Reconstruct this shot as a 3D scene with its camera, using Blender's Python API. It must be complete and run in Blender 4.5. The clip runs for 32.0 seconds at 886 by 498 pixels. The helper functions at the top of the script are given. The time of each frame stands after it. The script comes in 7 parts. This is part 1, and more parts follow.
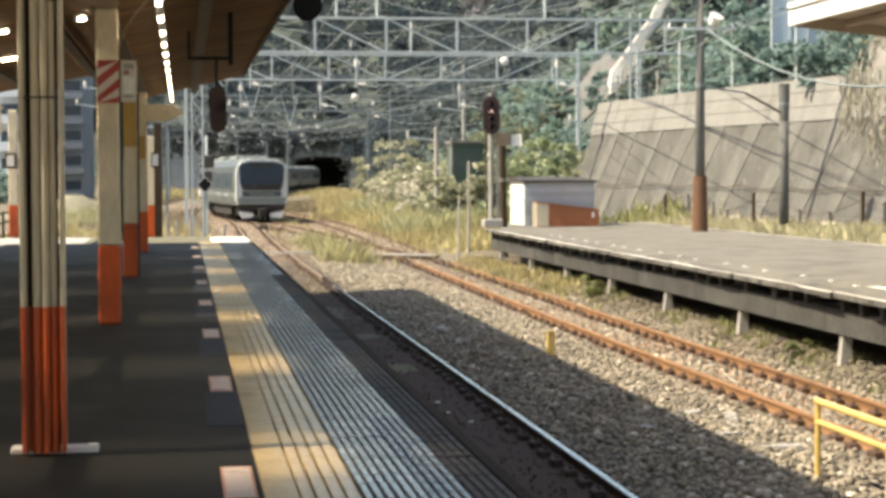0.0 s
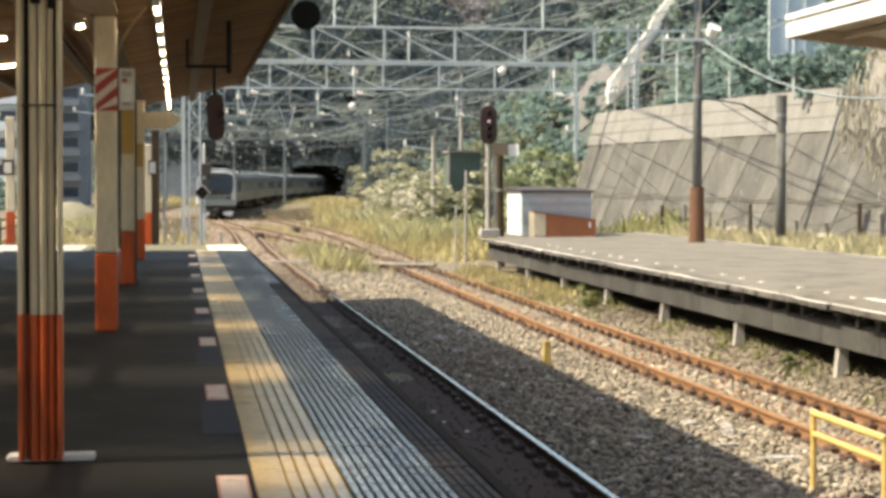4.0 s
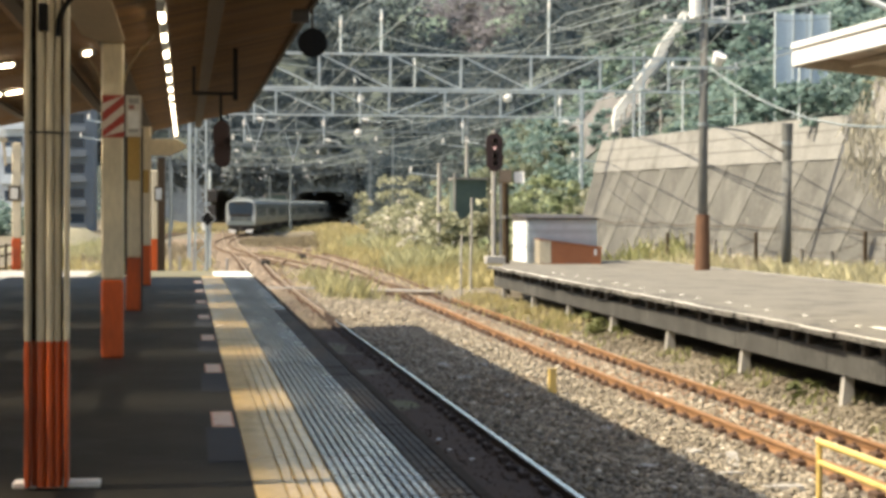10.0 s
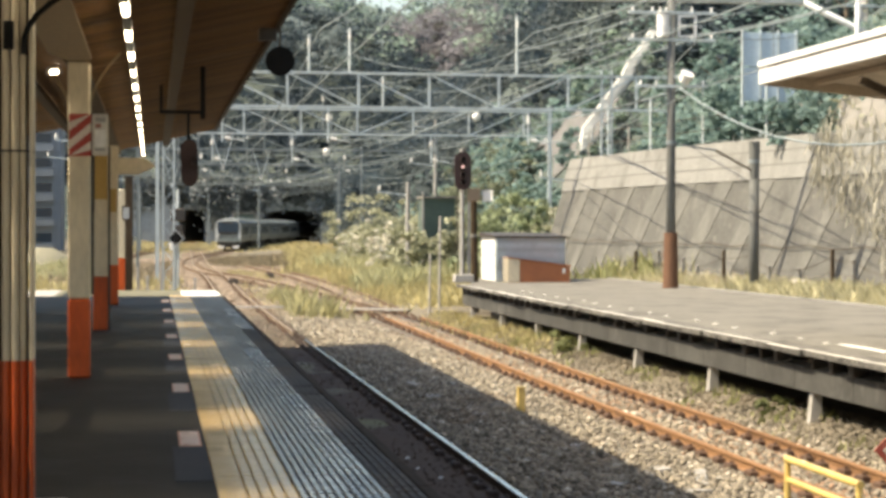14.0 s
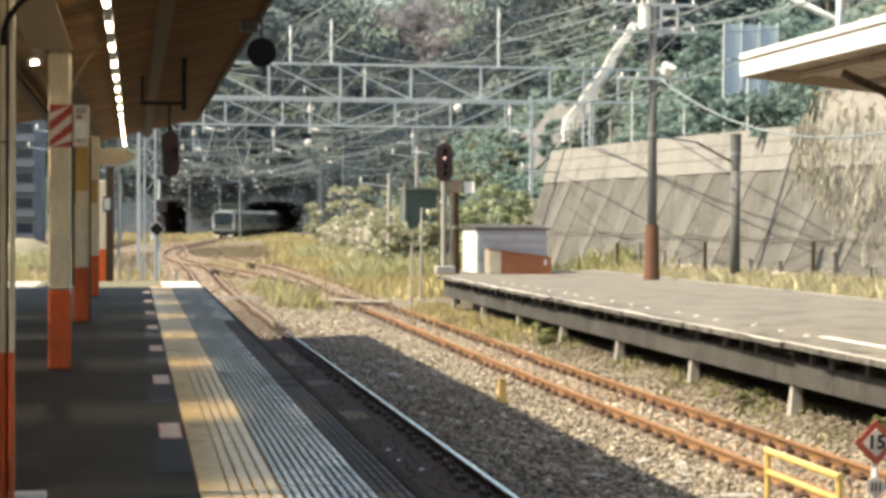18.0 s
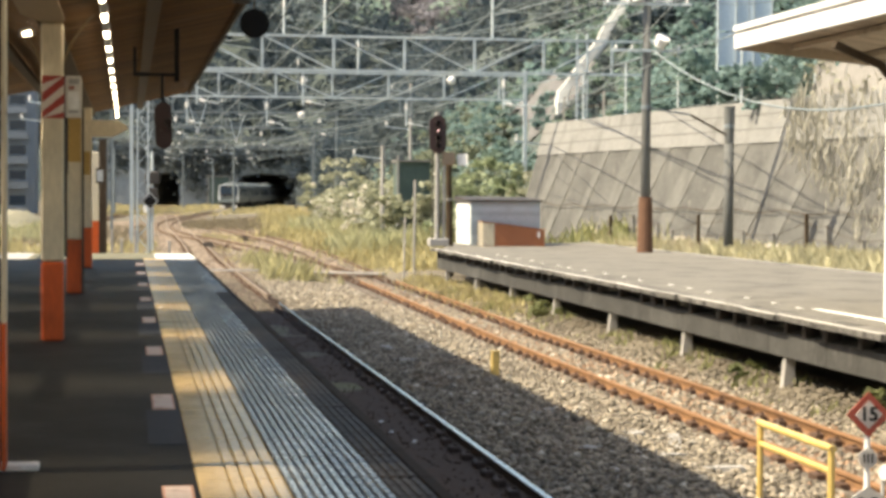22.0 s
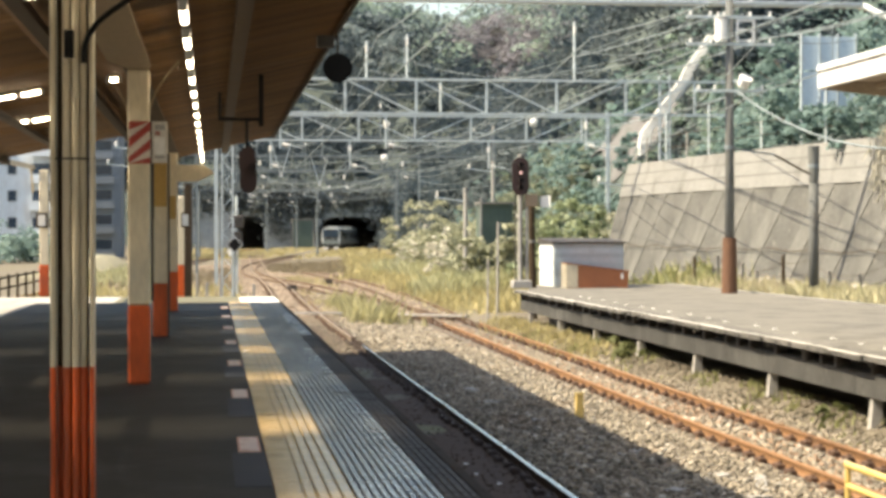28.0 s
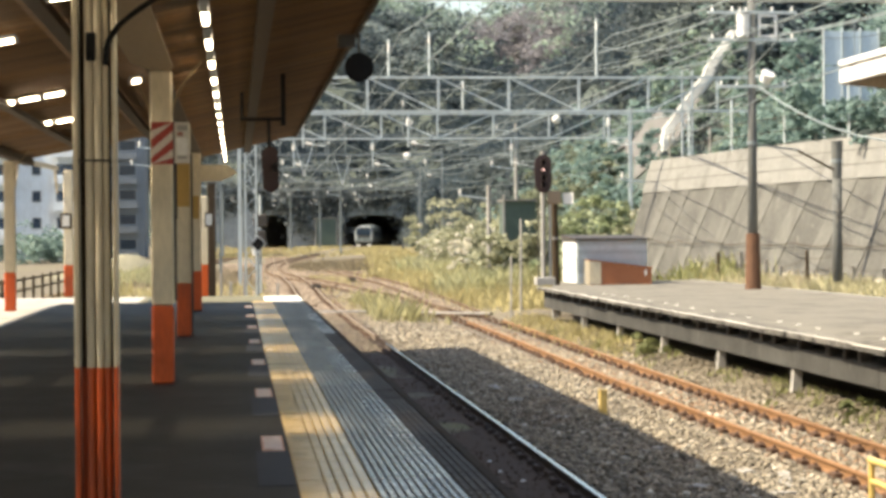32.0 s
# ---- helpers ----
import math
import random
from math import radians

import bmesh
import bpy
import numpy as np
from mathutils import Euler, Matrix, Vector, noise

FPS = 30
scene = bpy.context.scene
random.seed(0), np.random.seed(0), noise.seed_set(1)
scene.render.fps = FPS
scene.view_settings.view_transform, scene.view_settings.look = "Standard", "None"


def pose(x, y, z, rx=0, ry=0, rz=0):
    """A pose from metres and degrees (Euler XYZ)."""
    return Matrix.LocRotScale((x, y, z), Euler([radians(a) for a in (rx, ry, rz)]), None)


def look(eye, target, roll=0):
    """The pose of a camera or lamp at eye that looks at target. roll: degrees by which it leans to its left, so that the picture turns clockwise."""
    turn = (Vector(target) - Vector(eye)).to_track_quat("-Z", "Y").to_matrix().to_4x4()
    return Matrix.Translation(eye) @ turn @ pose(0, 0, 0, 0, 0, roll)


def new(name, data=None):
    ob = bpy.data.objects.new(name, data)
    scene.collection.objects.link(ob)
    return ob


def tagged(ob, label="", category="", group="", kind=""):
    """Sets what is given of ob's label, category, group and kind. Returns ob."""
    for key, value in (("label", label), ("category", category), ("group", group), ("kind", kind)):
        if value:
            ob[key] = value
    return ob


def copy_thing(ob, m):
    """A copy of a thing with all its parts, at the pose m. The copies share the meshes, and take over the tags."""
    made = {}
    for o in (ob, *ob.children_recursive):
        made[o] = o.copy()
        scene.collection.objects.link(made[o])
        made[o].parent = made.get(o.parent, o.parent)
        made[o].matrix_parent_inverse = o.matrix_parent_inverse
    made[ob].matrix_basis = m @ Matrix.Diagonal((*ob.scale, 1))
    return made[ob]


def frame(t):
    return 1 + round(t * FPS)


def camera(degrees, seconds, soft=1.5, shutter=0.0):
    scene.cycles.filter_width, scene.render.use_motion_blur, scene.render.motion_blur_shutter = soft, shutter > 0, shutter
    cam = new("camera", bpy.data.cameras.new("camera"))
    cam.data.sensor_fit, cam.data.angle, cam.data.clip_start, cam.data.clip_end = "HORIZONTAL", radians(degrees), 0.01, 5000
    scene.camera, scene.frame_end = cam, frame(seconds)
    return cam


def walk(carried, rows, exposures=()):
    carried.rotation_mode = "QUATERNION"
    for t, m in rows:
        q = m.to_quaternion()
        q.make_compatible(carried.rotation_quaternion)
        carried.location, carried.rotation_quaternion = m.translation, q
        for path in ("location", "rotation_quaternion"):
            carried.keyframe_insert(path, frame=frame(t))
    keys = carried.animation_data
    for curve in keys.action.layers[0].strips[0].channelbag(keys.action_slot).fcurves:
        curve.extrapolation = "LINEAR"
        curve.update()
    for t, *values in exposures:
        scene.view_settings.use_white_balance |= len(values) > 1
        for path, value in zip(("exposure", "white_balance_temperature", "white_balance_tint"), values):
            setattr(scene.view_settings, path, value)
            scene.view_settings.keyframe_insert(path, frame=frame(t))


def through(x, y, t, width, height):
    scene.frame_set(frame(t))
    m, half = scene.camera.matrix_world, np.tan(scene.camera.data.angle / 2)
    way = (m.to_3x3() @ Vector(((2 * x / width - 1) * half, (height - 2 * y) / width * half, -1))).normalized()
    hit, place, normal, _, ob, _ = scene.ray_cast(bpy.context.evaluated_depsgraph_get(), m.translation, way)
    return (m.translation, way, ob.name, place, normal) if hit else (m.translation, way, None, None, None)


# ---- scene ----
cam = camera(25.98, 32.0, soft=3.6)
PATH = [
    (0.0, look((-0.001, 0.046, 1.596), (6.704, 49.559, -0.292), -0.25)),
    (0.5, look((-0.011, 0.039, 1.600), (6.743, 49.547, -0.204), -0.17)),
    (1.0, look((-0.007, 0.041, 1.600), (6.754, 49.553, -0.085), -0.10)),
    (1.5, look((-0.007, 0.043, 1.598), (6.731, 49.558, -0.065), -0.06)),
    (2.0, look((-0.008, 0.044, 1.595), (6.634, 49.568, -0.192), -0.03)),
    (2.5, look((-0.011, 0.037, 1.601), (6.631, 49.561, -0.182), -0.04)),
    (3.0, look((-0.008, 0.041, 1.599), (6.653, 49.565, -0.110), -0.02)),
    (3.5, look((-0.006, 0.033, 1.601), (6.754, 49.546, -0.063), 0.06)),
    (5.5, look((-0.012, 0.037, 1.602), (6.802, 49.548, 0.108), 0.12)),
    (6.0, look((-0.011, 0.037, 1.602), (6.756, 49.559, 0.242), 0.13)),
    (6.5, look((-0.010, 0.040, 1.599), (6.731, 49.565, 0.245), 0.14)),
    (7.0, look((-0.007, 0.041, 1.601), (6.709, 49.567, 0.169), 0.12)),
    (7.5, look((-0.009, 0.036, 1.603), (6.728, 49.557, 0.081), 0.15)),
    (8.0, look((-0.008, 0.045, 1.600), (6.564, 49.588, 0.097), 0.20)),
    (8.5, look((-0.014, 0.038, 1.602), (6.423, 49.600, 0.140), 0.12)),
    (9.0, look((-0.020, 0.017, 1.607), (6.418, 49.584, 0.289), 0.21)),
    (9.5, look((-0.016, 0.030, 1.605), (6.455, 49.599, 0.549), 0.21)),
    (10.0, look((-0.012, 0.021, 1.609), (6.642, 49.567, 0.655), 0.25)),
    (10.5, look((-0.006, 0.034, 1.607), (6.751, 49.567, 0.654), 0.25)),
    (11.0, look((-0.003, 0.045, 1.604), (6.907, 49.555, 0.618), 0.24)),
    (11.5, look((-0.005, 0.036, 1.605), (7.091, 49.521, 0.666), 0.14)),
    (12.0, look((-0.010, 0.031, 1.610), (7.175, 49.506, 0.825), 0.17)),
    (12.5, look((-0.019, 0.018, 1.611), (7.273, 49.482, 1.178), 0.22)),
    (13.0, look((-0.008, 0.026, 1.610), (7.254, 49.495, 1.283), 0.20)),
    (13.5, look((-0.006, 0.033, 1.610), (7.322, 49.491, 1.221), 0.18)),
    (14.0, look((-0.002, 0.040, 1.604), (7.457, 49.479, 1.141), 0.13)),
    (14.5, look((-0.004, 0.032, 1.611), (7.568, 49.453, 1.125), 0.22)),
    (16.5, look((-0.002, 0.043, 1.604), (7.880, 49.416, 1.207), 0.29)),
    (17.0, look((-0.004, 0.044, 1.607), (7.873, 49.416, 1.002), 0.33)),
    (17.5, look((0.002, 0.049, 1.605), (7.932, 49.412, 0.916), 0.30)),
    (18.0, look((0.002, 0.045, 1.610), (7.935, 49.407, 0.923), 0.24)),
    (18.5, look((0.003, 0.055, 1.607), (7.975, 49.410, 0.901), 0.25)),
    (19.0, look((0.004, 0.050, 1.608), (7.968, 49.407, 0.926), 0.18)),
    (19.5, look((0.007, 0.058, 1.606), (7.946, 49.420, 0.946), 0.17)),
    (20.0, look((0.007, 0.055, 1.603), (8.012, 49.406, 0.924), 0.25)),
    (20.5, look((0.001, 0.055, 1.605), (8.057, 49.395, 0.818), 0.25)),
    (21.0, look((0.006, 0.058, 1.603), (8.106, 49.388, 0.607), 0.29)),
    (21.5, look((0.006, 0.058, 1.602), (8.086, 49.385, 0.381), 0.31)),
    (22.0, look((0.006, 0.059, 1.602), (8.109, 49.378, 0.201), 0.31)),
    (22.5, look((0.005, 0.062, 1.602), (8.175, 49.365, 0.044), 0.32)),
    (23.0, look((0.008, 0.066, 1.603), (8.256, 49.351, -0.130), 0.29)),
    (23.5, look((0.005, 0.067, 1.601), (8.398, 49.323, -0.251), 0.39)),
    (24.0, look((0.009, 0.066, 1.601), (8.463, 49.309, -0.314), 0.33)),
    (24.5, look((0.008, 0.068, 1.601), (8.396, 49.328, -0.156), 0.33)),
    (26.5, look((0.000, 0.065, 1.599), (7.141, 49.545, 0.716), 0.19)),
    (27.0, look((0.001, 0.065, 1.604), (6.644, 49.617, 0.902), 0.06)),
    (27.5, look((0.001, 0.044, 1.601), (6.233, 49.651, 1.090), 0.01)),
    (28.0, look((-0.002, 0.025, 1.604), (5.961, 49.667, 1.294), -0.05)),
    (28.5, look((-0.003, 0.023, 1.604), (5.899, 49.673, 1.434), -0.05)),
    (29.0, look((-0.000, 0.017, 1.603), (5.786, 49.681, 1.475), -0.15)),
    (29.5, look((0.006, 0.009, 1.610), (5.636, 49.690, 1.279), -0.14)),
    (30.0, look((0.016, -0.023, 1.612), (5.470, 49.677, 1.199), -0.21)),
    (30.5, look((0.017, -0.017, 1.607), (5.310, 49.700, 1.123), -0.37)),
    (31.0, look((0.020, -0.043, 1.611), (5.312, 49.672, 1.043), -0.40)),
    (31.5, look((0.005, -0.042, 1.614), (5.374, 49.667, 1.131), -0.36)),
    (32.0, look((0.008, -0.020, 1.612), (5.359, 49.691, 1.240), -0.46)),
]
walk(cam, PATH, ((0, 1.13), (12, 1.14), (17, 1.18), (24.5, 1.18), (27, 1.29), (32, 1.27)))

# ---- light: afternoon sun from the left, square to the tracks ----
SUN_TRAVEL = Vector((4.1, 0.35, -5.2)).normalized()
world = bpy.data.worlds.new("sky")
scene.world = world
world.use_nodes = True
wn = world.node_tree.nodes
sky = wn.new("ShaderNodeTexSky")
sky.sky_type, sky.sun_disc = "NISHITA", False
sky.sun_elevation = math.asin(-SUN_TRAVEL.z)
sky.sun_rotation = math.atan2(-SUN_TRAVEL.x, -SUN_TRAVEL.y)
sky.air_density, sky.dust_density = 1.2, 2.0
wn["Background"].inputs["Strength"].default_value = 0.118
world.node_tree.links.new(sky.outputs["Color"], wn["Background"].inputs["Color"])
sun = new("sun", bpy.data.lights.new("sun", "SUN"))
sun.data.energy, sun.data.angle, sun.data.color = 4.6, radians(0.7), (1.0, 0.91, 0.74)
sun.matrix_world = look((0, 0, 60), Vector((0, 0, 60)) + SUN_TRAVEL)
scene.view_settings.use_white_balance = True
scene.view_settings.white_balance_temperature = 7200


# ---- materials ----
def material(name, a, b, scale=3.0, rough=0.8, metal=0.0, bump=0.0, fine=0.0, stain=None, stain_scale=0.6, stain_at=0.55,
             coords="world", stretch=(1, 1, 1), vary=0.0, spec=None, island=0.0):
    """Two mixed tones by a coarse noise, a fine grain, optional stains, roughness variation and bump."""
    m = bpy.data.materials.new(name)
    m.use_nodes = True
    t, n = m.node_tree, m.node_tree.nodes
    bsdf = n["Principled BSDF"]
    if coords == "world":
        src = n.new("ShaderNodeNewGeometry").outputs["Position"]
    else:
        src = n.new("ShaderNodeTexCoord").outputs["Object"]
    mp = n.new("ShaderNodeMapping")
    mp.inputs["Scale"].default_value = stretch
    t.links.new(src, mp.inputs["Vector"])

    def noise_node(s, detail=6.0, r=0.6):
        q = n.new("ShaderNodeTexNoise")
        q.inputs["Scale"].default_value, q.inputs["Detail"].default_value, q.inputs["Roughness"].default_value = s, detail, r
        t.links.new(mp.outputs["Vector"], q.inputs["Vector"])
        return q.outputs["Fac"]

    def mix(fac, c1, c2, mode="MIX"):
        q = n.new("ShaderNodeMix")
        q.data_type, q.blend_type = "RGBA", mode
        for sock, v in ((q.inputs[0], fac), (q.inputs[6], c1), (q.inputs[7], c2)):
            if isinstance(v, (int, float)):
                sock.default_value = v
            elif isinstance(v, tuple):
                sock.default_value = (*v, 1)
            else:
                t.links.new(v, sock)
        return q.outputs[2]

    def ramp(fac, lo, hi):
        q = n.new("ShaderNodeMapRange")
        q.inputs["From Min"].default_value, q.inputs["From Max"].default_value = lo, hi
        t.links.new(fac, q.inputs["Value"])
        return q.outputs["Result"]

    coarse = noise_node(scale)
    grain = noise_node(scale * 14, 4.0)
    col = mix(ramp(coarse, 0.32, 0.68), a, b)
    col = mix(0.35, col, mix(ramp(grain, 0.3, 0.7), tuple(v * 0.72 for v in a), tuple(min(1, v * 1.25) for v in b)))
    if stain:
        col = mix(ramp(noise_node(stain_scale, 8.0, 0.7), stain_at, stain_at + 0.15), col, stain)
    if vary or island:
        src_r = n.new("ShaderNodeObjectInfo").outputs["Random"] if vary else n.new("ShaderNodeNewGeometry").outputs["Random Per Island"]
        amount = vary or island
        q = n.new("ShaderNodeMapRange")
        q.inputs["To Min"].default_value, q.inputs["To Max"].default_value = 1 - amount, 1 + amount
        t.links.new(src_r, q.inputs["Value"])
        hs = n.new("ShaderNodeHueSaturation")
        t.links.new(q.outputs["Result"], hs.inputs["Value"])
        t.links.new(col, hs.inputs["Color"])
        col = hs.outputs["Color"]
    t.links.new(col, bsdf.inputs["Base Color"])
    rr = n.new("ShaderNodeMapRange")
    rr.inputs["To Min"].default_value, rr.inputs["To Max"].default_value = max(0.02, rough - 0.1), min(1, rough + 0.1)
    t.links.new(coarse, rr.inputs["Value"])
    t.links.new(rr.outputs["Result"], bsdf.inputs["Roughness"])
    bsdf.inputs["Metallic"].default_value = metal
    if spec is not None:
        bsdf.inputs["Specular IOR Level"].default_value = spec
    if bump:
        bp = n.new("ShaderNodeBump")
        bp.inputs["Strength"].default_value, bp.inputs["Distance"].default_value = 0.6, bump
        t.links.new(grain, bp.inputs["Height"])
        t.links.new(bp.outputs["Normal"], bsdf.inputs["Normal"])
    return m


def glow(name, color, strength):
    m = bpy.data.materials.new(name)
    m.use_nodes = True
    b = m.node_tree.nodes["Principled BSDF"]
    b.inputs["Base Color"].default_value = (*color, 1)
    b.inputs["Emission Color"].default_value = (*color, 1)
    b.inputs["Emission Strength"].default_value = strength
    return m


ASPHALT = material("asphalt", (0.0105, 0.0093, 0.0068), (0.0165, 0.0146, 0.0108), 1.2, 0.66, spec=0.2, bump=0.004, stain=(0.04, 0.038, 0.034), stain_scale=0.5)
PAVING = material("pale_asphalt", (0.125, 0.116, 0.096), (0.19, 0.176, 0.148), 1.2, 0.9, bump=0.004, stain=(0.08, 0.074, 0.063), stain_scale=0.9, stain_at=0.5)
CONCRETE = material("concrete", (0.30, 0.29, 0.27), (0.40, 0.38, 0.35), 1.1, 0.9, bump=0.004, stain=(0.16, 0.15, 0.13), stain_scale=0.7)
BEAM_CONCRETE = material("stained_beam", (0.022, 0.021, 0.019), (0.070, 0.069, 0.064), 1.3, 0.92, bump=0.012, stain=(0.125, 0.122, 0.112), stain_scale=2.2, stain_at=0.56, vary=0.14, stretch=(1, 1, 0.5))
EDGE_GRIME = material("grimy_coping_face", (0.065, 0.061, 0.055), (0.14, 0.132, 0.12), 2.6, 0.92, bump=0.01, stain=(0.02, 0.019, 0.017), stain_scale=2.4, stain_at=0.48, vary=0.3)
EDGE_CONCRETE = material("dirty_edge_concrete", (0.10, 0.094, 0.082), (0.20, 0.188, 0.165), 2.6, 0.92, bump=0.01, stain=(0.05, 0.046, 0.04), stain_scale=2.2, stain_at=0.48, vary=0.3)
# pale colour for the sun's highlight along the coping edge
NOSING = material("sunlit_nosing", (0.44, 0.42, 0.37), (0.66, 0.63, 0.57), 3.0, 0.9, stain=(0.15, 0.14, 0.12), stain_scale=1.6, stain_at=0.58, vary=0.25)
CONCRETE_DARK = material("weathered_concrete", (0.16, 0.155, 0.145), (0.24, 0.23, 0.21), 1.0, 0.92, bump=0.005, stain=(0.08, 0.075, 0.065), stain_scale=0.8, stretch=(1, 1, 0.35))
WALL_PANEL = material("retaining_wall_panel", (0.058, 0.057, 0.052), (0.137, 0.134, 0.123), 0.9, 0.95, bump=0.09, stain=(0.20, 0.188, 0.168), stain_scale=1.6, stain_at=0.58, stretch=(1, 1, 0.8))
WALL_RIB = material("retaining_wall_rib", (0.095, 0.094, 0.086), (0.16, 0.157, 0.143), 0.8, 0.95, bump=0.07, stain=(0.085, 0.08, 0.072), stain_scale=1.1, stain_at=0.55, stretch=(1, 1, 0.25))
WALL_BAND = material("retaining_wall_band", (0.168, 0.166, 0.157), (0.245, 0.242, 0.226), 0.8, 0.95, bump=0.07, stain=(0.11, 0.105, 0.095), stain_scale=0.7, stretch=(1, 1, 0.6))
YELLOW_TILE = material("yellow_tactile", (0.66, 0.45, 0.19), (0.75, 0.525, 0.25), 1.6, 0.24, bump=0.001, stain=(0.33, 0.23, 0.09), stain_scale=0.9, vary=0.06)
GROOVE = material("tile_groove", (0.21, 0.135, 0.045), (0.29, 0.19, 0.07), 3.0, 0.9)
RIBBED = material("ribbed_plate", (0.17, 0.185, 0.19), (0.40, 0.42, 0.425), 3.2, 0.15, stain=(0.05, 0.054, 0.058), stain_scale=1.8, stain_at=0.5, vary=0.4, spec=1.0)
CREAM = material("cream_paint", (0.55, 0.47, 0.335), (0.64, 0.555, 0.405), 1.5, 0.5, stain=(0.33, 0.27, 0.18), stain_scale=1.1, stain_at=0.6, stretch=(1, 1, 0.3))
ORANGE = material("orange_paint", (0.48, 0.066, 0.009), (0.60, 0.092, 0.013), 1.5, 0.42, stain=(0.27, 0.045, 0.012), stain_scale=1.2, stretch=(1, 1, 0.3))
DARK_STEEL = material("dark_steel", (0.035, 0.03, 0.026), (0.06, 0.05, 0.042), 2.0, 0.6)
BROWN_STEEL = material("brown_steel", (0.04, 0.026, 0.014), (0.065, 0.044, 0.026), 1.5, 0.7, spec=0.2)
WOOD_CEILING = material("ceiling_boards", (0.074, 0.034, 0.0085), (0.138, 0.068, 0.0175), 1.4, 0.75, spec=0.12, bump=0.002, stain=(0.17, 0.10, 0.05), stain_scale=0.5, stretch=(0.35, 3, 3), island=0.34)
ROOFING = material("roof_sheet", (0.30, 0.31, 0.30), (0.40, 0.40, 0.38), 0.8, 0.6, stain=(0.22, 0.15, 0.10), stain_scale=0.6)
WHITE = material("white_paint", (0.74, 0.73, 0.70), (0.82, 0.81, 0.78), 1.3, 0.5, stain=(0.58, 0.55, 0.48), stain_scale=0.8, stain_at=0.62)
GREY_PAINT = material("grey_paint", (0.36, 0.37, 0.37), (0.45, 0.46, 0.46), 1.3, 0.55, stain=(0.28, 0.27, 0.25), stain_scale=0.8)
RUST = material("rusted_steel", (0.20, 0.098, 0.042), (0.30, 0.165, 0.08), 4.0, 0.85, bump=0.002, stain=(0.10, 0.05, 0.03), stain_scale=2.0)
RUST_DEEP = material("deep_rust", (0.055, 0.03, 0.018), (0.10, 0.055, 0.034), 4.0, 0.9, bump=0.002)
# near rails' sides darkened for the canopy's shade on them
RAIL_DARK = material("shade_dark_rail", (0.045, 0.03, 0.024), (0.07, 0.048, 0.036), 3.0, 0.8)
RAIL_TOP = material("polished_rail", (0.72, 0.72, 0.72), (0.80, 0.80, 0.80), 3.0, 0.2, metal=1.0)
SLEEPER_WOOD = material("sleeper", (0.20, 0.13, 0.085), (0.30, 0.20, 0.135), 2.2, 0.9, bump=0.004, stain=(0.34, 0.27, 0.20), stain_scale=1.5, vary=0.15)
BALLAST = material("ballast_stone", (0.175, 0.149, 0.113), (0.315, 0.274, 0.212), 2.0, 0.95, bump=0.01, stain=(0.17, 0.125, 0.085), stain_scale=0.5, island=0.58)
BALLAST_DARK = material("dark_brown_ballast", (0.047, 0.026, 0.0145), (0.066, 0.038, 0.022), 2.0, 0.95, bump=0.01, stain=(0.05, 0.036, 0.027), stain_scale=0.7, island=0.1)
BALLAST_RUST = material("rusty_ballast", (0.26, 0.148, 0.088), (0.41, 0.265, 0.17), 2.0, 0.95, bump=0.01, stain=(0.22, 0.12, 0.065), stain_scale=0.7, island=0.35)
RUST_BED = material("rusty_bed", (0.06, 0.041, 0.026), (0.20, 0.147, 0.098), 3.5, 0.97, bump=0.03, stain=(0.06, 0.04, 0.03), stain_scale=0.4)
BALLAST_BED = material("ballast_bed", (0.08, 0.066, 0.052), (0.16, 0.135, 0.108), 9.0, 0.97, bump=0.02, stain=(0.19, 0.13, 0.085), stain_scale=0.4)
SOIL = material("dry_ground", (0.095, 0.08, 0.056), (0.165, 0.14, 0.10), 1.4, 0.97, bump=0.02, stain=(0.17, 0.17, 0.07), stain_scale=0.2)
HILL_SOIL = material("hill_undergrowth", (0.042, 0.056, 0.05), (0.075, 0.093, 0.08), 0.6, 0.97, bump=0.05, stain=(0.07, 0.085, 0.07), stain_scale=0.03)
GALV = material("galvanised_steel", (0.47, 0.53, 0.545), (0.57, 0.63, 0.645), 1.2, 0.5, stain=(0.38, 0.42, 0.42), stain_scale=1.0)
WIRE = material("wire", (0.17, 0.206, 0.216), (0.235, 0.276, 0.286), 1.0, 0.6)
# duller, bluer steel; haze over the far gantries is put into it
GALV_FAR = material("dull_galvanised", (0.14, 0.168, 0.18), (0.20, 0.228, 0.24), 1.2, 0.55, stain=(0.16, 0.18, 0.185), stain_scale=1.0)
BLACK = material("black_paint", (0.006, 0.006, 0.006), (0.011, 0.01, 0.01), 2.0, 0.8, spec=0.2)
RED_BROWN = material("signal_hood", (0.030, 0.012, 0.011), (0.045, 0.018, 0.016), 2.0, 0.5)
INSULATOR = material("porcelain", (0.72, 0.71, 0.68), (0.8, 0.79, 0.76), 2.0, 0.2)
POLE_CONCRETE = material("pole_concrete", (0.105, 0.108, 0.103), (0.155, 0.158, 0.15), 1.4, 0.9, stain=(0.11, 0.095, 0.08), stain_scale=0.9, stretch=(1, 1, 0.3))
POLE_BAND = material("brown_sleeve", (0.095, 0.045, 0.024), (0.145, 0.07, 0.037), 1.5, 0.8, stain=(0.09, 0.045, 0.025), stain_scale=1.5)
YELLOW_PAINT = material("yellow_paint", (0.53, 0.375, 0.115), (0.64, 0.475, 0.175), 1.5, 0.3, stain=(0.40, 0.27, 0.09), stain_scale=2.0)
STEEL_BODY = material("stainless_body", (0.085, 0.098, 0.102), (0.12, 0.133, 0.138), 0.6, 0.35, metal=0.2, coords="object")
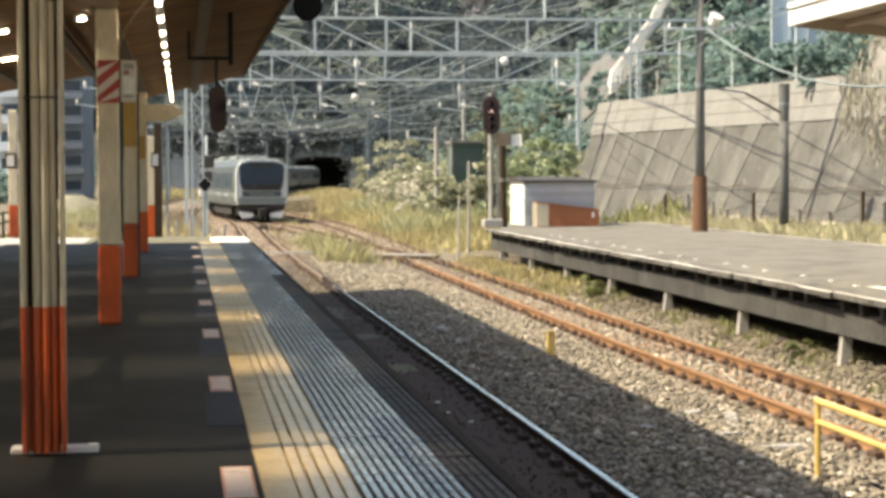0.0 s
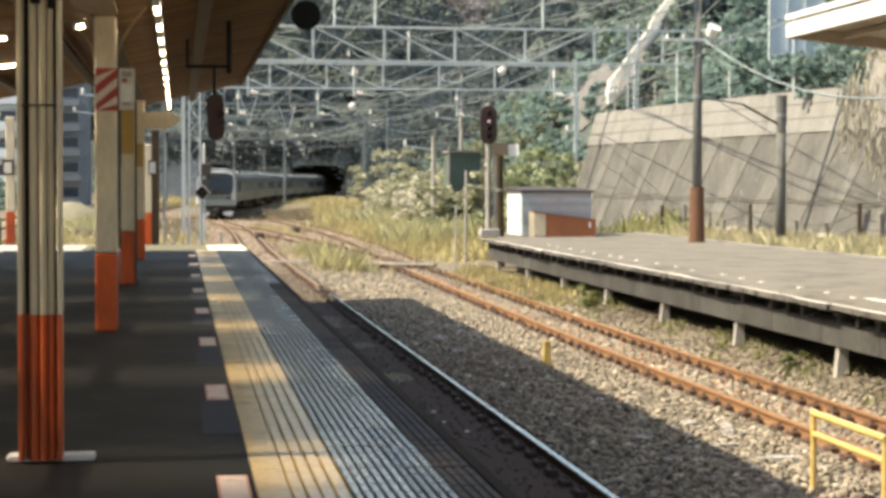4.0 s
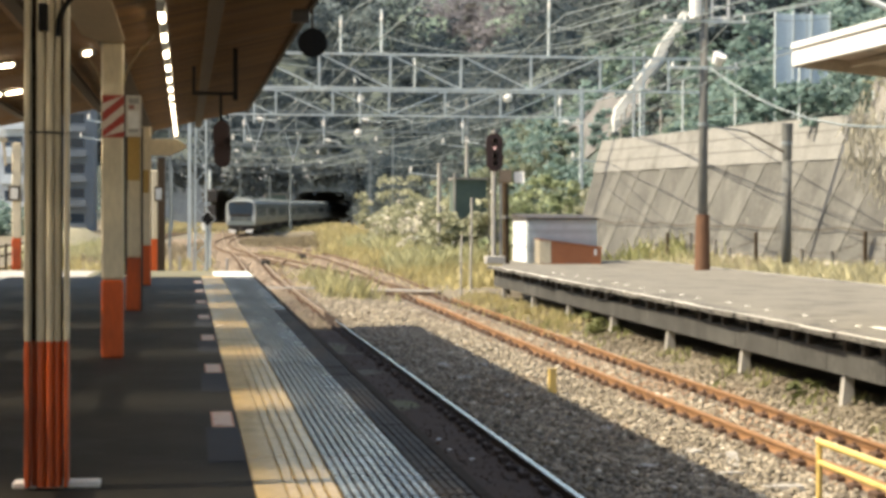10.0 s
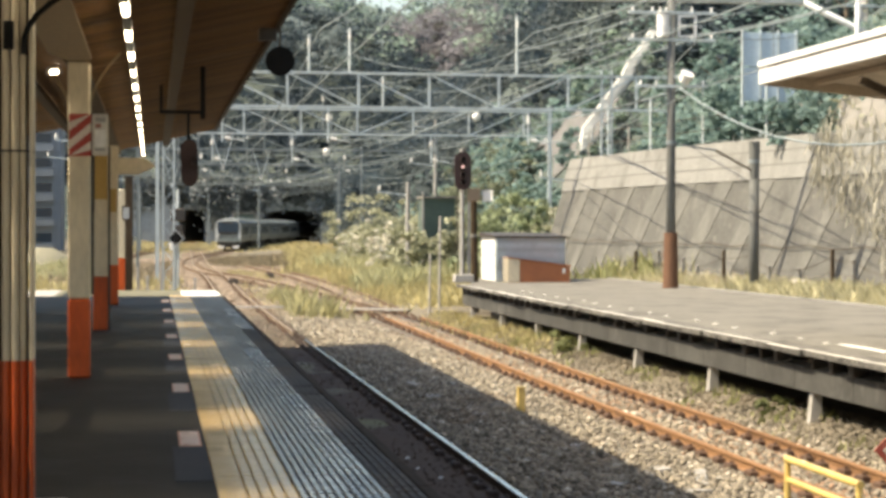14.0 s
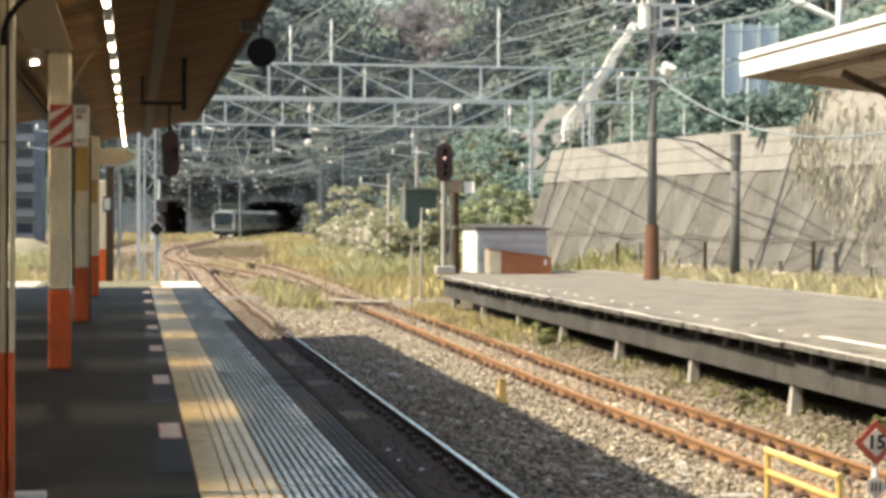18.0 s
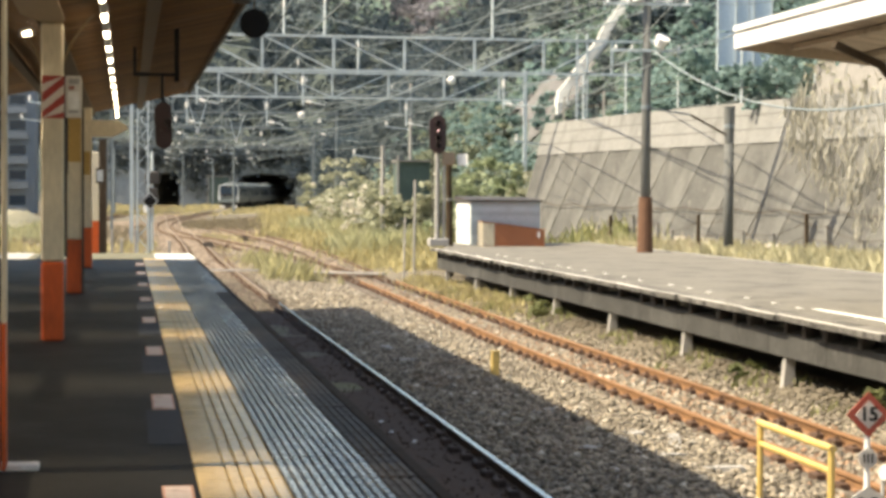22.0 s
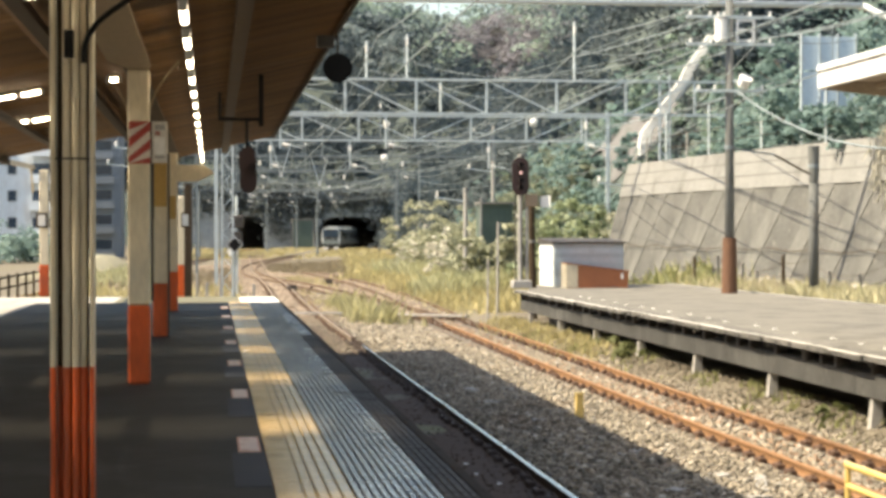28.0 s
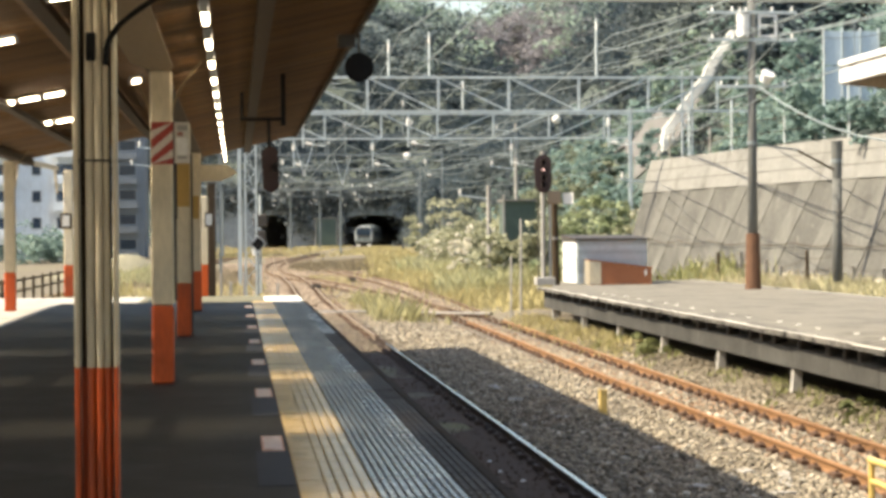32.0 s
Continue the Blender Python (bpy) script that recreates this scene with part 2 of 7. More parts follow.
TRAIN_WHITE = material("train_front_white", (0.17, 0.205, 0.202), (0.225, 0.262, 0.258), 0.8, 0.3, coords="object")
TRAIN_RIM = material("train_front_rim", (0.50, 0.53, 0.52), (0.60, 0.62, 0.61), 0.8, 0.3, coords="object")
TRAIN_LOWER = material("train_front_panel", (0.10, 0.12, 0.115), (0.14, 0.16, 0.155), 0.8, 0.35, coords="object")
TRAIN_ROOF = material("train_roof", (0.18, 0.21, 0.21), (0.25, 0.28, 0.28), 1.0, 0.6, coords="object")
SCREEN_GLASS = material("windscreen_glass", (0.016, 0.032, 0.055), (0.034, 0.056, 0.088), 0.7, 0.10, coords="object", spec=0.5)
GLASS_DARK = material("dark_window", (0.024, 0.040, 0.066), (0.042, 0.062, 0.095), 0.7, 0.12, coords="object", spec=0.5)
UNDERFRAME = material("underframe", (0.02, 0.018, 0.017), (0.04, 0.036, 0.032), 1.0, 0.8, coords="object")


def leafy(name, a, b, scale, through, island=0.35, stain=None, stain_scale=0.1):
    """A leaf or blade that lets part of the light through."""
    m = material(name, a, b, scale, 0.75, stain=stain, stain_scale=stain_scale, island=island)
    t = m.node_tree
    bsdf, out = t.nodes["Principled BSDF"], t.nodes["Material Output"]
    tr, mixer = t.nodes.new("ShaderNodeBsdfTranslucent"), t.nodes.new("ShaderNodeMixShader")
    t.links.new(bsdf.inputs["Base Color"].links[0].from_socket, tr.inputs["Color"])
    mixer.inputs[0].default_value = through
    t.links.new(bsdf.outputs[0], mixer.inputs[1])
    t.links.new(tr.outputs[0], mixer.inputs[2])
    t.links.new(mixer.outputs[0], out.inputs["Surface"])
    return m


GRASS_DRY = leafy("dry_grass", (0.375, 0.325, 0.15), (0.51, 0.44, 0.23), 0.5, 0.3, 0.3, (0.31, 0.285, 0.12), 0.25)
GRASS_GREEN = leafy("green_weeds", (0.20, 0.21, 0.085), (0.32, 0.32, 0.14), 0.5, 0.35, 0.35)
LEAF = leafy("leaves", (0.09, 0.152, 0.146), (0.25, 0.35, 0.315), 0.09, 0.5, 0.22, (0.29, 0.35, 0.29), 0.05)
LEAF_LIGHT = leafy("pale_leaves", (0.235, 0.25, 0.155), (0.42, 0.42, 0.30), 0.3, 0.4, 0.35, (0.47, 0.47, 0.38), 0.3)
BARK = material("bark", (0.11, 0.085, 0.06), (0.17, 0.13, 0.095), 2.0, 0.95, bump=0.01)
LAMP_TUBE = glow("fluorescent", (1.0, 0.86, 0.63), 9.5)
RED_LIGHT = glow("signal_red_light", (1.0, 0.62, 0.58), 0.9)


# ---- mesh building ----
class Mesh:
    def __init__(self):
        self.v, self.f = [], []

    def add(self, verts, faces):
        o = len(self.v)
        self.v += [tuple(p) for p in verts]
        self.f += [tuple(o + i for i in f) for f in faces]
        return self

    def box(self, x0, x1, y0, y1, z0, z1, c=0.0):
        """A box, its long edges chamfered by c."""
        if c <= 0:
            p = [(x, y, z) for z in (z0, z1) for x, y in ((x0, y0), (x1, y0), (x1, y1), (x0, y1))]
            return self.add(p, [(3, 2, 1, 0), (4, 5, 6, 7), (0, 1, 5, 4), (1, 2, 6, 5), (2, 3, 7, 6), (3, 0, 4, 7)])
        ring = [(x0 + c, y0), (x1 - c, y0), (x1, y0 + c), (x1, y1 - c), (x1 - c, y1), (x0 + c, y1), (x0, y1 - c), (x0, y0 + c)]
        cx, cy = (x0 + x1) / 2, (y0 + y1) / 2
        kx, ky = 1 - 2 * c / max(x1 - x0, 1e-6), 1 - 2 * c / max(y1 - y0, 1e-6)
        inner = [(cx + (x - cx) * kx, cy + (y - cy) * ky) for x, y in ring]
        p = [(*q, z0) for q in inner] + [(*q, z0 + c) for q in ring] + [(*q, z1 - c) for q in ring] + [(*q, z1) for q in inner]
        f = [tuple(range(7, -1, -1)), tuple(range(24, 32))]
        for k in range(3):
            f += [(8 * k + i, 8 * k + (i + 1) % 8, 8 * k + 8 + (i + 1) % 8, 8 * k + 8 + i) for i in range(8)]
        return self.add(p, f)

    def rod(self, a, b, r, r2=None, n=8, caps=True):
        a, b = Vector(a), Vector(b)
        r2 = r if r2 is None else r2
        d = (b - a).normalized()
        u = d.orthogonal().normalized()
        w = d.cross(u)
        p = [a + (u * math.cos(q) + w * math.sin(q)) * r for q in (2 * math.pi * i / n for i in range(n))]
        p += [b + (u * math.cos(q) + w * math.sin(q)) * r2 for q in (2 * math.pi * i / n for i in range(n))]
        f = [(i, (i + 1) % n, n + (i + 1) % n, n + i) for i in range(n)]
        if caps:
            f += [tuple(range(n - 1, -1, -1)), tuple(range(n, 2 * n))]
        return self.add(p, f)

    def bar(self, a, b, w, h, up=(0, 0, 1)):
        """A bar of w by h from a to b."""
        a, b = Vector(a), Vector(b)
        d = (b - a).normalized()
        s = d.cross(Vector(up))
        s = s.normalized() if s.length > 1e-5 else d.orthogonal().normalized()
        u = s.cross(d)
        p = [q + s * (i * w / 2) + u * (j * h / 2) for q in (a, b) for i, j in ((-1, -1), (1, -1), (1, 1), (-1, 1))]
        return self.add(p, [(0, 1, 2, 3), (7, 6, 5, 4), (0, 4, 5, 1), (1, 5, 6, 2), (2, 6, 7, 3), (3, 7, 4, 0)])

    def pipe(self, pts, r, n=6):
        """A round tube through points, in one connected skin."""
        pts, rings = [Vector(p) for p in pts], []
        for i, p in enumerate(pts):
            d = (pts[min(i + 1, len(pts) - 1)] - pts[max(i - 1, 0)]).normalized()
            u = d.cross(Vector((0, 0, 1)))
            u = u.normalized() if u.length > 1e-4 else Vector((1, 0, 0))
            w = d.cross(u)
            rings += [p + (u * math.cos(q) + w * math.sin(q)) * r for q in (2 * math.pi * k / n for k in range(n))]
        return self.add(rings, [(j * n + k, j * n + (k + 1) % n, (j + 1) * n + (k + 1) % n, (j + 1) * n + k) for j in range(len(pts) - 1) for k in range(n)])

    def loft(self, rings, closed=True):
        """Cross-sections of equal length joined in a row."""
        n = len(rings[0])
        f = [(j * n + k, j * n + (k + 1) % n, (j + 1) * n + (k + 1) % n, (j + 1) * n + k) for j in range(len(rings) - 1) for k in range(n if closed else n - 1)]
        f += [tuple(range(n)), tuple(range(len(rings) * n - 1, (len(rings) - 1) * n - 1, -1))]
        return self.add([p for ring in rings for p in ring], f)

    def sweep(self, profile, pts, caps=True):
        """A closed profile (across, up) carried along level points."""
        n, ring = len(profile), []
        pts = [Vector(p) for p in pts]
        for i, p in enumerate(pts):
            d = pts[min(i + 1, len(pts) - 1)] - pts[max(i - 1, 0)]
            s = Vector((d.y, -d.x, 0)).normalized()
            ring += [p + s * x + Vector((0, 0, z)) for x, z in profile]
        f = [(k * n + i, k * n + (i + 1) % n, (k + 1) * n + (i + 1) % n, (k + 1) * n + i) for k in range(len(pts) - 1) for i in range(n)]
        if caps:
            f += [tuple(range(n)), tuple(range(len(ring) - 1, len(ring) - n - 1, -1))]
        return self.add(ring, f)

    def prism(self, poly, axis, a, b):
        """A polygon extruded along an axis from a to b."""
        def at(p, q):
            return {"x": (q, *p), "y": (p[0], q, p[1]), "z": (*p, q)}[axis]
        n = len(poly)
        return self.add([at(p, a) for p in poly] + [at(p, b) for p in poly],
                        [tuple(range(n)), tuple(range(2 * n - 1, n - 1, -1))] + [(i, n + i, n + (i + 1) % n, (i + 1) % n) for i in range(n)])

    def data(self, name, mat, smooth=False):
        me = bpy.data.meshes.new(name)
        me.from_pydata(self.v, [], self.f)
        bm = bmesh.new()
        bm.from_mesh(me)
        bmesh.ops.recalc_face_normals(bm, faces=bm.faces)
        bm.to_mesh(me)
        bm.free()
        if smooth:
            me.polygons.foreach_set("use_smooth", [True] * len(me.polygons))
        for q in mat if isinstance(mat, (list, tuple)) else (mat,):
            me.materials.append(q)
        return me


def part(name, mesh, mat, parent=None, label="", at=None, smooth=False):
    ob = new(name, mesh.data(name, mat, smooth) if isinstance(mesh, Mesh) else mesh)
    if parent is not None:
        ob.parent = parent
    if at is not None:
        ob.matrix_basis = at
    if label:
        ob["label"] = label
    return ob


def thing(name, at, label, category, group="", kind=""):
    return tagged_at(new(name), at, label, category, group, kind)


def tagged_at(ob, at, label, category, group="", kind=""):
    ob.matrix_basis = at if isinstance(at, Matrix) else pose(*at)
    return tagged(ob, label, category, group, kind)


def setting(name, mesh, mat, label, category, smooth=False):
    return tagged(part(name, mesh, mat, smooth=smooth), label, category, kind="structure")


def raw(name, verts, faces_n, idx, mat, smooth=False):
    """A mesh from numpy arrays: all faces with faces_n corners."""
    me = bpy.data.meshes.new(name)
    nf = len(idx) // faces_n
    me.vertices.add(len(verts))
    me.vertices.foreach_set("co", np.asarray(verts, np.float32).ravel())
    me.loops.add(len(idx))
    me.loops.foreach_set("vertex_index", np.asarray(idx, np.int32))
    me.polygons.add(nf)
    me.polygons.foreach_set("loop_start", np.arange(nf, dtype=np.int32) * faces_n)
    me.update(calc_edges=True)
    me.validate()
    if smooth:
        me.polygons.foreach_set("use_smooth", [True] * nf)
    me.materials.append(mat)
    return me


# ---- the lie of the land ----
RAIL = -1.1
TRAIN_Y = (40, 60, 75, 95, 110, 118, 127, 137, 150, 162, 171, 180, 190, 200, 212, 225, 243, 264, 283, 308, 327, 345, 620)
TRAIN_X = (7.55, 7.5, 7.0, 5.75, 4.62, 3.6, 2.95, 2.7, 2.8, 3.05, 3.5, 4.15, 4.95, 6.0, 7.25, 8.55, 10.4, 12.9, 15.1, 18.9, 21.6, 24.3, 65.5)


def rail_z(y):
    return float(np.interp(y, (60, 110, 160, 220, 270, 345, 700), (RAIL, RAIL + 0.15, RAIL + 0.2, RAIL + 0.4, RAIL + 0.5, RAIL + 0.7, RAIL + 0.7)))


def train_x(y):
    """The line that the train takes out of the station, eased over a few metres."""
    return float(sum(np.interp(y + k, TRAIN_Y, TRAIN_X) for k in (-6, -3, 0, 3, 6)) / 5)


def smooth_step(a, b, v):
    k = min(1, max(0, (v - a) / (b - a)))
    return k * k * (3 - 2 * k)


def ground_z(x, y):
    """Height of the open ground, without the retaining wall."""
    base = rail_z(y) - 0.16
    if 8.2 < x and y < 70:
        base += 0.28 * smooth_step(8.2, 9.2, x) + 0.75 * smooth_step(14.5, 17, x)
    if y > 64:
        base += 0.25 * smooth_step(64, 80, y) * smooth_step(9, 14, x)
    return base


# ---- ground, hills and tunnels ----
WALL_LINE = ((22.6, 34.0), (19.4, 58.0), (17.4, 72.0), (16.5, 82.0))  # foot of the retaining wall


def hill_z(x, y):
    """Ground and hillsides together."""
    xr = float(np.interp(y, (-80, 34, 58, 72, 82, 86, 120, 160, 220, 300, 345, 500), (24, 24, 20.9, 18.9, 18.0, 17.5, 19.0, 19.0, 20, 27, 33, 60)))
    xl = float(np.interp(y, (-80, 60, 100, 160, 250, 320, 345, 500), (-44, -40, -34, -30, -26, -8, 0, 5)))
    g = ground_z(x, y)
    n = noise.noise((x * 0.035, y * 0.035, 3.1)) * 6 + noise.noise((x * 0.12, y * 0.12, 7.7)) * 1.6
    h = 0.0
    if x > xr:
        d = x - xr
        if y < 83:
            h = max(h, 4.9 + min(d, 4) * 0.1 + max(0, d - 4) * 0.62 + n * min(1, d / 30))
        else:
            h = max(h, d * 0.92 * (0.6 + 0.4 * smooth_step(83, 110, y)) + n * min(1, d / 16))
    if x < xl:
        d = xl - x
        h = max(h, d * 0.42 + n * min(1, d / 20))
    if y > 344.9:
        d = y - 344.9
        h = max(h, 9.0 + d * 0.42 + n * min(1, d / 30))
    top = float(np.interp(x, (-200, -60, 20, 60, 110, 180, 300), (48, 56, 64, 50, 66, 95, 120)))
    if h > top * 0.6:
        h = top * 0.6 + (top * 0.4) * math.tanh((h - top * 0.6) / (top * 0.4))
    return g + h + (noise.noise((x * 0.5, y * 0.5, 0)) * 0.05 if h == 0 and y > 14 else 0)


def build_ground():
    xs = sorted({*np.arange(-420, -40, 10.0), *np.arange(-40, 0, 2.0), *np.arange(0, 26, 0.75), *np.arange(26, 60, 2.0), *np.arange(60, 420, 10.0)})
    ys = sorted({*np.arange(-80, 10, 10.0), *np.arange(10, 90, 1.5), *np.arange(90, 340, 4.0), 344.0, 344.8, 345.2, *np.arange(348, 480, 6.0), *np.arange(480, 1000, 20.0)})
    nx, ny = len(xs), len(ys)
    verts = [(x, y, hill_z(x, y)) for y in ys for x in xs]
    flat, steep = [], []
    for j in range(ny - 1):
        for i in range(nx - 1):
            if 344.0 <= ys[j] <= 345.0 and -4 < xs[i] < 38:
                continue
            q = (j * nx + i, j * nx + i + 1, (j + 1) * nx + i + 1, (j + 1) * nx + i)
            zmax = max(verts[k][2] - ground_z(verts[k][0], verts[k][1]) for k in q)
            (steep if zmax > 1.2 else flat).append(q)
    me = bpy.data.meshes.new("ground")
    me.from_pydata(verts, [], flat + steep)
    me.polygons.foreach_set("material_index", [0] * len(flat) + [1] * len(steep))
    me.polygons.foreach_set("use_smooth", [True] * len(me.polygons))
    me.materials.append(SOIL)
    me.materials.append(HILL_SOIL)
    return tagged(new("ground", me), "dry stony ground rising into overgrown hillsides", "ground", kind="structure")


build_ground()


def arch(cx, w, h, n=12):
    """Outline of a low flat-crowned tunnel opening, from its left foot over the crown to its right foot."""
    r, foot, e = w / 2, h * 0.45, 0.55
    def side(c):
        return math.copysign(abs(c) ** e, c)
    arc = [(math.pi * k / n) for k in range(1, n)]
    return [(cx - r, -1.6), (cx - r, foot)] + [(cx - r * side(math.cos(q)), foot + (h - foot) * math.sin(q) ** e) for q in arc] + [(cx + r, foot), (cx + r, -1.6)]


# stone lightened and blued to carry the haze around the portals
PORTAL_STONE = material("hazed_masonry", (0.26, 0.28, 0.28), (0.42, 0.44, 0.44), 0.5, 0.95, bump=0.02, stain=(0.17, 0.19, 0.175), stain_scale=0.3)


def build_portals():
    m = Mesh()
    y0, y1 = 344.2, 345.0
    spans = [(-4, 6.8, 4.6, 5.4), (15.0, 24.4, 10.4, 5.3)]
    edges = [-4, 15.0, 38]
    for (left, cx, w, h), right in zip(spans, edges[1:]):
        a = arch(cx, w, h)
        # wall in strips above and beside the opening
        m.box(left, cx - w / 2, y0, y1, -1.6, 9.4)
        m.box(cx + w / 2, right, y0, y1, -1.6, 9.4)
        for (xa, za), (xb, zb) in zip(a[1:-1], a[2:-1]):
            if xb - xa > 1e-6:
                m.add([(xa, y0, za), (xb, y0, zb), (xb, y0, 9.4), (xa, y0, 9.4), (xa, y1, za), (xb, y1, zb), (xb, y1, 9.4), (xa, y1, 9.4)],
                      [(0, 1, 2, 3), (7, 6, 5, 4), (0, 4, 5, 1)])
        # lining that runs back into the hill
        lining = Mesh()
        shift = 240 * 0.15
        for k in range(len(a) - 1):
            (xa, za), (xb, zb) = a[k], a[k + 1]
            lining.add([(xa, y1, za), (xb, y1, zb), (xb + shift, y1 + 240, zb), (xa + shift, y1 + 240, za)], [(0, 1, 2, 3)])
        lining.add([(x + shift, y1 + 240, z) for x, z in a], [tuple(range(len(a)))])
        # pale lining lifts the black of the mouths in place of haze
        setting("tunnel_lining", lining, CONCRETE, "pale concrete lining of the railway tunnel", "tunnel")
    m.box(-4.3, 38.3, 344.0, 345.1, 9.4, 9.9)
    setting("tunnel_portal", m, PORTAL_STONE, "weathered concrete tunnel portal with two dark mouths", "tunnel portal")


build_portals()


GREEN_SHEET = material("green_sheet", (0.055, 0.085, 0.07), (0.085, 0.12, 0.10), 0.6, 0.7, stain=(0.12, 0.14, 0.125), stain_scale=0.5)
hut = thing("relay_hut", (15.6, 334.0, ground_z(15.6, 334.0)), "green sheet-clad relay hut with pale corner posts by the tunnels", "hut")
part("body", Mesh().box(-1.75, 1.75, 0.0, 3.0, 0.0, 4.9), GREEN_SHEET, hut)
part("roof", Mesh().box(-1.95, 1.95, -0.2, 3.2, 4.9, 5.08), CONCRETE_DARK, hut)
for x in (-1.83, 1.83):
    part("corner_post", Mesh().box(x - 0.07, x + 0.07, -0.08, 0.08, 0.0, 4.9), CONCRETE, hut)


# ---- retaining wall on the far side ----
def build_retaining_wall():
    def foot(s):
        ys = np.array([p[1] for p in WALL_LINE])
        y = 82.0 - s
        return float(np.interp(y, ys, [p[0] for p in WALL_LINE])), y
    lean, top, mid = 1.5, 4.75, 3.35
    wall = tagged(new("wall_retaining"), "tall battered concrete retaining wall with sloping ribs and a pale upper band", "retaining wall", kind="structure")
    core, length, step = Mesh(), 48.0, 2.0
    pts = [foot(s) for s in np.arange(0, length + 0.1, step)]

    def at(p, z, out=0.0):
        return (p[0] + lean * (z + 0.6) / (top + 0.6) - out, p[1] - out * 0.15, z)
    core.loft([[at(p, -1.5), at(p, top), (p[0] + 2.2, p[1], top), (p[0] + 2.2, p[1], -1.5)] for p in pts])
    part("wall_core", core, WALL_PANEL, wall)
    for k, (a, b) in enumerate(zip(pts, pts[1:])):
        band = Mesh().add([at(a, mid, 0.05), at(b, mid, 0.05), at(b, top, 0.05), at(a, top, 0.05), at(a, mid), at(b, mid), at(b, top), at(a, top)],
                          [(0, 1, 2, 3), (0, 4, 5, 1), (3, 2, 6, 7), (0, 3, 7, 4), (1, 5, 6, 2)])
        part("wall_band", band, WALL_BAND, wall)
        for zc in (3.80, 4.28):
            joint = Mesh().add([at(a, zc, 0.056), at(b, zc, 0.056), at(b, zc + 0.035, 0.056), at(a, zc + 0.035, 0.056), at(a, zc, 0.045), at(b, zc, 0.045), at(b, zc + 0.035, 0.045), at(a, zc + 0.035, 0.045)],
                               [(0, 1, 2, 3), (0, 4, 5, 1), (3, 2, 6, 7), (0, 3, 7, 4), (1, 5, 6, 2)])
            part("band_joint", joint, WALL_PANEL, wall)
    for k, s in enumerate(np.arange(1.0, length - 1, 2.9)):
        # ribs lean along the wall, none like its neighbour
        s, wide = s + random.uniform(-0.35, 0.35), random.uniform(0.5, 1.15)
        lo0, lo1, hi0, hi1 = foot(s), foot(s + wide), foot(s + 1.8), foot(s + 1.8 + wide * random.uniform(0.85, 1.1))
        rib = Mesh().add([at(lo0, -0.5, 0.03), at(lo1, -0.5, 0.03), at(hi1, mid, 0.025), at(hi0, mid, 0.025), at(lo0, -0.5), at(lo1, -0.5), at(hi1, mid), at(hi0, mid)],
                         [(0, 1, 2, 3), (0, 3, 7, 4), (1, 5, 6, 2), (0, 4, 5, 1)])
        part("rib", rib, WALL_RIB, wall)


build_retaining_wall()


# ---- tracks ----
def rail_points(fx, y0, y1, step=6.0, off=0.0):
    out = []
    for y in np.arange(y0, y1 + 0.01, step):
        d = (fx(y + 0.5) - fx(y - 0.5))
        c = 1 / math.hypot(1, d)
        out.append((fx(y) + off * c, y - off * d * c, rail_z(y)))
    return out


RAIL_BODY = [(-0.061, -0.145), (0.061, -0.145), (0.061, -0.133), (0.012, -0.118), (0.009, -0.045), (0.032, -0.036), (0.032, -0.012),
             (-0.032, -0.012), (-0.032, -0.036), (-0.009, -0.045), (-0.012, -0.118), (-0.061, -0.133)]
RAIL_HEAD = [(-0.032, -0.0125), (0.032, -0.0125), (0.031, -0.003), (0.024, 0.0), (-0.024, 0.0), (-0.031, -0.003)]


def build_track(name, fx, y0, y1, shiny, sleepers=None, step=6.0, rusty=None):
    rusty = rusty or RUST
    track = tagged(new(name), "railway track with %s rails on timber sleepers in ballast" % ("bright worn" if shiny else "rusty"), "railway track", kind="structure")
    for off in (-0.566, 0.566):
        pts = rail_points(fx, y0, y1, step, off)
        rail = part("rail", Mesh().sweep(RAIL_BODY, pts), RAIL_DARK if shiny else rusty, track)
        part("rail_head", Mesh().sweep(RAIL_HEAD, pts), RAIL_TOP if shiny else rusty, rail)
    if sleepers:
        body = Mesh().box(-1.05, 1.05, -0.10, 0.10, -0.14, 0.0, 0.012).data("sleeper", SLEEPER_DARK if shiny else SLEEPER_WOOD)
        clip = Mesh()
        for off in (-0.566, 0.566):
            for s in (-1, 1):
                clip.box(off + s * 0.12 - 0.055, off + s * 0.12 + 0.055, -0.115, 0.115, 0.0, 0.08, 0.012)
                clip.rod((off + s * 0.10, 0, 0.05), (off + s * 0.10, 0, 0.105), 0.028, n=6)
        clip = clip.data("rail_fastening", RAIL_DARK if shiny else RUST_DEEP)
        a, b = sleepers
        for k, y in enumerate(np.arange(a, b, 0.63)):
            m = pose(fx(y) + random.uniform(-0.04, 0.04), y, rail_z(y) - 0.147 + random.uniform(-0.01, 0.004), 0, 0, random.uniform(-0.8, 0.8))
            sl = part("sleeper", body, None, track, at=m)
            part("rail_fastening", clip, None, sl)
    return track


X1, X2 = 3.17, 7.55
# tan finish: the brown hill's reflection in the rail, put into colour
RAIL_TAN = material("tan_rail", (0.21, 0.16, 0.115), (0.32, 0.255, 0.19), 3.0, 0.55, metal=0.3)
SLEEPER_DARK = material("dark_sleeper", (0.05, 0.030, 0.018), (0.085, 0.05, 0.03), 2.2, 0.9, bump=0.004, vary=0.2)
YARD = material("brown_stony_ground", (0.085, 0.06, 0.043), (0.30, 0.225, 0.165), 1.6, 0.97, bump=0.04, stain=(0.075, 0.052, 0.038), stain_scale=0.3, stain_at=0.5)
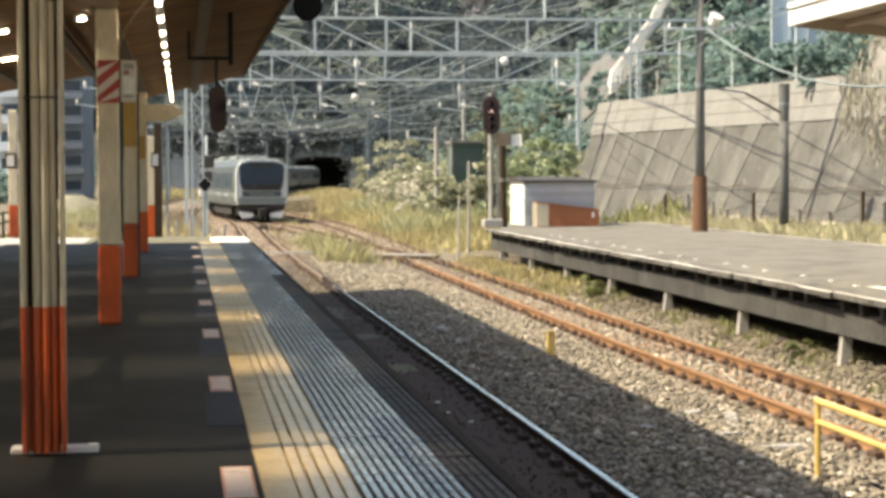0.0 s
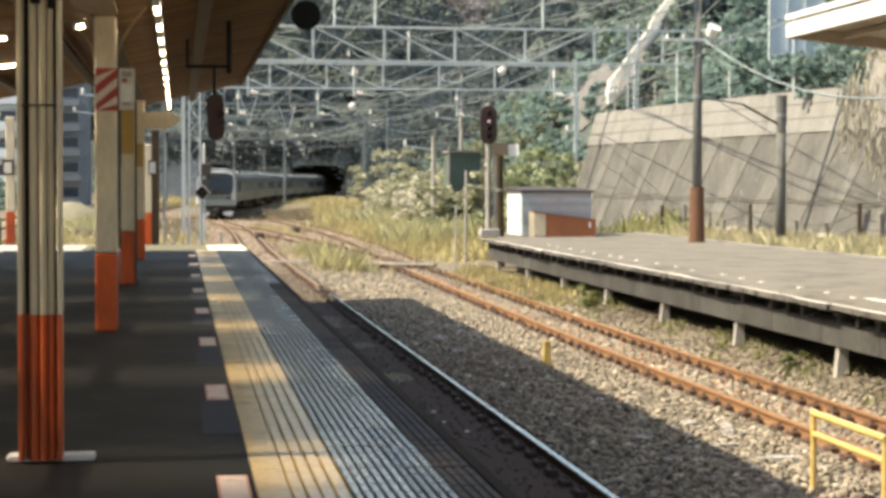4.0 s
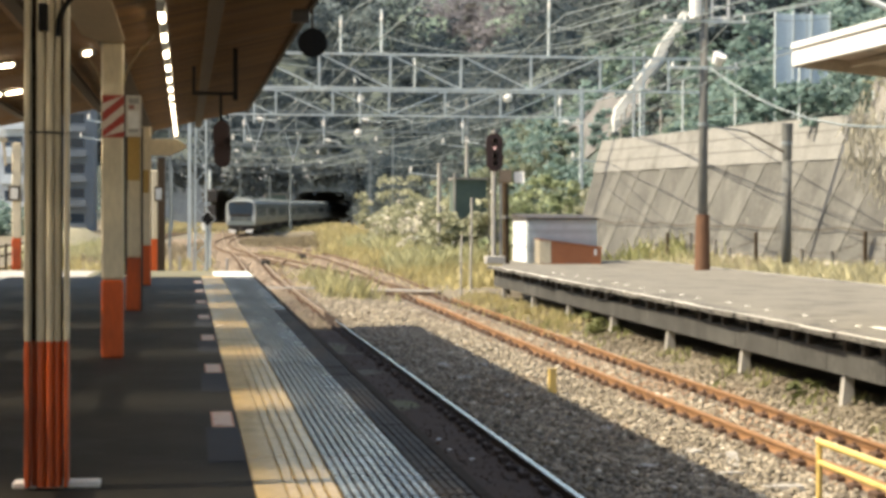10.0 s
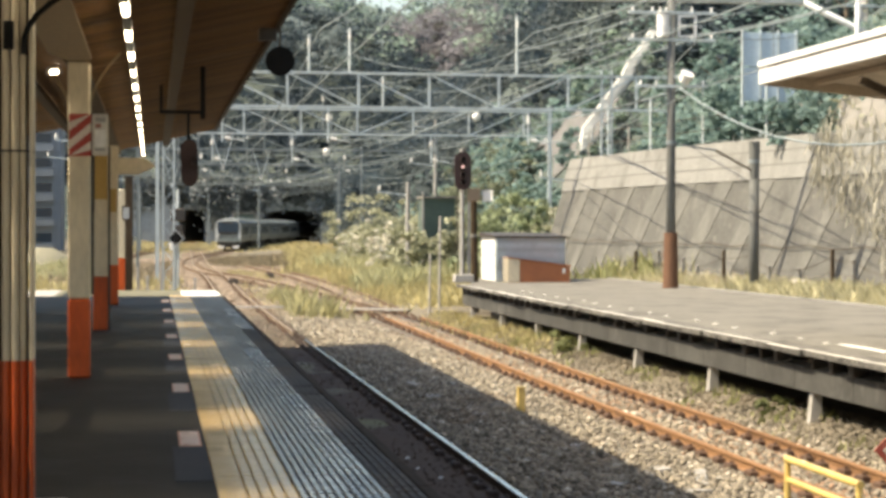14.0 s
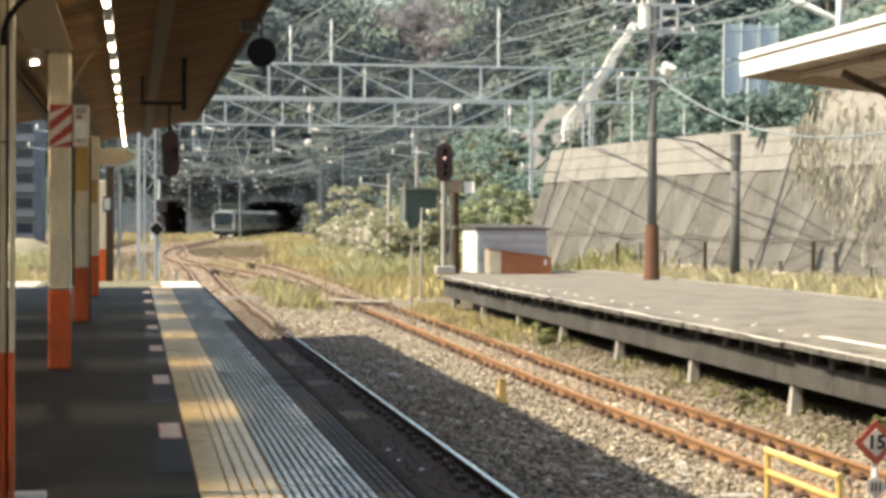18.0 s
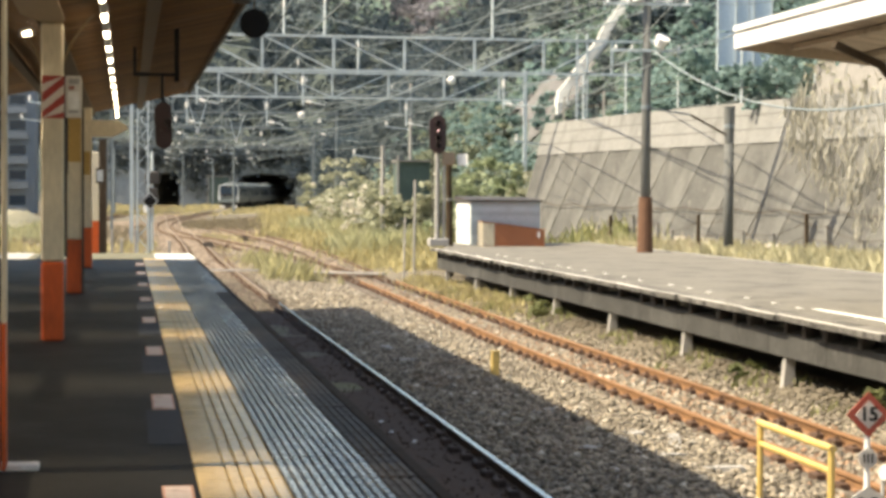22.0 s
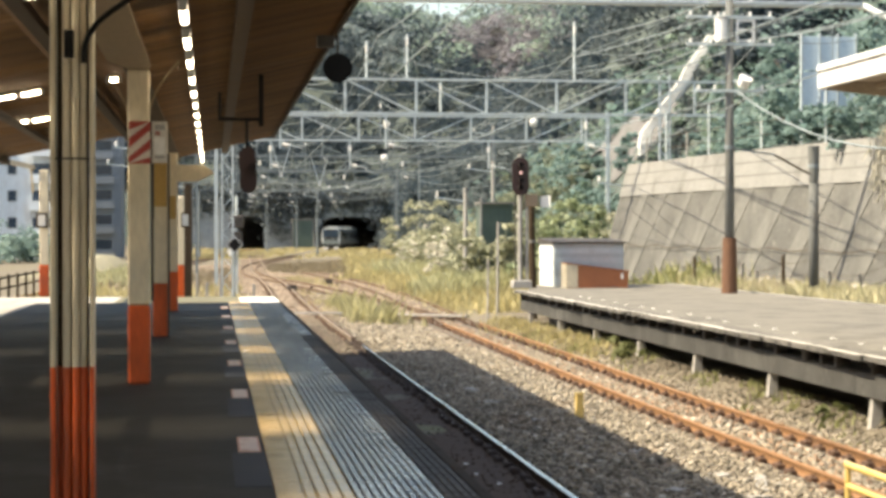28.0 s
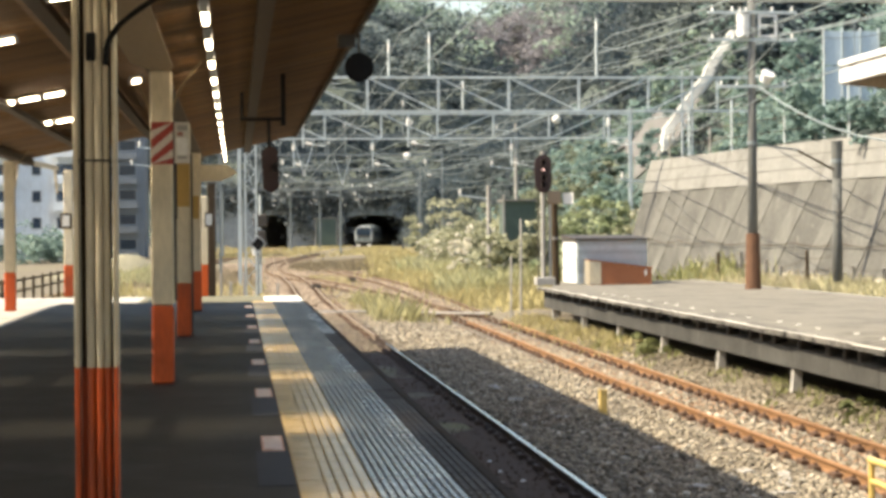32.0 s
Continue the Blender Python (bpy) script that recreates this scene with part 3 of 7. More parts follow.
RAIL_BROWN = material("brown_rail", (0.10, 0.068, 0.047), (0.17, 0.12, 0.084), 2.0, 0.88, spec=0.12, stain=(0.06, 0.04, 0.03), stain_scale=1.0)


def line_one(y):
    return X1 + 0.30 * smooth_step(72, 108, y) + max(0, y - 142) * 0.0163


FAR_Y = (64, 70, 85, 109, 130, 150, 180, 212)
FAR_X = (7.8, 8.02, 8.4, 8.3, 7.5, 6.8, 6.3, 7.25)


def line_far(y):
    return float(sum(np.interp(y + k, FAR_Y, FAR_X) for k in (-8, -4, 0, 4, 8)) / 5)


def line_two(y):
    return X2 + 0.25 * smooth_step(30, 60, y)


build_track("track_1", line_one, -30, 52, True, (-8, 52))
# same rails farther on, tinted in place of what they reflect
build_track("track_1_far", line_one, 52, 342, False, (52.3, 120), 6.0, RAIL_TAN)
turn = [(float(np.interp(y, (64, 76, 84, 93, 99, 103), (3.74, 3.98, 4.17, 4.5, 4.9, 5.35))), y, rail_z(y)) for y in np.arange(64, 103.1, 3.0)]
part("closure_rail", Mesh().sweep(RAIL_BODY, turn), RAIL_BROWN, bpy.data.objects["track_1_far"])
build_track("track_2", line_two, -30, 64, False, (-8, 66))
build_track("track_crossover", lambda y: train_x(y) if y > 64 else line_two(y), 64, 470, False, (64.5, 96), 4.0, RAIL_BROWN)
build_track("track_far", line_far, 64, 152, False, None, 8.0, RAIL_BROWN)
for name, fx, a, b in (("track_bed_1", line_one, 64, 340), ("track_bed_2", lambda y: train_x(y) if y > 64 else line_two(y), 64, 340), ("track_bed_3", line_far, 64, 152)):
    setting(name, Mesh().sweep([(-1.6, 0.0), (-1.2, 0.05), (1.2, 0.05), (1.6, 0.0)], [(fx(y), y, rail_z(y) - 0.172 - 0.004 * int(name[-1])) for y in np.arange(a, b, 4.0)], caps=False), RUST_BED, "rust-stained stone bed of the diverging tracks", "ballast")
yard = Mesh()
for a in range(66, 330, 4):
    x0, x1 = -1.5 + 0.006 * (a - 66), 8.2 + 0.055 * max(0, a - 90)
    x2, x3 = -1.5 + 0.006 * (a - 62), 8.2 + 0.055 * max(0, a - 86)
    yard.add([(x0, a, rail_z(a) - 0.185), (x1, a, rail_z(a) - 0.185), (x3, a + 4, rail_z(a + 4) - 0.185), (x2, a + 4, rail_z(a + 4) - 0.185)], [(0, 1, 2, 3)])
setting("stony_yard", yard, YARD, "brown stony ground between the diverging tracks", "ground")
build_track("track_left", lambda y: -9.0 + max(0, y - 70) * 0.058, 0, 344, False, None, 8.0)


# ---- the platform under the camera ----
def build_platform():
    p = tagged(new("platform_near"), "dark asphalt station platform with a yellow tactile strip and ribbed edge plates", "platform", kind="structure")
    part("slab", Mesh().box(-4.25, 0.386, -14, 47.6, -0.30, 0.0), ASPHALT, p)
    # pale paving follows the sunlit strip; its brightness is put into the colour
    part("rear_paving", Mesh().box(-8.4, -4.251, -14, 47.6, -0.30, 0.0), CONCRETE, p, "pale concrete paving along the sunlit strip")
    part("strip_bed", Mesh().box(0.387, 1.70, -14, 47.6, -0.30, -0.012), CONCRETE_DARK, p)
    # end in two tones: pale for its sunlit part, olive beside it
    part("platform_end", Mesh().box(-2.4, 1.70, 47.61, 52.2, -0.30, 0.004, 0.01), END_CONCRETE, p)
    part("platform_end", Mesh().box(-8.4, -2.402, 47.61, 52.2, -0.30, 0.004, 0.01), CONCRETE, p)
    part("end_paint", Mesh().box(0.70, 1.64, 47.62, 51.4, 0.004, 0.008), WHITE, p, "white end patch")
    part("edge_wall", Mesh().box(1.30, 1.50, -14, 52, -1.6, -0.301), CONCRETE_DARK, p)
    part("edge_wall", Mesh().box(-8.2, -8.0, -14, 52, -1.6, -0.301), CONCRETE_DARK, p)
    part("end_wall", Mesh().box(-8.0, 1.3, 51.7, 51.9, -1.6, -0.301), CONCRETE_DARK, p)
    kerb = Mesh().box(1.645, 1.72, 0, 1.196, -0.12, 0.003, 0.006).data("edge_stone", EDGE_PLATE)
    for y in np.arange(-6, 47.4, 1.2):
        part("edge_stone", kerb, None, p, at=pose(0, y, 0))
    tile = Mesh().box(0.39, 0.875, 0, 0.594, -0.011, 0.002)
    tile.box(0.39, 0.56, 0.002, 0.592, 0.0015, 0.008, 0.002)
    for k in range(4):
        x = 0.572 + k * 0.076
        tile.box(x, x + 0.062, 0.004, 0.59, 0.0015, 0.009, 0.003)
    tile = tile.data("tactile_tile", [YELLOW_TILE, GROOVE])
    idx = [0] * len(tile.polygons)
    for k in range(6):
        idx[k] = 1
    tile.polygons.foreach_set("material_index", idx)
    for k, y in enumerate(np.arange(-4.8, 47.5, 0.6)):
        part("tactile_tile", tile, None, p, at=pose(0, y, random.uniform(-0.001, 0.001)))
    # ribbed plates in three rows: a worn bright one, a mixed one and a darker brown one along the edge
    worn, dull, umber = (RIBBED, RIB_GROOVE), (RIBBED_DULL, RIB_GROOVE), (RIBBED_UMBER, RIB_UMBER)
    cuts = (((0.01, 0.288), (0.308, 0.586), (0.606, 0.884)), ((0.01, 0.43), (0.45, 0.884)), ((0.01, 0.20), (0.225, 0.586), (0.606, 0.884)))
    for x0, ribs, finishes in ((0.88, 6, (worn,)), (1.2038, 4, (worn, dull)), (1.420, 4, (umber,))):
        meshes = {}
        for finish in (worn, dull, umber):
            for c, cut in enumerate(cuts):
                plate = Mesh().box(x0, x0 + 0.0538 * ribs, 0, 0.894, -0.011, 0.0)
                for k in range(ribs):
                    x = x0 + 0.006 + k * 0.0538
                    for a, b in cut:
                        plate.box(x, x + 0.034, a, b, -0.001, 0.009, 0.003)
                me = plate.data("ribbed_plate", list(finish))
                me.polygons.foreach_set("material_index", [1] * 6 + [0] * (len(me.polygons) - 6))
                meshes[finish, c] = me
        for y in np.arange(-4.5, 47.1, 0.9):
            # paler finishes farther on stand in for the far stretch's sheen
            finish = random.choice(finishes)
            if y > (28, 40)[x0 > 1.4]:
                finish = worn
            elif y > 31:
                finish = dull
            part("ribbed_plate", meshes[finish, random.randrange(3)], None, p, at=pose(0, y, random.uniform(-0.0015, 0.0015), random.uniform(-0.25, 0.25), random.uniform(-0.12, 0.12)))
    for k in range(8):
        y = 10.1 + 4.85 * k
        part("asphalt_patch", Mesh().box(0.14, 0.383, y - 2.55, y - 0.55, 0.0, 0.004), ASPHALT_PATCH, p)
    return p


ASPHALT_PATCH = material("asphalt_patch", (0.016, 0.018, 0.025), (0.023, 0.026, 0.034), 2.0, 0.8, bump=0.003)
RIBBED_DULL = material("dull_ribbed_plate", (0.085, 0.091, 0.094), (0.20, 0.21, 0.213), 2.4, 0.26, stain=(0.035, 0.034, 0.033), stain_scale=1.4, stain_at=0.48, vary=0.35, spec=0.7)
RIBBED_UMBER = material("umber_ribbed_plate", (0.036, 0.026, 0.019), (0.068, 0.054, 0.043), 1.6, 0.62, stain=(0.03, 0.021, 0.015), stain_scale=1.1, stain_at=0.47, vary=0.35, spec=0.3)
RIB_UMBER = material("rib_umber", (0.022, 0.019, 0.016), (0.035, 0.03, 0.026), 1.5, 0.85)
END_CONCRETE = material("olive_end_concrete", (0.10, 0.095, 0.06), (0.17, 0.16, 0.105), 1.3, 0.95, bump=0.01, stain=(0.08, 0.085, 0.04), stain_scale=0.8)
RIB_GROOVE = material("rib_groove", (0.038, 0.04, 0.041), (0.065, 0.067, 0.068), 1.5, 0.65)
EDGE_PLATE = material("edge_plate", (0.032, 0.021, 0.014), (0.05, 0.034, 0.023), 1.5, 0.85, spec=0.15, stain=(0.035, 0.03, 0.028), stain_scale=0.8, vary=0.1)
MARK_PAINT = material("faded_mark", (0.64, 0.50, 0.41), (0.74, 0.60, 0.50), 3.0, 0.8, stain=(0.40, 0.22, 0.15), stain_scale=3.0)
MARK_EDGE = material("mark_edge", (0.55, 0.27, 0.17), (0.62, 0.33, 0.22), 3.0, 0.8)
build_platform()
for k in range(8):
    y = 10.1 + 4.85 * k
    mark = thing("boarding_mark", (0.275, y, 0.0), "faded pale floor mark with an orange rim on asphalt", "floor mark", "boarding marks")
    part("rim", Mesh().box(-0.085, 0.085, -0.54, 0.54, 0.0, 0.003), MARK_EDGE, mark)
    part("face", Mesh().box(-0.07, 0.07, -0.49, 0.49, 0.002, 0.006), MARK_PAINT, mark)


# scraps of paper on the near track bed
for x, y, r in ((3.15, 23.86, 20), (3.0, 22.84, -35), (3.13, 22.80, 70), (3.28, 21.9, 10)):
    scrap = thing("paper_scrap", pose(x, y, rail_z(y) - 0.142, 0, 0, r), "small crumpled white paper scrap on the track bed", "litter", "paper scraps")
    part("sheet", Mesh().add([(-0.03, -0.022, 0.0), (0.032, -0.02, 0.008), (0.034, 0.022, 0.0), (-0.028, 0.025, 0.01), (0.0, 0.0, 0.02)], [(0, 1, 4), (1, 2, 4), (2, 3, 4), (3, 0, 4), (3, 2, 1, 0)]), WHITE, scrap)


# ---- the platform opposite ----
def opp_x(y):
    """Edge line of the platform opposite."""
    return float(np.interp(y, (-20, 24, 57.3, 64), (8.66, 8.72, 9.02, 10.3)))


def build_opposite():
    p = tagged(new("platform_opposite"), "pale worn platform slab on concrete beams and short posts", "platform", kind="structure")
    top = Mesh()
    ys = [-20, 10, 20, 30, 40, 50, 57.3, 64]
    top.loft([[(opp_x(y) + 0.44, y, 0), (15.3, y, 0), (15.3, y, -0.16), (opp_x(y) + 0.44, y, -0.16)] for y in ys])
    part("deck", top, PAVING, p)
    y = 12.0
    while y < 57:
        b = min(y + random.uniform(0.8, 1.6), 57.3)
        j, z = random.uniform(-0.025, 0.025), random.uniform(-0.008, 0.008)
        xa, xb, g = opp_x(y) + j, opp_x(b) + j + random.uniform(-0.012, 0.012), random.uniform(0.01, 0.03)
        st = Mesh().add([(xa, y + g, 0.006 + z), (xa + 0.415, y + g, 0.006), (xb + 0.415, b, 0.006), (xb, b, 0.006 + z), (xa, y + g, -0.075 + z), (xa + 0.415, y + g, -0.15), (xb + 0.415, b, -0.15), (xb, b, -0.075 - z)],
                        [(0, 1, 2, 3), (7, 6, 5, 4), (0, 3, 7, 4), (1, 5, 6, 2), (0, 4, 5, 1), (2, 6, 7, 3)])
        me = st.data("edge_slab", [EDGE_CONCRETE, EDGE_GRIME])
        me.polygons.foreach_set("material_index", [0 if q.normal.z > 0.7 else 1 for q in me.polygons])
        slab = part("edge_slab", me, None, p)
        # nosing strip: the edge's highlight laid on as a pale colour
        lip = random.uniform(0.06, 0.12)
        part("nosing", Mesh().add([(xa - 0.003, y + g + 0.01, 0.005 + z), (xa + lip, y + g + 0.01, 0.005 + z), (xb + lip * 0.8, b - 0.01, 0.005), (xb - 0.003, b - 0.01, 0.005 + z), (xa - 0.003, y + g + 0.01, 0.011 + z), (xa + lip, y + g + 0.01, 0.010 + z), (xb + lip * 0.8, b - 0.01, 0.010), (xb - 0.003, b - 0.01, 0.011 + z)],
                                  [(0, 3, 2, 1), (4, 5, 6, 7), (0, 1, 5, 4), (1, 2, 6, 5), (2, 3, 7, 6), (3, 0, 4, 7)]), NOSING, slab, "pale strip along the sun-caught edge")
        y = b
    y = 12.0
    while y < 57:
        b = min(y + 2.34, 57.2)
        xa, xb = opp_x(y) + 0.2, opp_x(b) + 0.2
        bm_ = Mesh().add([(xa, y + 0.02, -0.27), (xa + 0.2, y + 0.02, -0.23), (xb + 0.2, b, -0.23), (xb, b, -0.27), (xa, y + 0.02, -0.60), (xa + 0.2, y + 0.02, -0.52), (xb + 0.2, b, -0.60), (xb, b, -0.60)],
                         [(0, 1, 2, 3), (7, 6, 5, 4), (0, 3, 7, 4), (1, 5, 6, 2), (0, 4, 5, 1), (2, 6, 7, 3)])
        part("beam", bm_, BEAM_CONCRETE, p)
        y = b
    for k in range(9):
        y = 15.35 + 5.05 * k
        x = opp_x(y) + 0.24
        part("cross_beam", Mesh().box(x - 0.02, 15.0, y - 0.12, y + 0.12, -0.19, -0.161), CONCRETE_DARK, p)
        part("support_post", Mesh().loft([[(x - 0.03 + q, y - 0.08, -1.25), (x + 0.14 + q, y - 0.08, -1.25), (x + 0.14 + q, y + 0.08, -1.25), (x - 0.03 + q, y + 0.08, -1.25)] if z else [(x, y - 0.06, -0.601), (x + 0.14, y - 0.06, -0.601), (x + 0.14, y + 0.06, -0.601), (x, y + 0.06, -0.601)] for z in (1, 0) for q in (random.uniform(-0.04, 0.02),)]), CONCRETE, p)
        part("support_post", Mesh().box(x + 2.6, x + 2.8, y - 0.1, y + 0.1, -1.25, -0.19, 0.012), CONCRETE_DARK, p)
    # stubs in dark steel to carry the shade under the edge slabs
    stub = Mesh().box(0.10, 0.32, -0.06, 0.06, -0.272, -0.085, 0.01).data("bearing_stub", DARK_STEEL)
    y = 13.0
    while y < 57:
        part("bearing_stub", stub, None, p, at=pose(opp_x(y) + random.uniform(0.05, 0.09), y, 0) @ Matrix.Diagonal((1, random.uniform(0.7, 1.9), 1, 1)))
        y += random.choice((0.78, 0.78, 1.2, 1.56))
    part("end_beam", Mesh().box(9.3, 15.2, 56.6, 56.85, -0.52, -0.165), CONCRETE_DARK, p)
    part("back_wall", Mesh().box(12.6, 12.8, -20, 63, -1.3, -0.165), CONCRETE_DARK, p)
    part("rear_kerb", Mesh().box(15.3, 15.5, -20, 64, -0.4, 0.03, 0.01), CONCRETE_DARK, p)


build_opposite()


# ---- canopy over the near platform ----
ROOF_Y0, ROOF_Y1 = -12.0, 46.5
ROOF_LINE = ((-7.5, 4.04), (-4.85, 3.50), (-2.2, 4.02), (-0.85, 3.50), (1.45, 4.04))  # outer edge, valley, ridge, valley, outer edge


ROOF_LAPS = [10.7 + 5.5 * k for k in range(7)]  # laps between roof sheets
ROOF_BAYS = list(zip([ROOF_Y0] + [y for y in ROOF_LAPS], ROOF_LAPS + [ROOF_Y1]))


SLIT_HALF = 1.4  # half length of each added set of roof slits
SLIT_BAYS = [(a + (SLIT_HALF if i else 0), b - (SLIT_HALF if i < len(ROOF_LAPS) else 0)) for i, (a, b) in enumerate(ROOF_BAYS)]


BEAM_PAINT = material("tan_cream_paint", (0.17, 0.12, 0.062), (0.23, 0.165, 0.09), 1.5, 0.6, stain=(0.14, 0.10, 0.055), stain_scale=0.9, stretch=(1, 0.4, 1))


def build_canopy():
    boards, sheet = Mesh(), Mesh()
    for (xa, za), (xb, zb) in zip(ROOF_LINE, ROOF_LINE[1:]):
        slitted = xb < -0.8
        for y0, y1 in SLIT_BAYS if slitted else ROOF_BAYS:
            n = round((y1 - y0) / 0.28)
            for k in range(n):
                a, b = y0 + (y1 - y0) * k / n, y0 + (y1 - y0) * (k + 1) / n - (0.01 if k < n - 1 else 0)
                boards.add([(xa, a, za), (xb, a, zb), (xb, b, zb), (xa, b, za), (xa, a, za + 0.014), (xb, a, zb + 0.014), (xb, b, zb + 0.014), (xa, b, za + 0.014)],
                           [(0, 3, 2, 1), (4, 5, 6, 7), (0, 1, 5, 4), (2, 3, 7, 6)])
            sheet.add([(xa, y0, za + 0.018), (xb, y0, zb + 0.018), (xb, y1, zb + 0.018), (xa, y1, za + 0.018), (xa, y0, za + 0.034), (xb, y0, zb + 0.034), (xb, y1, zb + 0.034), (xa, y1, za + 0.034)],
                      [(0, 3, 2, 1), (4, 5, 6, 7), (0, 1, 5, 4), (2, 3, 7, 6), (0, 4, 7, 3), (1, 2, 6, 5)])
    tagged(part("ceiling", boards, WOOD_CEILING), "brown varnished board ceiling under the platform canopy", "ceiling", kind="structure")
    roof = setting("canopy_roof", sheet, ROOFING, "corrugated sheet roof of the platform canopy", "roof")
    # unseen louvres, added so that sun falls in soft bands on the floor
    for yl in ROOF_LAPS:
        for (xa, za), (xb, zb) in zip(ROOF_LINE[:3], ROOF_LINE[1:4]):
            louvre, gap = Mesh(), 0.0215
            if xa == -2.2:
                gap = 0.009
                # the strip beside the valley is closed to keep sun off the track bed
                zm = za + (zb - za) * 0.9 / 1.35
                a, b = yl - SLIT_HALF, yl + SLIT_HALF
                louvre.add([(-1.3, a, zm), (xb, a, zb), (xb, b, zb), (-1.3, b, zm), (-1.3, a, zm + 0.012), (xb, a, zb + 0.012), (xb, b, zb + 0.012), (-1.3, b, zm + 0.012)], [(0, 3, 2, 1), (4, 5, 6, 7), (0, 1, 5, 4), (2, 3, 7, 6)])
                xb, zb = -1.3, zm
            for k in range(56):
                y = yl - SLIT_HALF + 0.05 * k
                b = y + 0.05 - gap * math.cos(math.pi * 0.5 * (k - 27.5) / 28.5) ** 2
                louvre.add([(xa, y, za), (xb, y, zb), (xb, b, zb), (xa, b, za), (xa, y, za + 0.005), (xb, y, zb + 0.005), (xb, b, zb + 0.005), (xa, b, za + 0.005)], [(0, 3, 2, 1), (4, 5, 6, 7), (0, 1, 5, 4), (2, 3, 7, 6)])
            part("vent_louvre", louvre, WOOD_CEILING, roof, "added close-set slats that shape sun bands on the platform")
    for x in (1.45, -7.5):
        part("fascia", Mesh().box(x - 0.02, x + 0.02, ROOF_Y0, ROOF_Y1, 3.98, 4.12), BROWN_STEEL, roof)
    for x, z in ((0.29, 3.62), (-1.7, 3.62), (-3.5, 3.60), (-6.4, 3.60)):
        part("purlin", Mesh().box(x - 0.075, x + 0.075, ROOF_Y0, ROOF_Y1 - 0.1, z, z + 0.09), BROWN_STEEL, roof)
    # one beam at x -0.85; brown past the column stands in for shadow
    for x, y0, y1, mat_ in ((-0.85, ROOF_Y0, 21.25, BEAM_PAINT), (-0.85, 21.26, ROOF_Y1 - 0.1, BROWN_STEEL), (-4.85, ROOF_Y0, ROOF_Y1 - 0.1, BROWN_STEEL)):
        low = 3.46 if x > -2 else 3.345
        part("valley_beam", Mesh().box(x - 0.10, x + 0.10, y0, y1, low + 0.001, 3.495, 0.01), mat_, roof)
        if mat_ is BEAM_PAINT:
            part("beam_flange", Mesh().prism([(-1.08, y0), (-0.655, y0), (-0.655, 20.9), (-0.69, 21.23), (-0.91, 21.23), (-1.08, 20.3)], "z", low - 0.022, low), mat_, roof)
        else:
            part("beam_flange", Mesh().box(x - 0.11, x + 0.11, y0, y1, low - 0.022, low, 0.004), mat_, roof)


build_canopy()


# ---- columns ----
BAND = 0.86


def strips(rows, z0, z1):
    m = Mesh()
    for kind, x, y, w, d in rows:
        if kind == "box":
            m.box(x - w / 2, x + w / 2, y - d / 2, y + d / 2, z0, z1, 0.004)
        else:
            m.rod((x, y, z0), (x, y, z1), w / 2, n=10)
    return m


def column_clustered(x, y, top=3.437):
    """The column of flanges and conduits that stands nearest."""
    c = thing("platform_column", (x, y, 0), "cream steel platform column with bundled conduits and an orange foot", "column", "platform columns")
    rows = [("box", -0.108, 0, 0.03, 0.20), ("box", 0.111, 0, 0.022, 0.20), ("rod", -0.032, -0.07, 0.05, 0), ("rod", 0.019, -0.075, 0.046, 0), ("rod", 0.063, -0.068, 0.038, 0)]
    part("shaft", strips(rows, BAND, top), CREAM, c)
    part("foot", strips(rows, 0.02, BAND - 0.001), ORANGE, c)
    part("web", Mesh().box(-0.088, 0.088, -0.012, 0.012, BAND, top), BROWN_STEEL, c, "dark recessed web")
    part("web", Mesh().box(-0.088, 0.088, -0.012, 0.012, 0.02, BAND - 0.001), ORANGE, c)
    part("base_plate", Mesh().box(-0.20, 0.30, 0.02, 0.18, 0.0, 0.035, 0.006), WHITE, c, "pale steel base plate")
    part("strap", Mesh().box(-0.125, 0.122, -0.098, 0.10, 2.05, 2.062), DARK_STEEL, c)
    return c


def arm_points(sx, n=8):
    return [(sx * (0.11 + (0.33 if sx > 0 else 0.16) * (k / n) ** 1.8), 0, 2.92 + (0.62 if sx > 0 else 0.36) * (k / n)) for k in range(n + 1)]


def column_plain(x, y, label, top=3.437, arms=True):
    c = thing("platform_column", (x, y, 0), label, "column", "platform columns")
    part("shaft", Mesh().box(-0.12, 0.12, -0.10, 0.10, BAND, top, 0.02), CREAM, c)
    part("foot", Mesh().box(-0.121, 0.121, -0.101, 0.101, 0.0, BAND - 0.001, 0.02), ORANGE, c)
    for s in (-1, 1) if arms else ():
        arm = Mesh()
        pts = arm_points(s)
        for a, b in zip(pts, pts[1:]):
            arm.bar(a, b, 0.018, 0.022)
        part("bracket_arm", arm, BEAM_PAINT, c)
    return c


column_clustered(-0.80, 11.3)
for k, y in enumerate((1.3, 21.35, 31.4)):
    column_plain(-0.80 if k == 1 else -0.84, y, "cream painted steel column with an orange foot" + (" and curved brackets" if k == 1 else ""), arms=k == 1)
for y in (42.2, 52.1):
    column_plain(-0.87, y, "cream steel column with an orange foot near the platform end", 3.437 if y < 46 else 2.7, False)
for y in (12.0, 22.6, 32.8, 43.1):
    column_plain(-4.85 if y < 40 else -4.95, y, "cream steel column with an orange foot on the far side of the platform", 3.32, y > 40)
column_plain(-4.56, 53.4, "cream steel column with an orange foot past the canopy", 3.45, False)


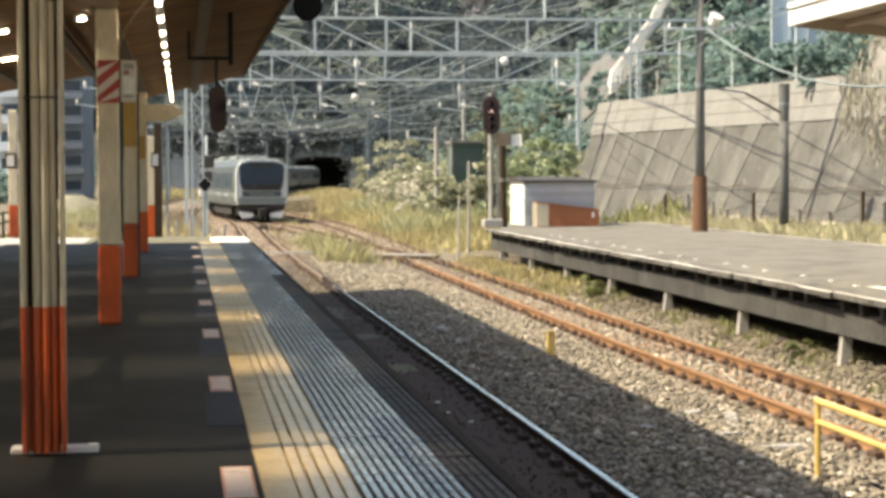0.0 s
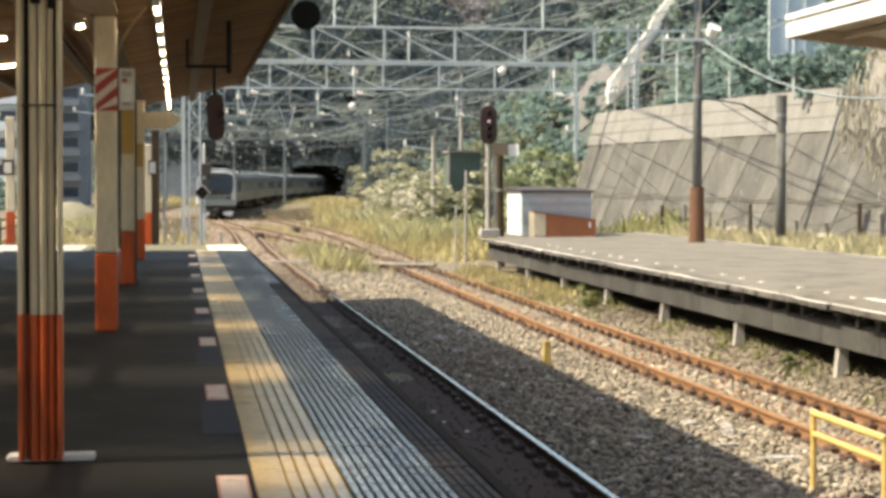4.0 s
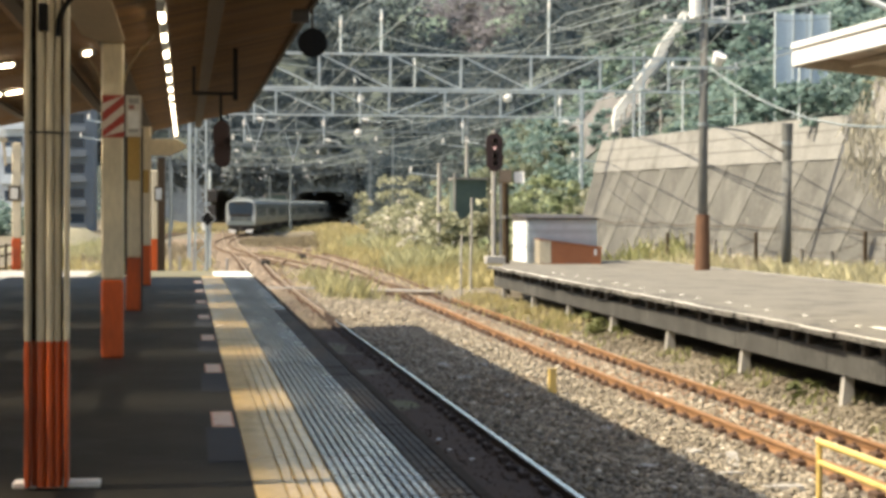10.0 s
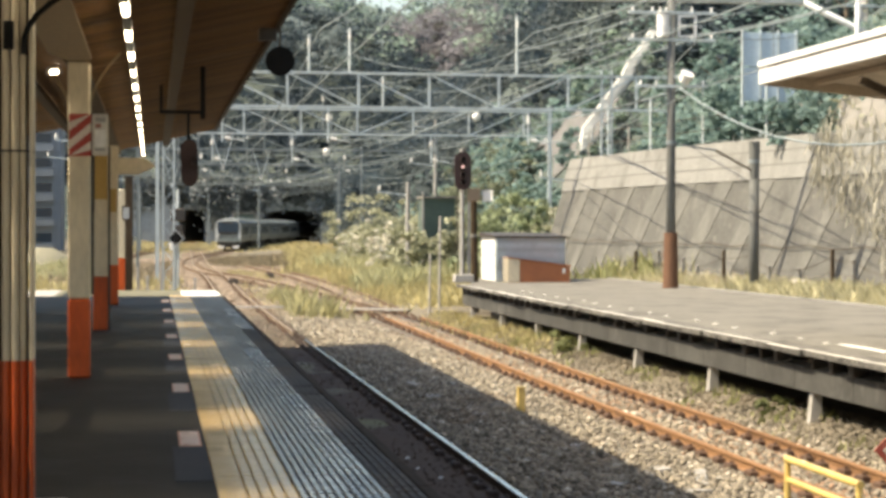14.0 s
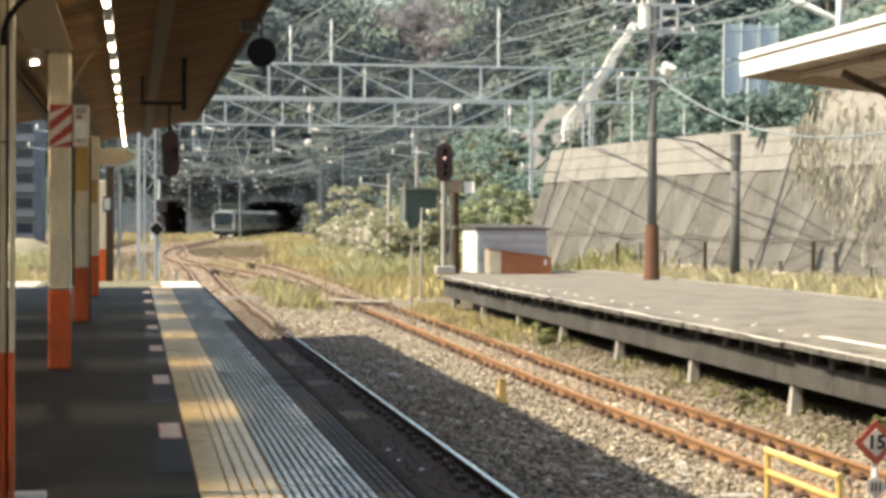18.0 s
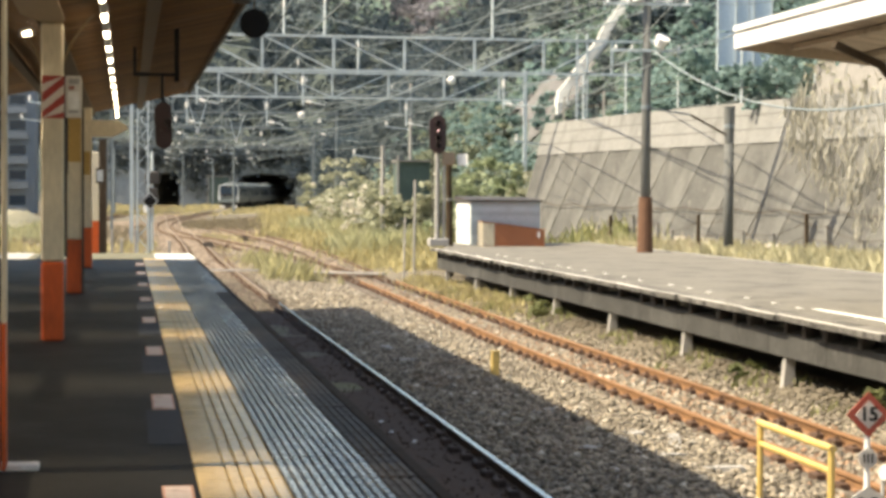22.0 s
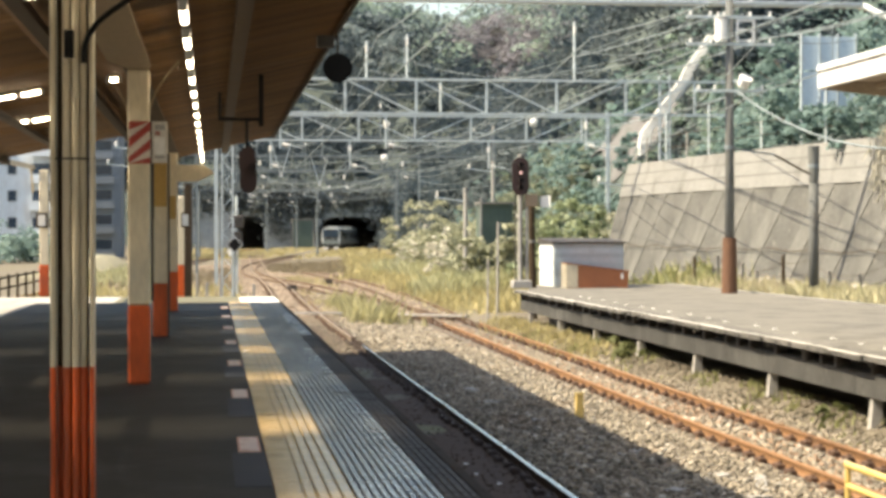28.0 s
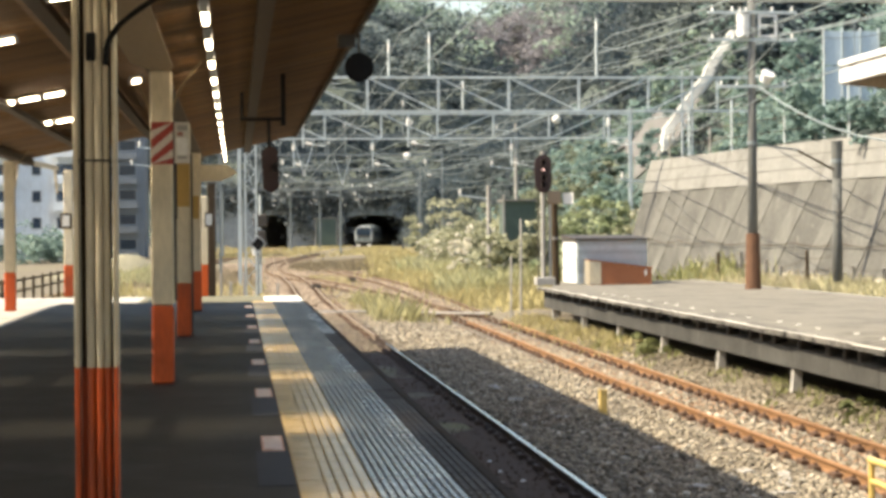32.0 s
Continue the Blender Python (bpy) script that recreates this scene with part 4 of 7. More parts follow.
# ---- lamps and fittings under the canopy ----
def lamp_unit(length):
    housing = Mesh().box(-0.04, 0.04, -length / 2, length / 2, 0.035, 0.08, 0.01)
    tube = Mesh().rod((0, -length / 2 + 0.03, 0.012), (0, length / 2 - 0.03, 0.012), 0.026, n=10)
    caps = [Mesh().box(-0.03, 0.03, s * length / 2 - 0.02, s * length / 2 + 0.02, -0.02, 0.05) for s in (-1, 1)]
    return housing, tube, caps


def ceiling_lamp(m, length, label):
    t = thing("ceiling_light", m, label, "ceiling light", "canopy lights")
    housing, tube, caps = lamp_unit(length)
    part("housing", housing, GREY_PAINT, t)
    part("tube", tube, LAMP_TUBE, t, "glowing fluorescent tube")
    for c in caps:
        part("end_cap", c, GREY_PAINT, t)
    return t


first_lamp = ceiling_lamp(pose(-0.225, 1.0, 3.36), 1.0, "white fluorescent batten light under the board ceiling")
for k in range(1, 22):
    copy_thing(first_lamp, pose(-0.225, 1.0 + 2.06 * k, 3.36))
part("lamp_rail", Mesh().box(-0.26, -0.19, ROOF_Y0, ROOF_Y1 - 0.3, 3.445, 3.48), BROWN_STEEL, bpy.data.objects["canopy_roof"])
cross = ceiling_lamp(pose(-3.50, 30.0, 3.66, -10, 0, 90), 0.34, "short fluorescent light set across the canopy")
for x, y, z in ((-3.13, 30.0, 3.73), (-2.75, 30.0, 3.80), (-3.12, 36.0, 3.76), (-3.50, 36.0, 3.70), (-2.6, 22.0, 3.80), (-2.95, 22.0, 3.74), (-1.40, 16.6, 3.66)):
    copy_thing(cross, pose(x, y, z, -10, 0, 90))
ceiling_lamp(pose(-1.20, 24.0, 3.53, -10, 0, 90), 0.15, "small fluorescent light set across the canopy")


# ---- pointed board and portal beam by the platform end ----
arrow = thing("direction_board", (-0.80, 42.0, 2.81), "pale pointed direction board mounted on a column", "sign")
part("board", Mesh().prism([(-0.12, 0.0), (0.48, 0.0), (0.83, 0.17), (0.83, 0.21), (0.60, 0.36), (-0.12, 0.36)], "y", -0.06, 0.0), CREAM, arrow)
part("edge_strip", Mesh().box(-0.14, -0.121, -0.065, 0.005, 0, 0.36), BROWN_STEEL, arrow)
beam = thing("portal_beam", (-4.85, 43.1, 3.30), "cream steel beam joining two columns beside the platform", "beam")
part("beam", Mesh().bar((0, 0, 0.06), (0, 10.3, 0.22), 0.09, 0.11), CREAM, beam)
part("haunch", Mesh().bar((0, 0.1, -0.55), (0, 0.7, 0.03), 0.06, 0.07), CREAM, beam)
part("haunch", Mesh().bar((0, 10.2, -0.45), (0, 9.6, 0.16), 0.06, 0.07), CREAM, beam)


# ---- signs and fittings on the columns ----
RED_STRIPE = material("red_stripe", (0.34, 0.045, 0.035), (0.42, 0.06, 0.045), 3.0, 0.6)
PALE_STRIPE = material("pale_stripe", (0.60, 0.53, 0.46), (0.68, 0.61, 0.54), 3.0, 0.6)
OCHRE = material("ochre_panel", (0.36, 0.22, 0.06), (0.44, 0.28, 0.08), 2.0, 0.6)
PAPER = material("notice_paper", (0.56, 0.53, 0.48), (0.64, 0.61, 0.56), 2.0, 0.7)
PRINT = material("faded_print", (0.30, 0.13, 0.11), (0.36, 0.17, 0.14), 2.0, 0.8)
PRINT_GREY = material("grey_print", (0.30, 0.29, 0.28), (0.36, 0.35, 0.34), 2.0, 0.8)


def stripe_panel(x, y, z0, z1, w):
    t = thing("hazard_panel", (x, y, z0), "red and pale diagonal striped warning panel on a column", "warning sign")
    h = z1 - z0
    part("backing", Mesh().box(-w / 2, w / 2, 0, 0.006, 0, h), PALE_STRIPE, t)
    k = -w
    while k < h:
        a, b = k, k + 0.105
        poly = [(-w / 2, a), (w / 2, a + w * 0.85), (w / 2, b + w * 0.85), (-w / 2, b)]
        poly = [(px, min(h, max(0, pz))) for px, pz in poly]
        if max(p[1] for p in poly) - min(p[1] for p in poly) > 0.02:
            part("stripe", Mesh().prism(poly, "y", -0.003, 0.0), RED_STRIPE, t)
        k += 0.20
    return t


stripe_panel(-0.79, 21.245, 2.41, 2.87, 0.235)
notice = thing("notice_board", (-0.575, 21.28, 2.42), "narrow white notice with faded red heading fixed beside a column", "sign")
part("board", Mesh().box(-0.085, 0.085, 0, 0.02, 0, 0.45, 0.004), PAPER, notice)
part("heading", Mesh().box(-0.05, 0.06, -0.003, 0.0, 0.36, 0.42), PRINT_GREY, notice)
part("text_block", Mesh().box(-0.05, 0.01, -0.003, 0.0, 0.30, 0.345), PRINT, notice)
part("text_block", Mesh().box(-0.06, 0.06, -0.003, 0.0, 0.09, 0.28), WHITE, notice)
part("text_block", Mesh().box(-0.05, 0.05, -0.003, 0.0, 0.05, 0.08), PRINT_GREY, notice)
for x, y, z0, z1, w in ((-0.83, 31.28, 2.10, 2.90, 0.20), (-0.87, 42.08, 2.0, 2.5, 0.17)):
    t = thing("column_panel", (x, y, z0), "ochre painted panel strapped to a platform column", "sign")
    part("panel", Mesh().box(-w / 2, w / 2, 0, 0.02, 0, z1 - z0, 0.004), OCHRE, t)
    part("edge_strip", Mesh().box(-w / 2 - 0.02, -w / 2, 0.004, 0.018, -0.2, z1 - z0), DARK_STEEL, t)
conduit = thing("conduit", (-0.70, 31.28, 0.0), "dark cable conduit running up a column", "conduit")
part("pipe", Mesh().rod((0, 0, 0), (0, 0, 2.95), 0.018), DARK_STEEL, conduit)
conduit = thing("conduit", (-0.66, 21.40, 0.9), "dark cable conduit running up a column", "conduit")
part("pipe", Mesh().rod((0, 0.02, 0), (0, 0.02, 2.0), 0.016), DARK_STEEL, conduit)

sign_box = thing("column_sign", (-4.61, 53.2, 1.86), "small dark framed sign on a column", "sign")
part("frame", Mesh().box(-0.16, 0.16, 0, 0.05, 0, 0.42, 0.01), BROWN_STEEL, sign_box)
part("face", Mesh().box(-0.10, 0.10, -0.006, 0, 0.06, 0.36), PAPER, sign_box)
sign_box2 = thing("column_sign", (-0.72, 52.0, 1.86), "small dark framed sign on a column", "sign")
part("frame", Mesh().box(-0.12, 0.12, 0, 0.05, 0, 0.42, 0.01), BROWN_STEEL, sign_box2)
part("face", Mesh().box(-0.08, 0.08, -0.006, 0, 0.06, 0.36), GREY_PAINT, sign_box2)

# curved bracket and pipework at the head of the nearest column
cable = thing("cable_loop", (-0.80, 11.2, 2.6), "thick black cable curving from the column to the canopy", "cable")
part("sheath", Mesh().pipe([(0.07, -0.05, 0.0), (0.075, -0.05, 0.09), (0.10, -0.05, 0.16), (0.15, -0.05, 0.23), (0.22, -0.05, 0.29), (0.32, -0.05, 0.36), (0.46, -0.05, 0.46)], 0.017, 8), BLACK, cable, smooth=True)
box_ = thing("junction_box", (-0.80, 11.2, 2.62), "dark junction box fixed to a cream column", "box")
part("case", Mesh().box(-0.035, 0.02, -0.14, -0.09, 0, 0.16, 0.006), BLACK, box_)

dark_post = thing("signal_post", (-0.68, 54.7, RAIL), "dark steel post standing beyond the platform end", "post")
part("shaft", Mesh().box(-0.11, 0.11, -0.1, 0.1, 0, 4.2, 0.01), BROWN_STEEL, dark_post)
part("cap", Mesh().box(-0.14, 0.14, -0.13, 0.13, 4.2, 4.24), DARK_STEEL, dark_post)

# ---- hanging departure signal at the canopy's end ----
hs = thing("hanging_signal", (0.46, 26.0, 2.20), "dark two-part signal head hung from a bracket under the canopy", "railway signal")
for z, x in ((0.24, 0.01), (0.0, 0.02)):
    pts = [(x + 0.115 * math.cos(q), z + 0.19 + (0.08 if math.sin(q) > 0 else -0.08) + 0.11 * math.sin(q)) for q in (2 * math.pi * k / 20 for k in range(20))]
    part("signal_head", Mesh().prism(pts, "y", -0.06 if z else -0.03, 0.05), RED_BROWN, hs)
part("hood", Mesh().rod((0.09, -0.16, 0.34), (0.09, -0.05, 0.34), 0.06, n=12, caps=False), DARK_STEEL, hs)
part("hanger", Mesh().rod((0, 0, 0.58), (0, 0, 1.0), 0.02), BLACK, hs)
part("cross_rod", Mesh().rod((-0.36, 0, 0.99), (0.22, 0, 0.99), 0.024), BLACK, hs)
part("drop_rod", Mesh().box(0.16, 0.225, -0.03, 0.03, 0.90, 1.6), BLACK, hs)
part("drop_rod", Mesh().box(-0.38, -0.34, -0.02, 0.02, 0.97, 1.35), BLACK, hs)

# ---- round black fitting at the canopy's edge ----
disc = thing("platform_mirror", (1.42, 21.9, 3.53), "round black-backed mirror hung from the canopy's edge", "mirror")
m = Mesh()
for k in range(5):
    m.rod((0, 0.012 * k, 0), (0, 0.012 * (k + 1), 0), 0.165 - 0.012 * k, 0.165 - 0.012 * (k + 1), n=28)
part("shell", m, BLACK, disc)
part("rim", Mesh().rod((0, -0.012, 0), (0, 0.004, 0), 0.168, n=28), BLACK, disc)
part("hanger", Mesh().rod((0, 0.03, 0.13), (0.0, 0.03, 0.40), 0.012), BROWN_STEEL, disc)
box2 = thing("ceiling_box", (1.28, 21.9, 3.76), "dark equipment box under the canopy's edge", "box")
part("case", Mesh().box(-0.1, 0.1, -0.08, 0.08, 0, 0.14, 0.01), DARK_STEEL, box2)

# ---- small white things between the rails ----
for x, y in ((2.99, 22.9), (2.93, 21.9), (3.0, 21.85)):
    t = thing("paper_scrap", (x, y, RAIL - 0.155), "small white scrap lying between the rails", "litter")
    part("sheet", Mesh().box(-0.035, 0.035, -0.06, 0.06, 0, 0.02, 0.004), WHITE, t)


# ---- canopy of the platform opposite ----
def build_opposite_canopy():
    x0, y1 = 9.12, 28.2
    roof = setting("canopy_opposite", Mesh().add(
        [(x0, -10, 4.12), (12.0, -10, 3.72), (12.0, y1, 3.72), (x0, y1, 4.12), (x0, -10, 4.20), (12.0, -10, 3.80), (12.0, y1, 3.80), (x0, y1, 4.20)],
        [(0, 3, 2, 1), (4, 5, 6, 7), (0, 1, 5, 4), (2, 3, 7, 6), (0, 4, 7, 3), (1, 2, 6, 5)]), ROOFING, "pale sheet canopy over the platform opposite", "roof")
    part("roof_sheet", Mesh().add(
        [(12.0, -10, 3.72), (15.2, -10, 4.12), (15.2, y1, 4.12), (12.0, y1, 3.72), (12.0, -10, 3.80), (15.2, -10, 4.20), (15.2, y1, 4.20), (12.0, y1, 3.80)],
        [(0, 3, 2, 1), (4, 5, 6, 7), (0, 1, 5, 4), (2, 3, 7, 6), (0, 4, 7, 3), (1, 2, 6, 5)]), ROOFING, roof)
    soffit = Mesh()
    y = -2.0
    while y < y1 - 0.1:
        b = min(y + 0.27, y1 - 0.02)
        soffit.add([(x0 + 0.03, y, 4.05), (12.0, y, 3.65), (12.0, b, 3.65), (x0 + 0.03, b, 4.05), (x0 + 0.03, y, 4.075), (12.0, y, 3.675), (12.0, b, 3.675), (x0 + 0.03, b, 4.075)],
                   [(0, 3, 2, 1), (4, 5, 6, 7), (0, 1, 5, 4), (2, 3, 7, 6)])
        y += 0.28
    tagged(part("ceiling_opposite", soffit, SOFFIT), "brown board soffit of the canopy opposite", "ceiling", kind="structure")
    k = 0
    y = y1
    while y > 0:
        a = max(-10, y - 4.5)
        part("fascia", Mesh().box(x0 - 0.03, x0 + 0.03, a + 0.03, y, 3.84, 4.06, 0.006), WHITE, roof)
        part("fascia_joint", Mesh().box(x0 - 0.02, x0 + 0.02, a - 0.02, a + 0.028, 3.85, 4.05), CREAM, roof)
        y = a
    part("gutter", Mesh().box(x0 - 0.04, x0 + 0.02, -10, y1 + 0.02, 4.10, 4.19, 0.01), WHITE, roof)
    part("end_fascia", Mesh().add([(x0, y1, 3.84), (12.0, y1, 3.56), (12.0, y1, 3.80), (x0, y1, 4.10), (x0, y1 + 0.05, 3.84), (12.0, y1 + 0.05, 3.56), (12.0, y1 + 0.05, 3.80), (x0, y1 + 0.05, 4.10)],
                                  [(0, 1, 2, 3), (7, 6, 5, 4), (0, 4, 5, 1), (3, 2, 6, 7)]), SOFFIT, roof)
    for x in (10.0, 11.0):
        z = 4.05 - (x - x0) * 0.139
        part("purlin", Mesh().box(x - 0.05, x + 0.05, -2, y1 - 0.1, z - 0.09, z - 0.01), SOFFIT, roof)
    for y in (24.3, 15.0, 6.0):
        c = thing("canopy_post", (10.07, y, 0.0), "white steel canopy post with orange infill at its foot", "column", "posts opposite")
        for s in (-1, 1):
            part("leg", Mesh().box(s * 0.09 - 0.02, s * 0.09 + 0.02, -0.06, 0.06, 0, 3.5, 0.006), WHITE, c)
        for z in (0.38, 1.25, 2.1, 2.9):
            part("batten", Mesh().box(-0.07, 0.07, -0.03, 0.03, z, z + 0.07), WHITE, c)
        part("infill", Mesh().box(-0.069, 0.069, -0.02, 0.02, 0.02, 0.86), ORANGE, c, "orange painted infill")
        arm = Mesh()
        pts = [(0.0, 0, 3.0), (0.06, 0, 3.3), (0.2, 0, 3.5), (0.6, 0, 3.62), (1.4, 0, 3.66), (2.0, 0, 3.62)]
        for a, b in zip(pts, pts[1:]):
            arm.bar(a, b, 0.08, 0.12)
        part("bracket_arm", arm, BROWN_STEEL, c)
        arm = Mesh()
        pts = [(0.0, 0, 2.72), (-0.02, 0, 3.0), (-0.08, 0, 3.2), (-0.22, 0, 3.36), (-0.45, 0, 3.45), (-0.85, 0, 3.62)]
        for a, b in zip(pts, pts[1:]):
            arm.bar(a, b, 0.07, 0.10)
        part("bracket_arm", arm, BROWN_STEEL, c)


SOFFIT = material("soffit_boards", (0.40, 0.33, 0.25), (0.50, 0.42, 0.325), 1.4, 0.8, stain=(0.15, 0.115, 0.08), stain_scale=0.5, island=0.15)
build_opposite_canopy()

# marks along the edge of the platform opposite
STUD = material("white_stud", (0.70, 0.68, 0.62), (0.78, 0.76, 0.70), 3.0, 0.7)
for k in range(20):
    y = 21.5 + 1.55 * k + random.uniform(-0.3, 0.3)
    t = thing("edge_stud", (opp_x(y) + 0.80 + 0.05 * (k % 3), y, 0.0), "small white stud along the platform edge", "floor mark", "edge studs")
    part("stud", Mesh().box(-0.035, 0.035, -0.05, 0.05, 0, 0.015, 0.004), STUD, t)
part("edge_line", Mesh().add([(opp_x(8) + 0.9, 8, 0.004), (opp_x(8) + 1.06, 8, 0.004), (opp_x(26) + 1.06, 26.3, 0.004), (opp_x(26) + 0.9, 26.3, 0.004)], [(0, 1, 2, 3)]), STUD, bpy.data.objects["platform_opposite"])


# ---- shed and box at the end of the platform opposite ----
SHED_GREY = material("shed_sheet", (0.34, 0.40, 0.43), (0.42, 0.48, 0.51), 1.2, 0.5, stain=(0.28, 0.32, 0.33), stain_scale=1.0, vary=0.16)
BOX_ORANGE = material("orange_box", (0.30, 0.10, 0.04), (0.38, 0.135, 0.055), 1.4, 0.6, stain=(0.34, 0.12, 0.05), stain_scale=1.2)
shed = thing("storage_shed", (10.84, 60.6, 0.0), "sheet metal shed, white on its lit side, shade-grey in front, with a dark roof", "shed")
# white side and grey front put sun and shade into the sheet's colour
part("body", Mesh().box(0.0, 2.28, 0.0, 2.6, 0.0, 1.40, 0.01), SHED_GREY, shed)
part("side_panel", Mesh().box(-0.02, -0.002, 0.02, 2.58, 0.02, 1.40), WHITE, shed)
for k in range(9):
    part("siding", Mesh().box(0.03, 2.25, -0.018, -0.002, 0.03 + k * 0.152, 0.03 + k * 0.152 + 0.142, 0.004), SHED_GREY, shed)
part("roof", Mesh().add([(-0.08, -0.12, 1.40), (2.36, -0.12, 1.40), (2.36, 2.7, 1.40), (-0.08, 2.7, 1.40), (-0.08, -0.12, 1.46), (2.36, -0.12, 1.45), (2.36, 2.7, 1.56), (-0.08, 2.7, 1.58)],
                        [(3, 2, 1, 0), (4, 5, 6, 7), (0, 1, 5, 4), (1, 2, 6, 5), (2, 3, 7, 6), (3, 0, 4, 7)]), DARK_STEEL, shed)
bin_ = thing("grit_box", (11.05, 59.5, 0.0), "orange-brown box with a sloping lid beside the shed", "storage box")
part("body", Mesh().prism([(0.0, 0.0), (0.0, 0.76), (1.98, 0.50), (1.98, 0.0)], "y", 0.0, 0.8), BOX_ORANGE, bin_)
part("lid", Mesh().prism([(-0.03, 0.765), (-0.03, 0.80), (2.01, 0.54), (2.01, 0.505)], "y", -0.03, 0.83), BOX_ORANGE, bin_)
# cream side stands in for sun on the box's left face
part("side_panel", Mesh().box(-0.02, 0.0, 0.0, 0.8, 0.0, 0.76), CREAM, bin_)
part("front_panel", Mesh().box(0.0, 0.36, -0.012, 0.0, 0.02, 0.74), CREAM, bin_, "pale front panel")
part("hasp", Mesh().box(1.75, 1.82, -0.02, 0.0, 0.28, 0.46), WHITE, bin_)


# ---- colour-light signal at the platform's end ----
TAN_BOX = material("tan_box", (0.24, 0.17, 0.11), (0.30, 0.22, 0.15), 2.0, 0.7)
sg = thing("colour_light_signal", (9.57, 59.4, 0.0), "dark red-brown signal head showing one red light on a pale post", "railway signal")
part("post", Mesh().rod((0, 0.1, 0), (0, 0.1, 4.2), 0.07, n=12), CONCRETE, sg, smooth=False)
part("post", Mesh().rod((0.22, 0.1, 0), (0.22, 0.1, 3.0), 0.05, n=10), CONCRETE, sg)
part("base", Mesh().box(-0.25, 0.35, -0.1, 0.4, 0, 0.25, 0.02), CONCRETE, sg)
lit_z = 3.62
oval = [(0.27 * math.cos(q), 3.5 + (0.33 if math.sin(q) > 0 else -0.33) + 0.27 * math.sin(q)) for q in (2 * math.pi * k / 24 for k in range(24))]
part("signal_head", Mesh().prism(oval, "y", -0.06, 0.02), RED_BROWN, sg)
for z in (3.15, 3.38, 3.62, 3.85):
    hood = part("lens_hood", Mesh().rod((0, -0.2, z), (0, -0.06, z), 0.085, 0.08, n=12, caps=False), DARK_STEEL, sg)
    part("lens", Mesh().rod((0, -0.07, z), (0, -0.062, z), 0.034 if z == lit_z else 0.07, n=12), RED_LIGHT if z == 3.62 else BLACK, hood)
part("ladder_rail", Mesh().rod((-0.12, 0.25, 0), (-0.12, 0.25, 3.2), 0.02, n=6), DARK_STEEL, sg)
part("ladder_rail", Mesh().rod((0.10, 0.25, 0), (0.10, 0.25, 3.2), 0.02, n=6), DARK_STEEL, sg)
for k in range(9):
    part("rung", Mesh().rod((-0.12, 0.25, 0.3 + 0.32 * k), (0.10, 0.25, 0.3 + 0.32 * k), 0.014, n=5), DARK_STEEL, sg)
part("relay_box", Mesh().box(0.16, 0.56, 0.0, 0.2, 2.55, 2.95, 0.02), TAN_BOX, sg)
part("plate", Mesh().box(-0.2, 0.2, -0.02, 0.0, -0.18, 0.18), WHITE, sg, "white plate", at=pose(0.80, 0.0, 2.72, 0, 0, -48))
old_post = thing("timber_post", (10.08, 60.0, ground_z(10.08, 60.0)), "dark weathered timber post beside the signal", "post")
part("shaft", Mesh().rod((0, 0, 0), (-0.06, 0, 3.65), 0.13, 0.1, n=10), BROWN_STEEL, old_post)
part("strap", Mesh().rod((-0.04, 0, 2.4), (-0.042, 0, 2.5), 0.135, n=10), CONCRETE_DARK, old_post)
hut = thing("trackside_hut", (13.7, 92.0, ground_z(13.7, 92.0)), "dark green sheet-clad trackside hut among the bushes", "hut")
part("body", Mesh().box(-0.75, 0.75, 0.0, 2.0, 0.0, 3.2 - ground_z(13.7, 92.0)), GREEN_SHEET, hut)
part("roof", Mesh().box(-0.85, 0.85, -0.15, 2.1, 3.2 - ground_z(13.7, 92.0), 3.3 - ground_z(13.7, 92.0)), CONCRETE_DARK, hut)
part("corner_post", Mesh().box(-0.87, -0.77, -0.08, 0.02, 0.0, 3.5 - ground_z(13.7, 92.0)), CONCRETE, hut)
for x, y, h in ((8.95, 60.2, 3.1), (9.15, 61.5, 2.4), (8.75, 61.0, 2.0)):
    t = thing("stake", (x, y, ground_z(x, y)), "pale thin stake in the grass by the signal", "post", "stakes")
    part("shaft", Mesh().rod((0, 0, 0), (0.03, 0, h), 0.035, n=8), CONCRETE, t)


# ---- trackside pieces between the tracks ----
yp = thing("marker_post", (5.62, 29.2, -1.27), "short yellow marker post in the ballast", "post")
part("shaft", Mesh().box(-0.06, 0.06, -0.06, 0.06, 0, 0.46, 0.012), YELLOW_PAINT, yp)
part("cap", Mesh().box(-0.065, 0.065, -0.065, 0.065, 0.46, 0.475), YELLOW_PAINT, yp)
yf = thing("guard_frame", (5.73, 15.1, -1.27), "yellow tubular guard frame standing in the ballast", "barrier")
for y in (0.0, 1.8):
    part("post", Mesh().rod((0, y, 0), (0, y, 0.80), 0.03, n=10), YELLOW_PAINT, yf)
part("top_rail", Mesh().rod((0, -0.03, 0.80), (0, 1.83, 0.80), 0.034, n=10), YELLOW_PAINT, yf)
part("mid_rail", Mesh().rod((0, 0, 0.61), (0, 1.8, 0.61), 0.028, n=10), YELLOW_PAINT, yf)


def letters(text, size, mat, parent, at):
    cu = bpy.data.curves.new("lettering", "FONT")
    cu.body, cu.size, cu.align_x, cu.align_y, cu.extrude, cu.offset = text, size, "CENTER", "CENTER", 0.002, size * 0.028
    tmp = bpy.data.objects.new("lettering", cu)
    me = bpy.data.meshes.new_from_object(tmp)
    bpy.data.objects.remove(tmp)
    me.materials.clear()
    me.materials.append(mat)
    return part("lettering", me, None, parent, at=at)


SIGN_RED = material("sign_red", (0.32, 0.06, 0.04), (0.40, 0.08, 0.052), 2.0, 0.5)
